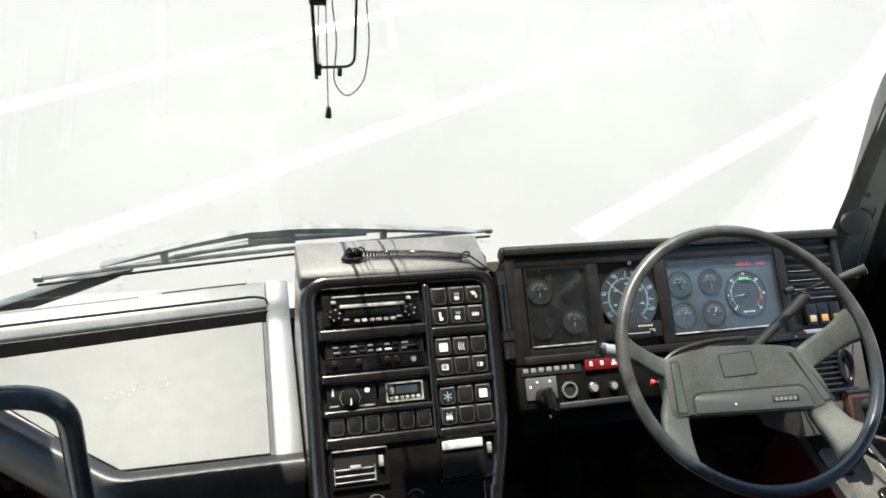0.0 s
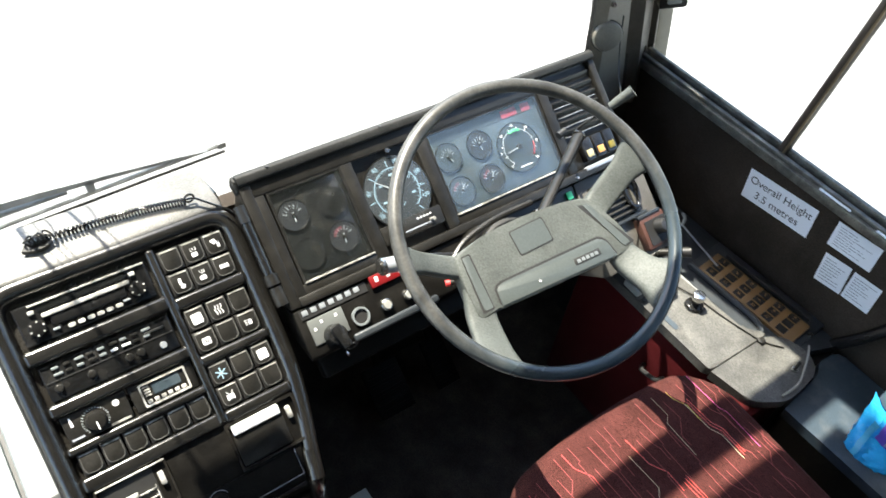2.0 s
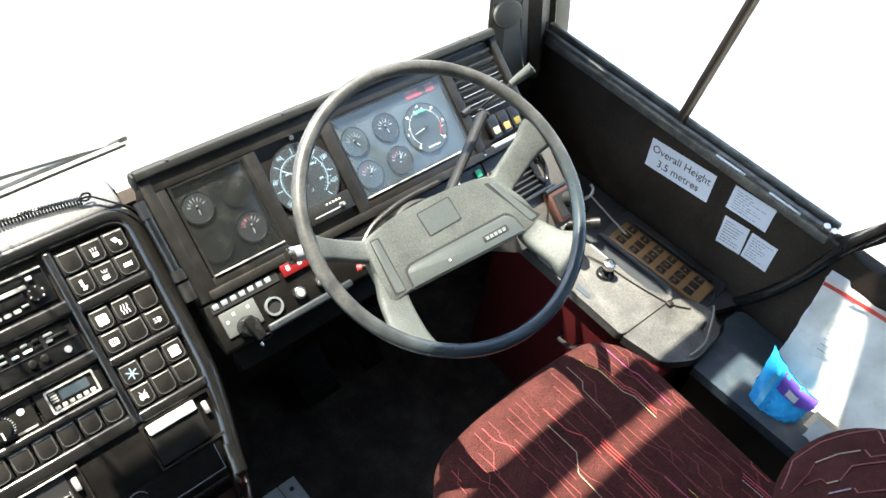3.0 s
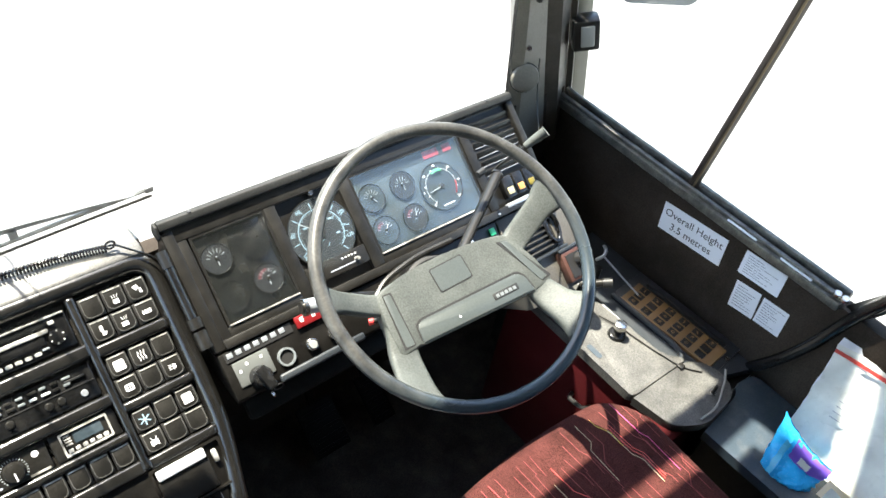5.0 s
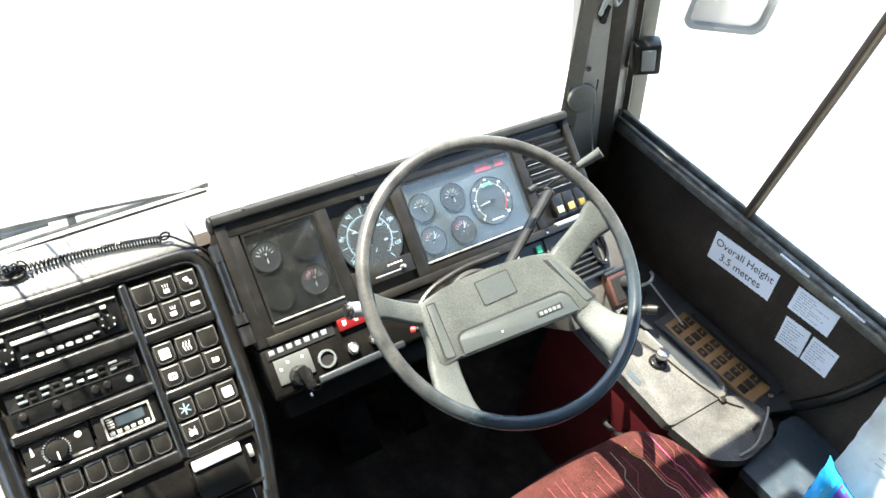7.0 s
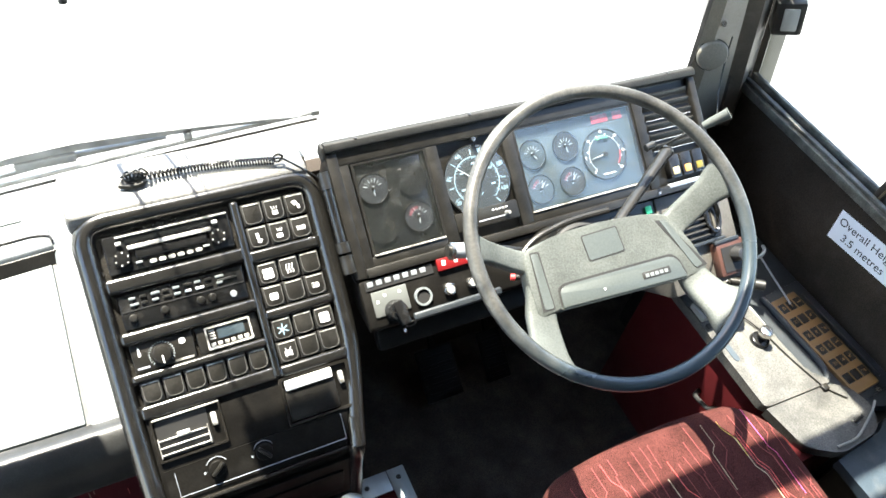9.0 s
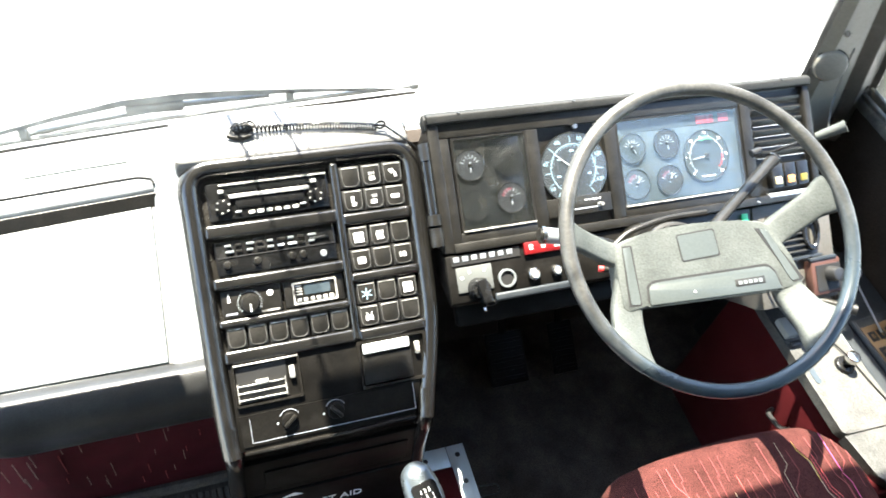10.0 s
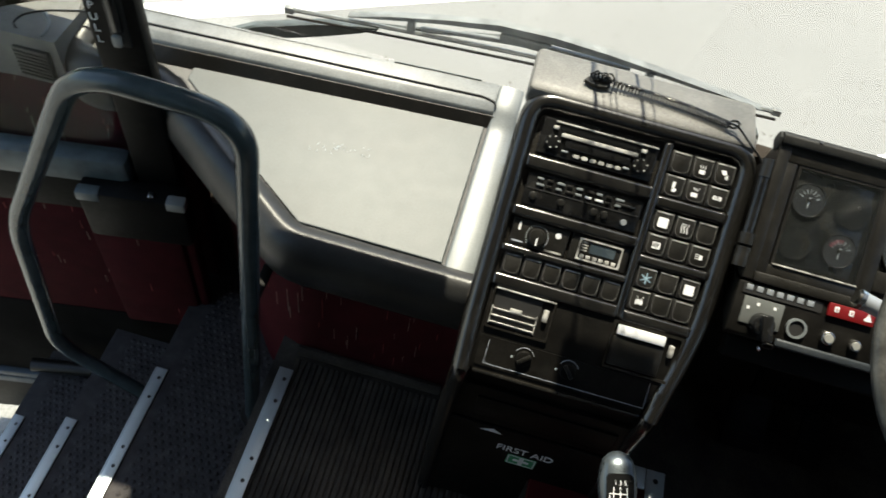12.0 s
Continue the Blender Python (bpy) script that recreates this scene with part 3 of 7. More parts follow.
# mullion
bm = bmesh.new()
tube(bm, [(1.283, -0.104, 0.665), (1.278, -0.135, 1.0), (1.265, -0.170, 1.4), (1.252, -0.198, 1.76)], 0.0105, 8, flat=1.15)
part("mullion_bead", tube(bmesh.new(), [(1.273, -0.110, 0.665), (1.268, -0.141, 1.0), (1.255, -0.176, 1.4), (1.242, -0.204, 1.76)], 0.0022, 6), material("worn_brass_bead", (0.16, 0.12, 0.07), 0.4, metal=0.4), sw, "worn bright bead along the upright")
part("mullion", bm, material("brown_black_paint", (0.030, 0.021, 0.015), 0.45, vary=0.2, grain=0.2), sw, "slim brown-black upright of the sliding pane")

# front corner pillar
pil = thing("pillar_front", (1.16, 0.26, 0.56), "grey-green corner pillar between windscreen and side window", "pillar", kind="structure")


def loft(levels):
    """A body through rings of four corners given level by level."""
    t = bmesh.new()
    rings = [[t.verts.new(p) for p in ring] for ring in levels]
    for a, b in zip(rings, rings[1:]):
        for j in range(4):
            t.faces.new((a[j], a[(j + 1) % 4], b[(j + 1) % 4], b[j]))
    t.faces.new(rings[0]), t.faces.new(rings[-1])
    return t


PZ = [(0.55, 1.125, 1.245), (0.70, 1.103, 1.203), (0.98, 1.062, 1.124), (1.10, 1.045, 1.105), (2.3, 0.93, 0.99)]
part("pillar_cover", loft([[(l, 0.262, z), (l + 0.25 * (r - l), 0.248, z), (r, 0.252, z), (r, 0.33, z)] for z, l, r in PZ]), PILLAR, pil, smooth=30)
part("pillar_outer", loft([[(l + 0.030, 0.30, z), (l + 0.034, 0.272, z), (r, 0.332, z), (r, 0.36, z)] for z, l, r in PZ]), BLACK, pil, smooth=30)
part("window_post", loft([[(r + 0.002, 0.256, z), (r + 0.03, 0.240, z), (r + 0.0775, 0.262, z), (r + 0.0775, 0.34, z)] for z, l, r in PZ]), material("brown_black_post", (0.046, 0.039, 0.030), 0.5, vary=0.25, vscale=20, grain=0.2, bump=0.2, bscale=500, dust=0.08), pil, "dark brown-black post of the side window", smooth=30)
part("window_channel", loft([[(r + 0.078, 0.262, z), (r + 0.086, 0.252, z), (r + 0.10, 0.262, z), (r + 0.10, 0.30, z)] for z, l, r in PZ]), material("dull_brown_channel", (0.05, 0.043, 0.033), 0.35, metal=0.3, vary=0.2, dust=0.1), pil, "dull metal channel of the sliding window", smooth=30)
part("outer_seal", loft([[(r + 0.102, 0.264, z), (r + 0.115, 0.262, z), (r + 0.155, 0.270, z), (r + 0.155, 0.32, z)] for z, l, r in PZ]), material("olive_seal", (0.045, 0.042, 0.024), 0.5, vary=0.3, vscale=14, grain=0.2, dust=0.1), pil, "olive edge seen through the glass", smooth=30)

bm = bmesh.new()
box(bm, (-1.32, 0.36, 0.45), (-1.09, 0.50, 1.0), None, 0.02), box(bm, (-1.32, 0.22, 0.98), (-0.90, 0.44, 2.44), None, 0.02)
# unseen panel added beside the pillar to keep sun off the steps
prism(bm, [(-1.21, 0.60), (-0.70, 0.60), (-0.62, 0.77), (-0.545, 0.95), (-0.545, 1.205), (-1.21, 1.205)], -0.43, -0.40, Matrix(((1, 0, 0, 0), (0, 0, -1, 0), (0, 1, 0, 0), (0, 0, 0, 1))), 0.006)
solo("pillar_nearside_sun_block", bm, PILLAR, "grey-green nearside corner pillar with an added unseen sun-blocking panel", "pillar", kind="structure")

# ---- dash: tray, ledge, bulkhead ----
def tray_z(y):
    return 0.393 + 0.09 * (y - 0.107)


LEDGE_TURN = Matrix.Translation((-0.06, 0.47, 0)) @ pose(0, 0, 0, 0, 0, 4.5) @ Matrix.Translation((0.06, -0.47, 0))
dash = thing("passenger_dash", (-0.4, 0.2, 0.0), "black moulded dash with a dusty recessed tray on its top", "dashboard")
TRAYO = [(-0.089, 0.100), (-0.087, 0.416), (-0.662, 0.372), (-0.661, 0.338), (-0.463, 0.183), (-0.352, 0.101)]
SHEAR = Matrix(((1, 0, 0, 0), (0, 1, 0, 0), (0, 0.09, 1, 0.38337), (0, 0, 0, 1)))
part("tray_mat", prism(bmesh.new(), TRAYO, -0.006, 0.0, SHEAR, 0.002), TRAY, dash, "grey dusty flat mat lying in the tray", smooth=0)
part("tray_floor", prism(bmesh.new(), [(-0.074, 0.082), (-0.074, 0.445), (-0.90, 0.385), (-0.90, 0.31), (-0.70, 0.315), (-0.36, 0.082)], -0.02, -0.004, SHEAR), LIP, dash, "black floor of the tray")
# rounded rim round the tray
edge = bend([(-0.031, 0.076, 0), (-0.357, 0.076, 0), (-0.70, 0.325, 0), (-0.76, 0.342, 0), (-0.84, 0.322, 0), (-0.885, 0.335, 0), (-0.888, 0.40, 0)], 0.03)
bm = bmesh.new()
prof = [(0.022, -0.022), (0.0215, 0.001), (0.019, 0.0045), (0.004, 0.0125), (-0.003, 0.0155), (-0.010, 0.0150), (-0.022, 0.009), (-0.036, -0.006), (-0.043, -0.03), (-0.046, -0.075), (-0.038, -0.10), (-0.01, -0.11)]
t = bmesh.new()
rings = []
for i, p in enumerate(edge):
    d = (edge[min(i + 1, len(edge) - 1)] - edge[max(i - 1, 0)]).normalized()
    nrm = Vector((d.y, -d.x, 0))
    rings.append([t.verts.new(p + nrm * o + Vector((0, 0, tray_z(p.y) + h))) for o, h in prof])
for a, b in zip(rings, rings[1:]):
    for j in range(len(prof) - 1):
        t.faces.new((a[j], b[j], b[j + 1], a[j + 1]))
bmesh.ops.bevel(t, geom=[], offset=0.001)
merge(bm, t)
part("front_lip", bm, LIP, dash, "black rounded lip with a worn sheen")
bm = bmesh.new()
rings = []
for y, z in ((0.090, 0.392), (0.0905, 0.3945), (0.096, 0.3965), (0.25, 0.4105), (0.40, 0.4245), (0.420, 0.4300), (0.437, 0.4430), (0.455, 0.4522), (0.499, 0.4600)):
    xl, xr = -0.0835 + 0.01 * (y - 0.09), -0.030
    rings.append([bm.verts.new((x, y, z - d)) for x, d in ((xl, 0.035), (xl, 0.006), (xl + 0.0015, 0.002), (xl + 0.005, 0.0), (xr - 0.005, 0.0), (xr, 0.004), (xr, 0.035))])
for a, b in zip(rings, rings[1:]):
    for j in range(6):
        bm.faces.new((a[j], a[j + 1], b[j + 1], b[j]))
bm.faces.new(rings[0]), bm.faces.new(rings[-1])
bmesh.ops.recalc_face_normals(bm, faces=bm.faces[:])
part("tray_gap", prism(bmesh.new(), [(-0.0885, 0.098), (-0.0825, 0.098), (-0.0805, 0.425), (-0.0865, 0.425)], -0.006, -0.0012, SHEAR), DARK, dash, "dark gap beside the mat")
part("tray_side", bm, BORDER, dash, "border beside the tray, coloured pale as if sunlit")
bm = bmesh.new()
t = bmesh.new()
extrude_x(t, [(0.433, 0.36), (0.433, 0.436), (0.438, 0.445), (0.455, 0.4525), (0.500, 0.460), (0.500, 0.36)], -0.84, -0.080, 0.002)
t.transform(LEDGE_TURN)
merge(bm, t)
part("screen_ledge", bm, LEDGE, dash, "dusty ledge at the foot of the windscreen, sun sheen in its colour")
bm = bmesh.new()
tl = bend([(-0.84, 0.466, 0.4555), (-0.104, 0.463, 0.4550), (-0.080, 0.455, 0.4535), (-0.078, 0.445, 0.450)], 0.02)
t = bmesh.new()
tube(t, tl, 0.0022, 6)
t.transform(LEDGE_TURN)
merge(bm, t)
part("trim_line", bm, DARK, dash, "thin dark trim bead on the ledge")
t = bmesh.new()
extrude_x(t, [(0.405, 0.402), (0.414, 0.416), (0.432, 0.4385), (0.440, 0.4385), (0.440, 0.39), (0.405, 0.39)], -0.86, -0.072)
t.transform(LEDGE_TURN)
part("recess_wall", t, BLACK, dash, "black back wall of the tray recess")
rs_ = random.Random(3)
bm = bmesh.new()
for i in range(26):
    x, y = -0.335 + rs_.gauss(0, 0.028), 0.275 + rs_.gauss(0, 0.006)
    y += (x + 0.335) * 0.22
    a = rs_.uniform(0, 3.14)
    l_ = rs_.uniform(0.0008, 0.004)
    tube(bm, [(x - l_ * math.cos(a), y - l_ * math.sin(a), tray_z(y) + 0.0003), (x + l_ * math.cos(a), y + l_ * math.sin(a), tray_z(y) + 0.0003)], 0.0006, 4)
part("chalk_scuff", bm, FAINT, dash, "white scuff marks on the mat", smooth=0)
bm = bmesh.new()
t = bmesh.new()
for i in range(80):
    x = -0.83 + i * 0.0062
    box(t, (x, 0.496, 0.455), (x + 0.0035, 0.500, 0.4615))
t.transform(LEDGE_TURN)
merge(bm, t)
part("serrated_seal", bm, BORDER, dash, "toothed pale seal along the glass", smooth=0)
t = tube(bmesh.new(), [(-0.29, 0.500, 0.4605), (-0.20, 0.501, 0.4605), (-0.115, 0.500, 0.4605)], 0.0016, 6)
t.transform(LEDGE_TURN)
part("glass_bead", t, WIPER_ARM, dash, "dark bead at the foot of the glass")
# red bulkhead under the lip, with flecks in the cloth
bulk = thing("bulkhead_panel", (-0.2, 0.06, 0.0), "dark red moquette panel with fine pale flecks below the dash", "panel")
bm = bmesh.new()
tpts = bend([(-0.02, 0.055, 0), (-0.34, 0.055, 0), (-0.43, 0.10, 0), (-0.62, 0.33, 0), (-0.70, 0.46, 0)], 0.05)
t = bmesh.new()
a = [t.verts.new((p.x, p.y, 0.0 if p.x > -0.37 else -0.24)) for p in tpts]
b = [t.verts.new((p.x, p.y, 0.36)) for p in tpts]
a2 = [t.verts.new(v.co + Vector((0.004, 0.012, 0))) for v in a]
b2 = [t.verts.new(v.co + Vector((0.004, 0.012, 0))) for v in b]
for i in range(len(tpts) - 1):
    t.faces.new((a[i], a[i + 1], b[i + 1], b[i])), t.faces.new((a2[i + 1], a2[i], b2[i], b2[i + 1])), t.faces.new((b[i], b[i + 1], b2[i + 1], b2[i]))
bmesh.ops.recalc_face_normals(t, faces=t.faces[:])
merge(bm, t)
part("panel_cloth", bm, MOQUETTE, bulk)
rnd = random.Random(4)
for i in range(60):
    x_ = rnd.uniform(-0.66, -0.04)
    k = max(j for j in range(len(tpts) - 1) if tpts[j].x >= x_)
    p = tpts[k].lerp(tpts[k + 1], (tpts[k].x - x_) / max(1e-6, tpts[k].x - tpts[k + 1].x))
    z0 = rnd.uniform(0.04, 0.28)
    ln = rnd.uniform(0.02, 0.085)
    bm = bmesh.new()
    d = (tpts[min(k + 1, len(tpts) - 1)] - tpts[k]).normalized()
    nrm = Vector((d.y, -d.x, 0))
    if nrm.y > 0:
        nrm = -nrm
    c = p + nrm * 0.0012
    for cc in (c,):
        tube(bm, [cc + Vector((0, 0, z0)), cc + Vector((0.0, 0, z0 + ln))], 0.0007, 4)
    part("fleck", bm, rnd.choice((FLECK, FLECK, DULLRED)), bulk, smooth=0)
# dimpled rubber skirting at the panel foot
bm = bmesh.new()
tube(bm, [(-0.03, 0.045, 0.012), (-0.34, 0.045, 0.012)], 0.012, 8)
solo("skirting", bm, RUBBER, "black rubber upstand at the foot of the bulkhead", "baseboard", kind="structure")
# front cross wall below the windscreen
wall("wall_front", (-1.21, 0.506, -1.0), (1.31, 0.54, 0.33), WALLBLACK, "front wall of the coach under the windscreen")
wall("wall_front_corner", (0.322, 0.252, 0.0), (0.46, 0.28, 0.68), WALLBLACK, "black bulkhead beside the console")
wall("wall_front_inner", (0.46, 0.252, 0.0), (1.27, 0.28, 0.69), WALLBLACK, "black bulkhead in front of the pedals")

# ---- centre console ----
con = thing("centre_console", (0.14, 0.0, 0.0), "black plastic centre console full of radios and rocker switches", "console")


def fp(y, h):
    p = CON @ Vector((0, y, h))
    return (p.y, p.z)


def right_edge(y, z):
    """The console narrows on the driver's side towards its foot."""
    return 0.312 - 0.026 * min(1.0, max(0.0, (0.575 - z) / 0.115))


bm = bmesh.new()
outl = [fp(-0.152, -0.012), fp(-0.09, -0.013), fp(-0.03, -0.013), fp(0.02, -0.013), fp(0.25, -0.014), fp(0.262, -0.02), (0.235, 0.735), (0.30, 0.715), (0.34, 0.60), (0.34, 0.0), (-0.125, 0.0), (-0.108, 0.12), (-0.096, 0.42)]
extrude_x(bm, outl, -0.026, 0.312)
for v in bm.verts:
    if v.co.x > 0.2:
        v.co.x = right_edge(v.co.y, v.co.z)
part("body", bm, CONSOLE, con)
# one moulded rim, rounded over, with wide rounded corners
rim_path = bend([(-0.0110, -0.156, 0), (-0.0140, -0.105, 0), (-0.0155, -0.03, 0), (-0.0155, 0.260, 0), (0.3075, 0.260, 0), (0.3075, 0.01, 0), (0.3005, -0.045, 0), (0.288, -0.105, 0), (0.279, -0.156, 0)], 0.034, 10)
RIM_PROFILE = [(-0.0155, -0.05), (-0.0163, -0.016), (-0.0155, -0.0085), (-0.0130, -0.0025), (-0.0090, 0.0020), (-0.0040, 0.0042), (0.0015, 0.0042), (0.0065, 0.0020), (0.0102, -0.0020), (0.0128, -0.0075), (0.0138, -0.016)]
part("surround", sweep(bmesh.new(), rim_path, RIM_PROFILE, CON), RAILVINYL, con, "rounded surround of the switch panel", smooth=80)
bars = [(0.183, -0.018, 0.1955, 0.248)]
bars += [(-0.004, s0, 0.187, s1) for s0, s1 in ((0.1595, 0.1805), (0.0865, 0.1045), (0.032, 0.0445), (-0.021, -0.000))]
bars += [(0.192, s0, 0.297, s1) for s0, s1 in ((0.153, 0.1715), (0.067, 0.0825), (-0.021, -0.003))]
for x0, s0, x1, s1 in bars:
    part("divider", box(bmesh.new(), (x0, s0, -0.016), (x1, s1, 0.0028), CON, min(0.0058, 0.42 * min(s1 - s0, x1 - x0)), 5), RAILVINYL, con, "glossy worn bar between the slots", smooth=80)
bm = bmesh.new()
prism(bm, [(-0.001, -0.020), (-0.001, -0.149), (0.262, -0.149), (0.292, -0.060), (0.297, -0.020)], -0.014, -0.003, CON, 0.001)
part("lower_face", bm, MATT, con)
bm = bmesh.new()
box(bm, (0.004, -0.1555, -0.03), (0.262, -0.1495, 0.0005), CON, 0.002)
part("ledge", bm, CONSOLE, con, "worn ledge above the lower panel")
# lower corner posts
for xa, xb, xc in ((-0.0125, -0.011, -0.013), (0.285, 0.279, 0.284)):
    bm = bmesh.new()
    tube(bm, bend([(xa, *fp(-0.11, -0.008)), (xb, *fp(-0.162, -0.010)), (xc, -0.104, 0.36), (xc, -0.148, 0.0)], 0.05), 0.0125, 14)
    part("corner_post", bm, RAILVINYL, con, smooth=80)
# lower panel
LOW = Matrix(((1, 0, 0, 0), (0, 0.13, -0.99, -0.098), (0, 0.99, 0.13, 0.41), (0, 0, 0, 1)))
bm = bmesh.new()
box(bm, (-0.008, -0.12, -0.004), (0.276, -0.02, 0.004), LOW, 0.003)
box(bm, (0.028, -0.10, 0.004), (0.262, -0.045, 0.008), LOW, 0.003)
part("lower_panel", bm, MATT, con, "black lower cover with a recess")
bm = bmesh.new()
box(bm, (-0.010, -0.40, -0.004), (0.276, -0.125, 0.006), LOW, 0.004)
part("first_aid_door", bm, MATT, con, "black locker door marked first aid")
words("lettering", "FIRST AID", 0.0235, at(LOW, 0.138, -0.180, 0.0066), WHITE, con, "white worn capital letters")
bm = bmesh.new()
box(bm, (0.112, -0.225, 0.0062), (0.164, -0.195, 0.0068), LOW)
part("first_aid_sticker", bm, GREEN, con, "green sticker with a white cross")
bm = bmesh.new()
for a, b in (((0.134, -0.221), (0.142, -0.199)), ((0.124, -0.2135), (0.152, -0.2065))):
    box(bm, (*a, 0.0069), (*b, 0.0073), LOW)
frame_plate(bm, [(0.1135, -0.2235), (0.1625, -0.2235), (0.1625, -0.1965), (0.1135, -0.1965)], [(0.1155, -0.2215), (0.1605, -0.2215), (0.1605, -0.1985), (0.1155, -0.1985)], 0.0069, 0.0072, LOW)
part("white_cross", bm, WHITE, con)
bm = bmesh.new()
prism(bm, [(0.05, -0.14), (0.088, -0.14), (0.072, -0.130)], 0.0062, 0.0068, LOW)
part("arrow_mark", bm, WHITE, con, "small white arrow mark")

# ---- steering wheel ----
WC = Vector((0.6515, -0.0959, 0.7968))
ta, tb = radians(63.45), radians(10.67)
WN = Vector((-math.sin(tb) * math.cos(ta), -math.cos(tb) * math.cos(ta), math.sin(ta)))
WX = (Vector((1, 0, 0)) - WN * WN.x).normalized()
WY = WN.cross(WX)
WHEEL = Matrix(((WX.x, WY.x, WN.x, WC.x), (WX.y, WY.y, WN.y, WC.y), (WX.z, WY.z, WN.z, WC.z), (0, 0, 0, 1)))
wheel = thing("steering_wheel", WC - WN * 0.05, "large worn black steering wheel with a grey four-spoke hub", "steering wheel")
WR, TR = 0.2112, 0.0102
bm = bmesh.new()
tube(bm, [(WR * math.cos(a), WR * math.sin(a), 0) for a in [6.28319 * i / 120 for i in range(120)]], TR, 16, True, WHEEL)
part("rim", bm, RIM, wheel, "thick black rim worn pale above, blue sky sheen painted below")
HB = -0.046
hub = [(0.121, -0.004), (0.116, 0.006), (0.104, 0.0125), (0.075, 0.0178), (0.040, 0.0222), (0.0, 0.0255), (-0.040, 0.0262), (-0.078, 0.0240), (-0.112, 0.0185), (-0.124, 0.012),
       (-0.129, -0.006), (-0.131, -0.040), (-0.134, -0.074), (-0.128, -0.082), (-0.100, -0.079), (-0.094, -0.0758), (0.110, -0.0882), (0.118, -0.092), (0.146, -0.090), (0.150, -0.080), (0.139, -0.045)]
bm = bmesh.new()
prism(bm, hub, HB - 0.030, HB, WHEEL, 0.0035, 3)
part("hub_pad", bm, HUB, wheel, "grey grained plastic hub pad")
SQ = round_rect(-0.0295, -0.0245, 0.0275, 0.0115, 0.003)
part("pad_seam", frame_plate(bmesh.new(), round_rect(-0.0313, -0.0263, 0.0293, 0.0133, 0.0035), SQ, HB - 0.001, HB + 0.0005, WHEEL), DARK, wheel)
part("horn_square", prism(bmesh.new(), SQ, HB - 0.002, HB + 0.0009, WHEEL, 0.0004, 1), HUB_INLAY, wheel, "smooth square emblem plate")
for pts in ([(-0.1145, 0.0085), (-0.1036, 0.0080), (-0.1075, -0.0730), (-0.1215, -0.0715)], [(0.1000, 0.0010), (0.1105, -0.0020), (0.1425, -0.0800), (0.1290, -0.0815)]):
    mx, my = sum(p[0] for p in pts) / 4, sum(p[1] for p in pts) / 4
    part("inlay_seam", prism(bmesh.new(), bend2([(mx + (p - mx) * 1.36, my + (q - my) * 1.05) for p, q in pts], 0.003), HB - 0.001, HB + 0.0005, WHEEL), DARK, wheel)
    part("side_inlay", prism(bmesh.new(), bend2(pts + pts[:1], 0.003), HB - 0.001, HB + 0.0012, WHEEL, 0.0005, 1), HUB_INLAY, wheel, "smooth grey inlay strip")
ARCH = [(-0.094, -0.0772), (-0.0905, -0.0520), (-0.0800, -0.0472), (0.095, -0.0538), (0.1055, -0.0640), (0.1105, -0.0895)]
part("arch_seam", prism(bmesh.new(), bend2([(p - 0.0022 if p < 0 else p + 0.0022, q + 0.0034) for p, q in ARCH], 0.006), HB - 0.001, HB + 0.0005, WHEEL), DARK, wheel)
part("raised_arch", prism(bmesh.new(), bend2(ARCH, 0.006), HB - 0.014, HB + 0.0022, WHEEL, 0.0012, 2), HUB_INLAY, wheel, "smooth raised band along the lower edge")
BD = WHEEL @ Matrix.Translation((0.0632, -0.0708, HB + 0.0022)) @ pose(0, 0, 0, 0, 0, -2.5)
part("badge", box(bmesh.new(), (-0.0235, -0.0052, 0.0), (0.0235, 0.0052, 0.0006), BD, 0.0002), DARK, wheel, "small dark maker's badge")
for i in range(5):
    part("badge_bar", box(bmesh.new(), (-0.0190 + i * 0.0080, -0.0030, 0.0006), (-0.0132 + i * 0.0080, 0.0024, 0.0012), BD), BORDER, wheel, smooth=0)
part("mark", cyl(bmesh.new(), 0.0018, 0.0014, 0.0014, at(WHEEL, -0.0244, -0.0700, HB + 0.0022), 8), WHITE, wheel)


def spoke(a0, a1, b0, b1, f0=0.32, rise=0.046):
    """A rounded bar from two points on the hub's edge to two points on the rim."""
    a0, a1 = Vector((*a0, HB - 0.001)), Vector((*a1, HB - 0.001))
    b0, b1 = Vector((*b0, 0.0)), Vector((*b1, 0.0))
    t = bmesh.new()
    rings = []
    for i in range(15):
        f = i / 14
        p, q = a0.lerp(b0, f), a1.lerp(b1, f)
        z = HB - 0.0012 + rise * max(0.0, (f - f0) / (1 - f0)) ** 1.25
        p.z = q.z = z
        mid, half = (p + q) / 2, (p - q) / 2
        half = half * (1 + 0.35 * max(0, f - 0.82) / 0.18)
        th = 0.010
        ring = []
        for j in range(16):
            g = 6.28319 * j / 16
            ca, sa = math.cos(g), math.sin(g)
            ring.append(t.verts.new(mid + half * math.copysign(abs(ca) ** 0.4, ca) + Vector((0, 0, -th + th * math.copysign(abs(sa) ** 0.5, sa)))))
        rings.append(ring)
    for p, q in zip(rings, rings[1:]):
        for j in range(16):
            t.faces.new((p[j], p[(j + 1) % 16], q[(j + 1) % 16], q[j]))
    bm = bmesh.new()
    merge(bm, t, WHEEL)
    part("spoke", bm, HUB, wheel, "grey spoke with a rounded edge", smooth=50)


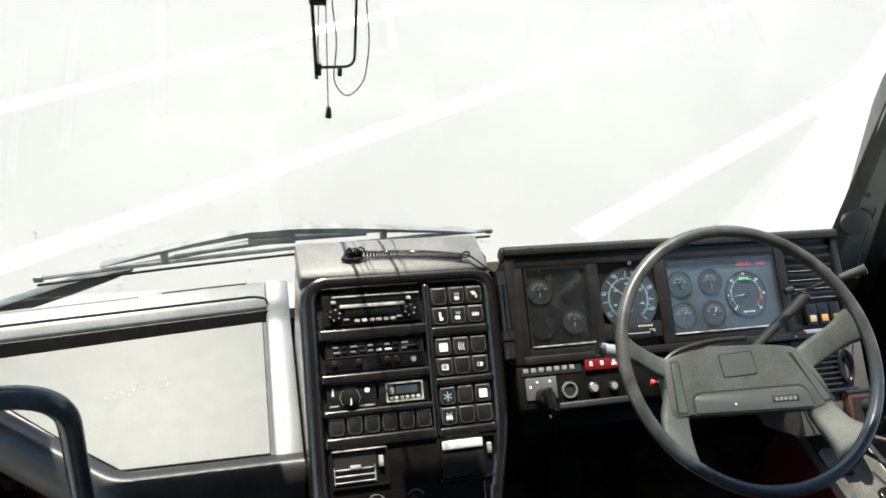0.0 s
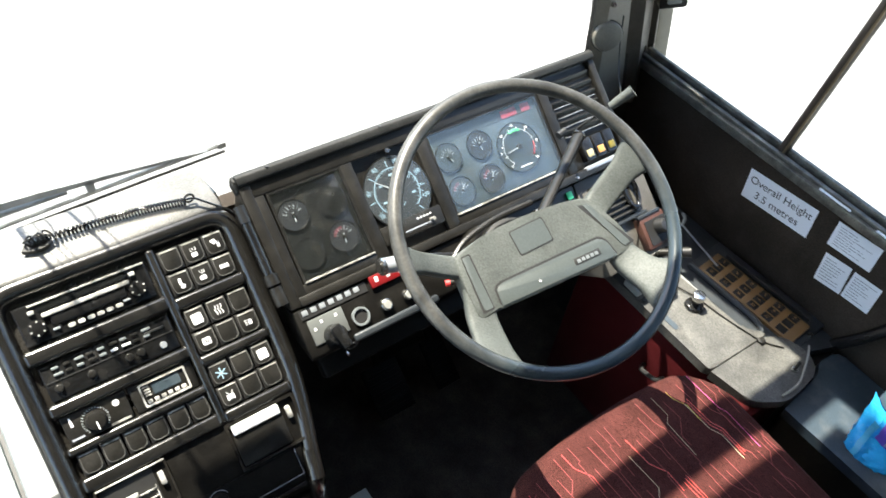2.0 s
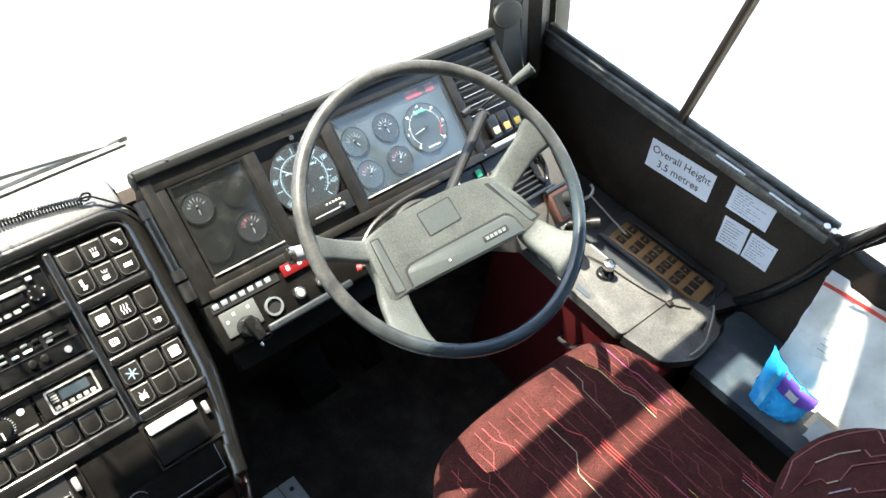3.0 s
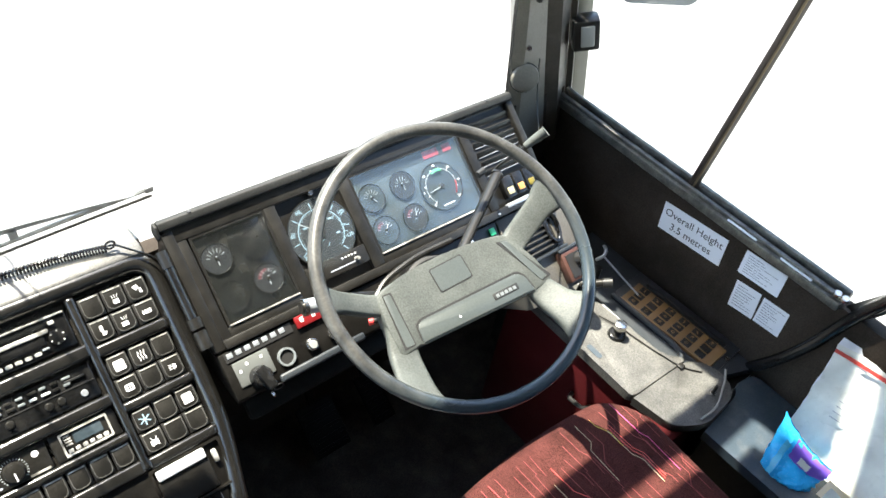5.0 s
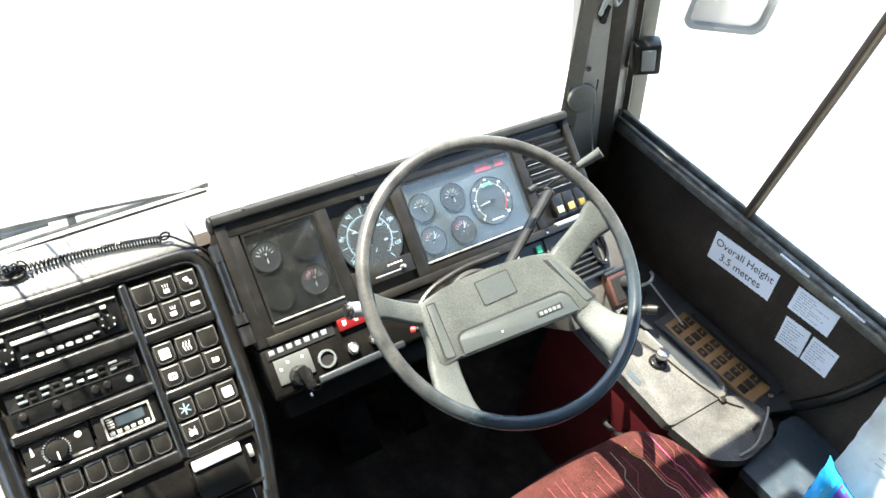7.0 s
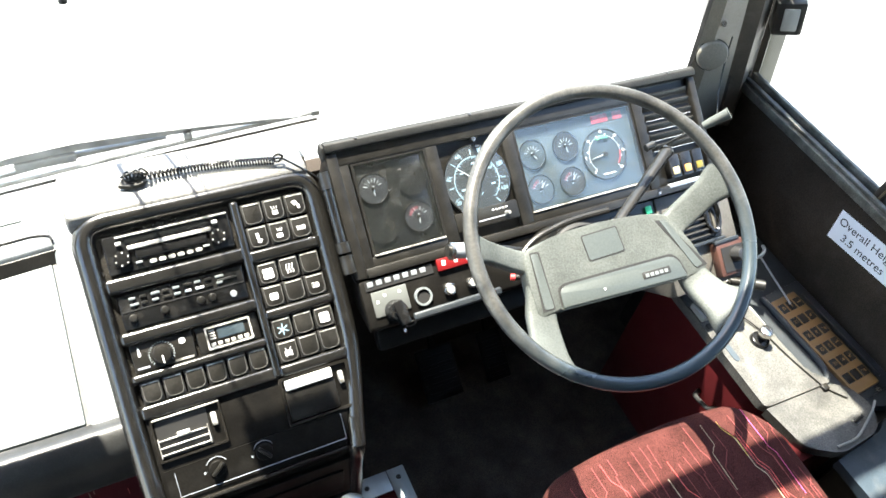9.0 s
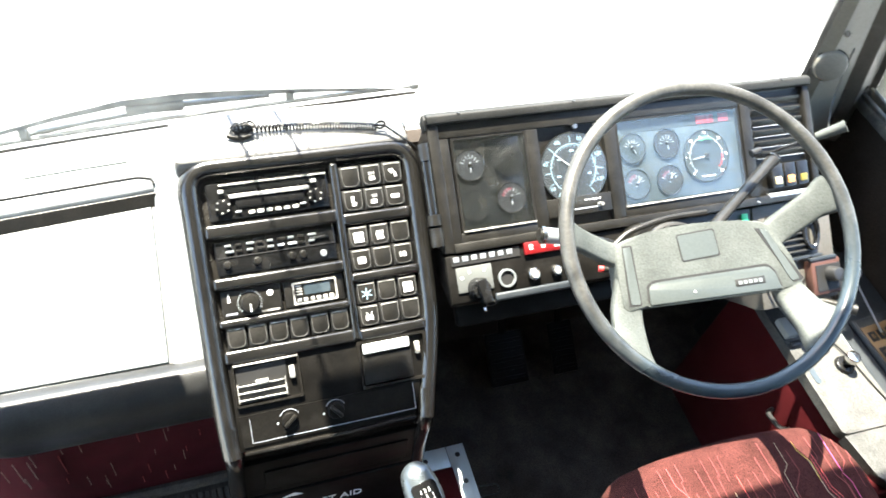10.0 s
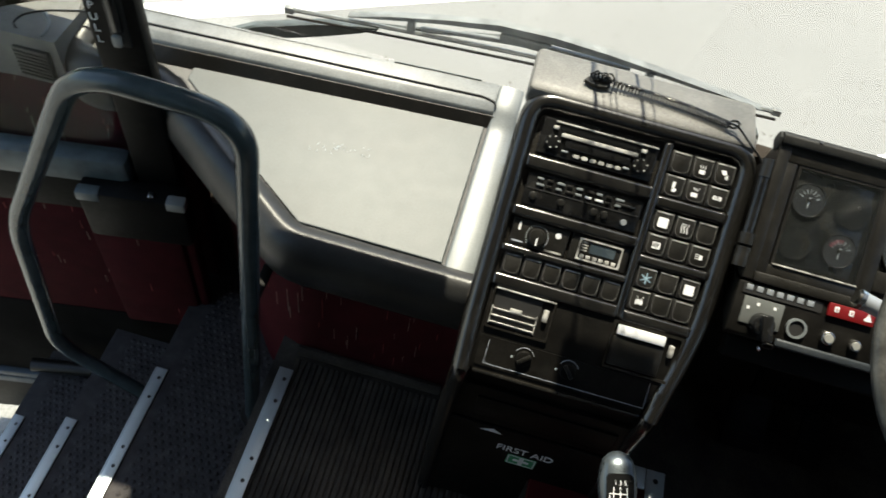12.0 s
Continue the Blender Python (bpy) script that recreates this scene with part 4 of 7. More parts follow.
spoke((-0.090, 0.004), (-0.098, -0.028), (-0.199, 0.052), (-0.205, 0.020))
spoke((0.086, -0.006), (0.102, -0.044), (0.194, 0.050), (0.206, 0.008))
spoke((-0.127, -0.022), (-0.093, -0.030), (-0.169, -0.122), (-0.124, -0.168), 0.44, 0.038)
spoke((0.132, -0.030), (0.098, -0.048), (0.159, -0.137), (0.113, -0.176), 0.44, 0.038)
col = thing("steering_column", (0.66, 0.05, 0.3), "black steering column shroud under the wheel", "steering column")
bm = bmesh.new()
cyl(bm, 0.05, 0.060, 0.055, at(WHEEL, -0.004, -0.016, -0.155), 32, 0.008)
part("upper_shroud", bm, DARK, col)
bm = bmesh.new()
cyl(bm, 0.048, 0.045, 0.5, along(WC - WN * 0.13, -WN + Vector((0, 0.25, 0))), 20)
part("lower_tube", bm, BLACK, col)
part("hazard_stem", tube(bmesh.new(), [(0.588, -0.078, 0.700), (0.535, -0.056, 0.693)], 0.0045, 10), BLACK, col)
part("hazard_tip", tube(bmesh.new(), [(0.535, -0.056, 0.693), (0.529, -0.0535, 0.6922)], 0.0048, 12), RED, col, "small red tip of the hazard switch")
part("shroud_edge", tube(bmesh.new(), bend([(-0.118, 0.012, -0.074), (-0.085, 0.034, -0.076), (-0.02, 0.046, -0.078), (0.05, 0.044, -0.078)], 0.03), 0.0045, 8, False, WHEEL @ Matrix.Translation((0, 0, -0.008))), BLACK, col, "grey worn edge of the shroud behind the hub")

# ---- driver's seat ----
SX0, SX1, SY0, SY1 = 0.483, 0.964, -0.262, -0.79
seat = thing("driver_seat", (0.73, -0.52, 0.0), "driver's seat in maroon moquette with a bright circuit-like line pattern", "seat")


def cushion_z(x, y):
    u = (x - SX0) / (SX1 - SX0) * 2 - 1
    v = (y - SY0) / (SY1 - SY0)
    return 0.468 + 0.008 * math.cos(u * 2.2) - 0.018 * v + 0.004 * math.sin(9 * x + 5 * y) * 0.4


def inside(x, y):
    """Distance inside the rounded plan of the cushion."""
    cx, cy = (SX0 + SX1) / 2, (SY0 + SY1) / 2
    hx, hy, r = (SX1 - SX0) / 2, (SY0 - SY1) / 2, 0.085
    # the front edge bows forward in the middle
    y = y - 0.02 * (1 - ((x - cx) / hx) ** 2) + 0.02
    dx, dy = abs(x - cx) - (hx - r), abs(y - cy) - (hy - r)
    return r - (math.hypot(max(dx, 0), max(dy, 0)) + min(max(dx, dy), 0))


bm = bmesh.new()
cx, cy = (SX0 + SX1) / 2, (SY0 + SY1) / 2
outline = []
for k in range(96):
    a = 6.28319 * k / 96
    d = Vector((math.cos(a), math.sin(a)))
    lo, hi = 0.0, 0.6
    for _ in range(24):
        mid = (lo + hi) / 2
        if inside(cx + d.x * mid, cy + d.y * mid) > 0:
            lo = mid
        else:
            hi = mid
    outline.append((d, lo))
t = bmesh.new()
rings = []
for frac, dz in ((0.15, 0), (0.35, 0), (0.55, 0), (0.72, 0), (0.84, -0.001), (0.91, -0.005), (0.955, -0.013), (0.985, -0.025), (1.0, -0.045), (0.99, -0.075), (0.96, -0.095), (0.9, -0.105)):
    rings.append([t.verts.new((cx + d.x * r * frac, cy + d.y * r * frac, cushion_z(cx + d.x * r * frac, cy + d.y * r * frac) + dz)) for d, r in outline])
t.faces.new(rings[0])
for p, q in zip(rings, rings[1:]):
    for j in range(96):
        t.faces.new((p[j], q[j], q[(j + 1) % 96], p[(j + 1) % 96]))
t.faces.new(rings[-1][::-1])
merge(bm, t)
part("cushion", bm, SEATRED, seat, "maroon patterned seat cushion with rounded corners", smooth=80)
PATTERN = [material("fawn_thread", (0.38, 0.30, 0.20), 0.9), material("red_thread", (0.42, 0.05, 0.05), 0.9), material("grey_thread", (0.38, 0.36, 0.38), 0.9), material("pink_thread", (0.5, 0.08, 0.22), 0.9), material("yellow_thread", (0.55, 0.4, 0.08), 0.9), REDSTRIP, REDSTRIP]
DULLTHREAD = material("dull_red_thread", (0.17, 0.035, 0.035), 0.95)
rnd = random.Random(11)


def stitch(path, mat, w, target, zf):
    bm = bmesh.new()
    t = bmesh.new()
    prev = None
    pts = []
    for a, b in zip(path, path[1:]):
        n = max(2, int((Vector(b) - Vector(a)).length / 0.012))
        pts += [Vector(a).lerp(Vector(b), i / n) for i in range(n)]
    pts.append(Vector(path[-1]))
    for i, p in enumerate(pts):
        if inside(p.x, p.y) < 0.022:
            prev = None
            continue
        d = (pts[min(i + 1, len(pts) - 1)] - pts[max(i - 1, 0)]).normalized()
        s = Vector((-d.y, d.x)) * w
        q = (t.verts.new((p.x - s.x, p.y - s.y, zf(p.x - s.x, p.y - s.y) + 0.0012)), t.verts.new((p.x + s.x, p.y + s.y, zf(p.x + s.x, p.y + s.y) + 0.0012)))
        if prev:
            t.faces.new((prev[0], prev[1], q[1], q[0]))
        prev = q
    if not t.faces:
        t.free()
        return
    bmesh.ops.delete(t, geom=[v for v in t.verts if not v.link_faces], context="VERTS")
    merge(bm, t)
    part("pattern_thread", bm, mat, target, smooth=0)


def zlow(x, y):
    return cushion_z(x, y)


for i in range(30):
    x = SX0 + 0.02 + i * 0.0152
    y = -0.26 - rnd.uniform(0, 0.1)
    while y > -0.74:
        ln = rnd.uniform(0.06, 0.16)
        j = rnd.choice((-1, 0, 1)) * rnd.uniform(0.008, 0.02)
        path = [(x, y), (x + 0.004, y - ln * 0.45), (x + j, y - ln * 0.45 - abs(j) * 1.3), (x + j, y - ln)]
        bright = rnd.random() < 0.22
        mat_ = rnd.choice(PATTERN) if bright else DULLTHREAD
        stitch(path, mat_, 0.0007, seat, zlow)
        if bright and rnd.random() < 0.4:
            for o in (0.006, 0.011):
                stitch([(p[0] + o, p[1] + o * 0.6) for p in path], rnd.choice((REDSTRIP, REDSTRIP, PATTERN[3])), 0.0006, seat, zlow)
        y -= ln + rnd.uniform(0.0, 0.07)
bm = bmesh.new()
box(bm, (0.53, -0.76, 0.30), (0.93, -0.31, 0.385), None, 0.03)
part("seat_pan", bm, BLACK, seat, "black seat pan under the cushion")
bm = bmesh.new()
for w, z0, z1 in ((0.13, 0.0, 0.04), (0.09, 0.04, 0.30)):
    box(bm, (0.73 - w, -0.52 - w, z0), (0.73 + w, -0.52 + w, z1), None, 0.01)
part("pedestal", bm, STEEL, seat)
# backrest, low and leaning back
bm = bmesh.new()
box(bm, (-0.235, -0.055, 0.0), (0.235, 0.055, 0.62), Matrix.Translation((0.73, -0.86, 0.47)) @ pose(0, 0, 0, 14), 0.05, 4)
part("backrest", bm, SEATRED, seat, "maroon moquette backrest")
AR = Matrix.Translation((0.9215, -0.7907, 0.58)) @ pose(0, 0, 0, 0, 0, -19.1)
AX, AY, AZ = 0.1819, 0.1448, 0.055
bm = bmesh.new()
t = bmesh.new()
bmesh.ops.create_uvsphere(t, u_segments=40, v_segments=24, radius=1)
for v in t.verts:
    v.co = Vector((v.co.x * AX, v.co.y * AY, v.co.z * AZ))
merge(bm, t, AR)
arm = part("armrest", bm, SEATRED, seat, "rounded maroon armrest pad", smooth=80)


def arm_line(pts, mat):
    out = []
    for (xa, ya), (xb, yb) in zip(pts, pts[1:]):
        for i in range(6):
            x, y = xa + (xb - xa) * i / 6, ya + (yb - ya) * i / 6
            out.append((x, y, AZ * math.sqrt(max(0.0, 1 - (x / AX) ** 2 - (y / AY) ** 2)) + 0.0012))
    part("pattern_thread", tube(bmesh.new(), out, 0.0011, 4, False, AR), mat, arm, smooth=0)


DULLPINK = material("faded_pink_thread", (0.26, 0.09, 0.08), 0.95)
for mat, pts in ((DULLPINK, [(-0.131, 0.0945), (-0.084, 0.1247), (-0.031, 0.1321), (0.022, 0.1279), (0.0747, 0.119), (0.051, 0.0946), (0.10, 0.082)]),
                 (DULLTHREAD, [(-0.128, 0.0838), (-0.090, 0.0959), (-0.0687, 0.1062)]), (PATTERN[0], [(-0.0687, 0.1062), (-0.0305, 0.1043), (0.0113, 0.095)]), (DULLPINK, [(0.0113, 0.095), (0.0085, 0.0824), (0.0315, 0.0777), (0.09, 0.06)]),
                 (DULLTHREAD, [(-0.1083, 0.0843), (-0.0831, 0.0826), (-0.0821, 0.0735)]), (PATTERN[0], [(-0.0821, 0.0735), (-0.0624, 0.0698)]), (DULLPINK, [(-0.0624, 0.0698), (-0.0298, 0.0811), (0.0206, 0.0691), (0.08, 0.04)]),
                 (PATTERN[2], [(-0.0911, 0.0602), (-0.0535, 0.0528)]), (DULLPINK, [(-0.0535, 0.0528), (-0.0552, 0.0455), (-0.0162, 0.035), (0.05, 0.01)]), (DULLTHREAD, [(-0.12, 0.055), (-0.10, 0.03), (-0.06, 0.02), (-0.05, 0.0)])):
    arm_line(pts, mat)

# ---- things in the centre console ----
# pale colours painting sun glints on black edges; BEVEL also serves keys and trim
BEVEL = material("glint_and_pale_trim", (0.36, 0.35, 0.325), 0.32, vary=0.75, vscale=65, bump=0.5, bscale=160)
CONSOLE_EDGE = material("grey_edge_highlight", (0.10, 0.098, 0.092), 0.4, vary=0.4, vscale=80)
SYMBOLS = ["none", "fan", "vent", "foot", "screen", "lamps", "door", "heat", "none", "rear", "none", "fog", "star", "none", "lamp", "bus", "none", "none"]


def symbol(bm, kind, m):
    """Small pictograms of a few bars each, on a frame about 14 mm wide."""
    def bar(x0, y0, x1, y1):
        box(bm, (x0, y0, 0), (x1, y1, 0.0005), m)
    if kind == "fan":
        bar(-0.004, -0.007, 0.004, -0.001), [tube(bm, [(i * 0.0028, 0.001, 0.0003), (i * 0.0042, 0.006, 0.0003)], 0.0005, 4, False, m) for i in (-1, 0, 1)]
    elif kind == "vent":
        prism(bm, [(-0.006, 0.006), (-0.002, -0.001), (0.003, 0.002), (0.001, 0.007)], 0, 0.0005, m), [bar(0.002 + i * 0.0024, -0.006, 0.0032 + i * 0.0024, 0.002 - i * 0.001) for i in range(2)]
    elif kind == "foot":
        bar(-0.003, -0.002, 0.001, 0.007), prism(bm, [(-0.003, -0.007), (0.002, -0.008), (0.005, -0.003), (-0.001, -0.002)], 0, 0.0005, m)
    elif kind == "screen":
        [tube(bm, [(i * 0.002, 0.002, 0.0003), (i * 0.004, 0.007, 0.0003)], 0.0005, 4, False, m) for i in (-1, 0, 1)], bar(-0.006, -0.007, 0.003, -0.001)
    elif kind == "lamps":
        [bar(-0.0065 + i * 0.0034, -0.003, -0.0045 + i * 0.0034, 0.003) for i in range(4)]
    elif kind in ("door", "lamp"):
        prism(bm, round_rect(-0.0075, -0.0075, 0.0075, 0.0075, 0.002, 3), 0, 0.0005, m)
    elif kind == "heat":
        [tube(bm, [(i * 0.0042 + 0.001 * math.sin(j * 1.3), -0.007 + j * 0.002, 0.0004) for j in range(8)], 0.0008, 4, False, m) for i in (-1, 0, 1)]
    elif kind == "rear":
        frame_plate(bm, round_rect(-0.006, -0.005, 0.006, 0.005, 0.002, 3), round_rect(-0.0045, -0.0036, 0.0045, 0.0036, 0.0015, 3), 0, 0.0005, m), [bar(-0.003 + i * 0.003, -0.004, -0.002 + i * 0.003, 0.003) for i in range(3)]
    elif kind == "fog":
        prism(bm, [(-0.0005, -0.004), (0.0045, -0.003), (0.0045, 0.003), (-0.0005, 0.004)], 0, 0.0005, m), [bar(-0.006, -0.003 + i * 0.003, -0.002, -0.002 + i * 0.003) for i in range(3)]
    elif kind == "star":
        [box(bm, (-0.0008, -0.0085, 0), (0.0008, 0.0085, 0.0005), m @ pose(0, 0, 0, 0, 0, a)) for a in (0, 60, 120)]
    elif kind == "bus":
        bar(-0.006, -0.005, 0.005, 0.002), [box(bm, (-0.0005, -0.008, 0.0005), (0.0005, 0.008, 0.0009), m @ pose(0, 0, 0, 0, 0, a)) for a in (35, -35)]


def cap_outline(w, h, r):
    """A key with square upper and round lower corners."""
    return [(-w, h), (-w, -h + r), (-w + r * 0.3, -h + r * 0.3), (-w + r, -h), (w - r, -h), (w - r * 0.3, -h + r * 0.3), (w, -h + r), (w, h)]


def rocker(x0, s0, x1, s1, kind, blank=False):
    sw_ = part("rocker_switch", box(bmesh.new(), (x0, s0, -0.012), (x1, s1, -0.004), CON, 0.001), DARK, con)
    w, h = (x1 - x0) / 2 - 0.0018, (s1 - s0) / 2 - 0.0016
    m = at(CON, (x0 + x1) / 2, (s0 + s1) / 2, -0.003) @ pose(0, 0, 0, -4)
    part("rocker_cap", prism(bmesh.new(), cap_outline(w, h, 0.007), -0.004, 0.0022, m, 0.0009, 2), BLACK, sw_)
    # outline and upper strip paint the highlights on the key's edges
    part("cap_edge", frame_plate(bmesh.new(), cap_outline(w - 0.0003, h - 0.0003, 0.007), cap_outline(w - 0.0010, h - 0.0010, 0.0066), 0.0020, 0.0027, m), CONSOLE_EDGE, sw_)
    part("glint_edge", box(bmesh.new(), (-w + 0.0008, h - 0.0020, 0.0016), (w - 0.0008, h - 0.0002, 0.0032), m, 0.0006), BEVEL, sw_, "sun glint painted along the upper edge")
    if kind != "none":
        bm = bmesh.new()
        symbol(bm, kind, at(m, 0, -0.001, 0.0024))
        part("pictogram", bm, PALEBLUE if kind == "star" else WHITE, sw_, "small %s pictogram" % kind, smooth=0)


k = 0
for s0, s1 in ((0.172, 0.241), (0.083, 0.152), (-0.002, 0.067)):
    for r in (1, 0):
        for c in range(3):
            x = 0.1975 + c * 0.0322
            h = (s1 - s0) / 2
            rocker(x, s0 + r * h + 0.0012, x + 0.030, s0 + (r + 1) * h - 0.0012, SYMBOLS[k])
            k += 1
for c in range(6):
    x = 0.004 + c * 0.0300
    rocker(x, 0.001, x + 0.0275, 0.032, "none")


def car_radio(name, s0, s1, label, tape):
    ob = thing(name, CON @ Vector((0.092, (s0 + s1) / 2, -0.01)), label, "car radio", "radios in the console")
    part("faceplate", box(bmesh.new(), (0.006, s0 + 0.003, -0.013), (0.178, s1 - 0.003, -0.004), CON, 0.002), BLACK_GLOSS, ob)
    h = s1 - s0
    if tape:
        part("cassette_flap", box(bmesh.new(), (0.044, s0 + h * 0.30, -0.004), (0.142, s0 + h * 0.52, -0.001), CON, 0.002), BLACK_GLOSS, ob)
        part("display", box(bmesh.new(), (0.034, s0 + h * 0.70, -0.004), (0.160, s0 + h * 0.86, -0.0028), CON, 0.001), COVER_DARK, ob)
        part("bright_rail", box(bmesh.new(), (0.036, s0 + h * 0.555, -0.004), (0.150, s0 + h * 0.655, 0.0015), CON, 0.0012), BEVEL, ob, "sun glint painted along the flap's edge")
        part("bright_rail", box(bmesh.new(), (0.024, s1 - 0.0075, -0.004), (0.176, s1 - 0.0050, -0.0005), CON, 0.0008), BEVEL, ob, "sun glint painted along the upper edge")
        for x in (0.026, 0.157):
            y = s0 + h * 0.38
            kn = part("knob", cyl(bmesh.new(), 0.0115, 0.0105, 0.009, at(CON, x, y, -0.004), 24, 0.001), BLACK_GLOSS, ob)
            for q in range(6):
                a_ = q * 1.0472 + 0.3
                part("knob_mark", box(bmesh.new(), (0.0078, -0.0010, 0.009), (0.0100, 0.0010, 0.0096), at(CON, x, y, -0.004) @ pose(0, 0, 0, 0, 0, math.degrees(a_))), BEVEL, kn, smooth=0)
            part("key", box(bmesh.new(), (x - 0.004, s0 + h * 0.70, -0.004), (x + 0.004, s0 + h * 0.79, 0.0008), CON, 0.001), BEVEL, ob)
        for i in range(6):
            part("key", prism(bmesh.new(), round_rect(0.060 + i * 0.0125, s0 + h * 0.13, 0.0695 + i * 0.0125, s0 + h * 0.22, 0.002, 3), -0.004, 0.001, CON, 0.0006, 1), BEVEL, ob)
        for x in (0.042, 0.134):
            part("key", box(bmesh.new(), (x, s0 + h * 0.20, -0.004), (x + 0.009, s0 + h * 0.25, 0.0005), CON, 0.0008), SILVER, ob)
    else:
        for r, n, y in ((0, 9, 0.62), (1, 9, 0.78)):
            for i in range(n):
                x = 0.02 + i * 0.0148
                w = 0.009 if (i + r) % 3 else 0.012
                part("key", box(bmesh.new(), (x, s0 + h * y, -0.004), (x + w, s0 + h * (y + 0.065), -0.001), CON, 0.0008), (WHITE if i in (5, 6) and r == 0 else (BORDER if i % 2 == 0 else BLACK)), ob)
        part("seam", box(bmesh.new(), (0.008, s0 + h * 0.50, -0.0045), (0.176, s0 + h * 0.53, -0.003), CON), DARK, ob)
        for x in (0.02, 0.062, 0.112, 0.128):
            part("small_knob", cyl(bmesh.new(), 0.0058, 0.005, 0.006, at(CON, x, s0 + h * 0.33, -0.004), 16, 0.0008), BLACK, ob)
        part("jack", cyl(bmesh.new(), 0.005, 0.0042, 0.004, at(CON, 0.158, s0 + h * 0.27, -0.004), 16), SILVER, ob, "bright round jack")
        part("handle_bar", box(bmesh.new(), (0.140, s0 + h * 0.68, -0.004), (0.168, s0 + h * 0.74, -0.001), CON, 0.0008), STEEL, ob)


car_radio("car_radio", 0.182, 0.241, "black car radio with a cassette flap and glints painted on its edges", True)
car_radio("cassette_player", 0.104, 0.159, "black coach sound unit with rows of small keys", False)
# temperature control and clock
tc = thing("temperature_control", CON @ Vector((0.045, 0.065, 0)), "black temperature control with one round knob", "heater control")
part("plate", box(bmesh.new(), (0.004, 0.046, -0.013), (0.088, 0.085, -0.004), CON, 0.002), BLACK, tc)
kn = part("knob", cyl(bmesh.new(), 0.0135, 0.012, 0.012, at(CON, 0.043, 0.064, -0.004), 24, 0.001), BLACK, tc, "black ribbed knob")
part("pointer", box(bmesh.new(), (0.042, 0.052, 0.008), (0.044, 0.063, 0.009), CON), WHITE, kn)
bm = bmesh.new()
for i in range(22):
    a = radians(-40 + i * 12.4)
    box(bm, (0.0155, -0.0004, 0), (0.018, 0.0004, 0.0005), at(CON, 0.043, 0.064, -0.004) @ pose(0, 0, 0, 0, 0, math.degrees(a)))
part("scale", bm, FAINT, tc, smooth=0)
part("mark", prism(bmesh.new(), [(0.0125, 0.068), (0.0165, 0.068), (0.0155, 0.081), (0.0135, 0.081)], -0.004, -0.0034, CON), WHITE, tc)
bm = bmesh.new()
cyl(bm, 0.0045, 0.0045, 0.0005, at(CON, 0.073, 0.074, -0.004), 14)
part("mark", bm, WHITE, tc)
part("caption_bar", box(bmesh.new(), (0.008, 0.050, -0.004), (0.024, 0.0525, -0.0035), CON), GREYINK, tc)
part("caption_bar", box(bmesh.new(), (0.058, 0.047, -0.004), (0.084, 0.050, -0.0035), CON), BEVEL, tc)
ck = thing("clock", CON @ Vector((0.14, 0.065, 0)), "small digital clock unit with a silver-edged display", "clock")
part("case", box(bmesh.new(), (0.093, 0.046, -0.013), (0.181, 0.085, -0.004), CON, 0.002), BLACK, ck)
bm = bmesh.new()
frame_plate(bm, round_rect(0.105, 0.049, 0.170, 0.082, 0.002, 3), round_rect(0.1075, 0.0515, 0.1675, 0.0795, 0.002, 3), -0.004, -0.001, CON)
part("bezel", bm, BEVEL, ck, "worn silver frame")
part("display", box(bmesh.new(), (0.122, 0.062, -0.0045), (0.160, 0.077, -0.003), CON), COVER, ck, "dark display")
for i in range(6):
    part("key", box(bmesh.new(), (0.110 + i * 0.0095, 0.0525, -0.004), (0.1165 + i * 0.0095, 0.058, -0.0015), CON, 0.0008), BEVEL, ck)
bm = bmesh.new()
for i in range(4):
    box(bm, (0.110, 0.063 + i * 0.004, -0.004), (0.1185, 0.0652 + i * 0.004, -0.003), CON)
part("caption_bars", bm, BEVEL, ck, smooth=0)
# air vent
av = thing("air_vent", CON @ Vector((0.05, -0.05, 0)), "black square air vent with three slats", "air vent")
bm = bmesh.new()
frame_plate(bm, round_rect(0.003, -0.084, 0.099, -0.021, 0.003, 3), round_rect(0.006, -0.081, 0.096, -0.024, 0.003, 3), -0.004, 0.002, CON)
part("frame", bm, CONSOLE, av)
part("cavity", box(bmesh.new(), (0.008, -0.079, -0.004), (0.079, -0.027, -0.002), CON), DARK, av)
for i in range(3):
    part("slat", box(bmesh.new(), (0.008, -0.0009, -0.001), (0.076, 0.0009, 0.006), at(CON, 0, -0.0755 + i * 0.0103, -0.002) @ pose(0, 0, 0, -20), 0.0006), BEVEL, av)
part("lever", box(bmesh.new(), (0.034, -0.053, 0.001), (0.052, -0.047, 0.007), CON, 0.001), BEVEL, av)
part("upper_edge", box(bmesh.new(), (0.006, -0.0240, -0.003), (0.098, -0.0215, 0.003), CON, 0.0008), BEVEL, av, "sun glint painted along the upper edge")
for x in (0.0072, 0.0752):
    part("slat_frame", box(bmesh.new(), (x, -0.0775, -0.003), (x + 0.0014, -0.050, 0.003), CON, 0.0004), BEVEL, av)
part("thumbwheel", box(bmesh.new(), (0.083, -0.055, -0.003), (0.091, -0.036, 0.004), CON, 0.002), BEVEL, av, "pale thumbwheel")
# ashtray
ash = thing("ashtray", CON @ Vector((0.24, -0.055, 0)), "black ashtray with a bright handle strip in the console", "ashtray")
bm = bmesh.new()
frame_plate(bm, round_rect(0.186, -0.094, 0.293, -0.021, 0.003, 3), round_rect(0.190, -0.090, 0.289, -0.025, 0.003, 3), -0.004, 0.002, CON)
part("frame", bm, CONSOLE, ash)
part("drawer", box(bmesh.new(), (0.192, -0.088, -0.004), (0.268, -0.044, 0.001), CON, 0.002), BLACK, ash)
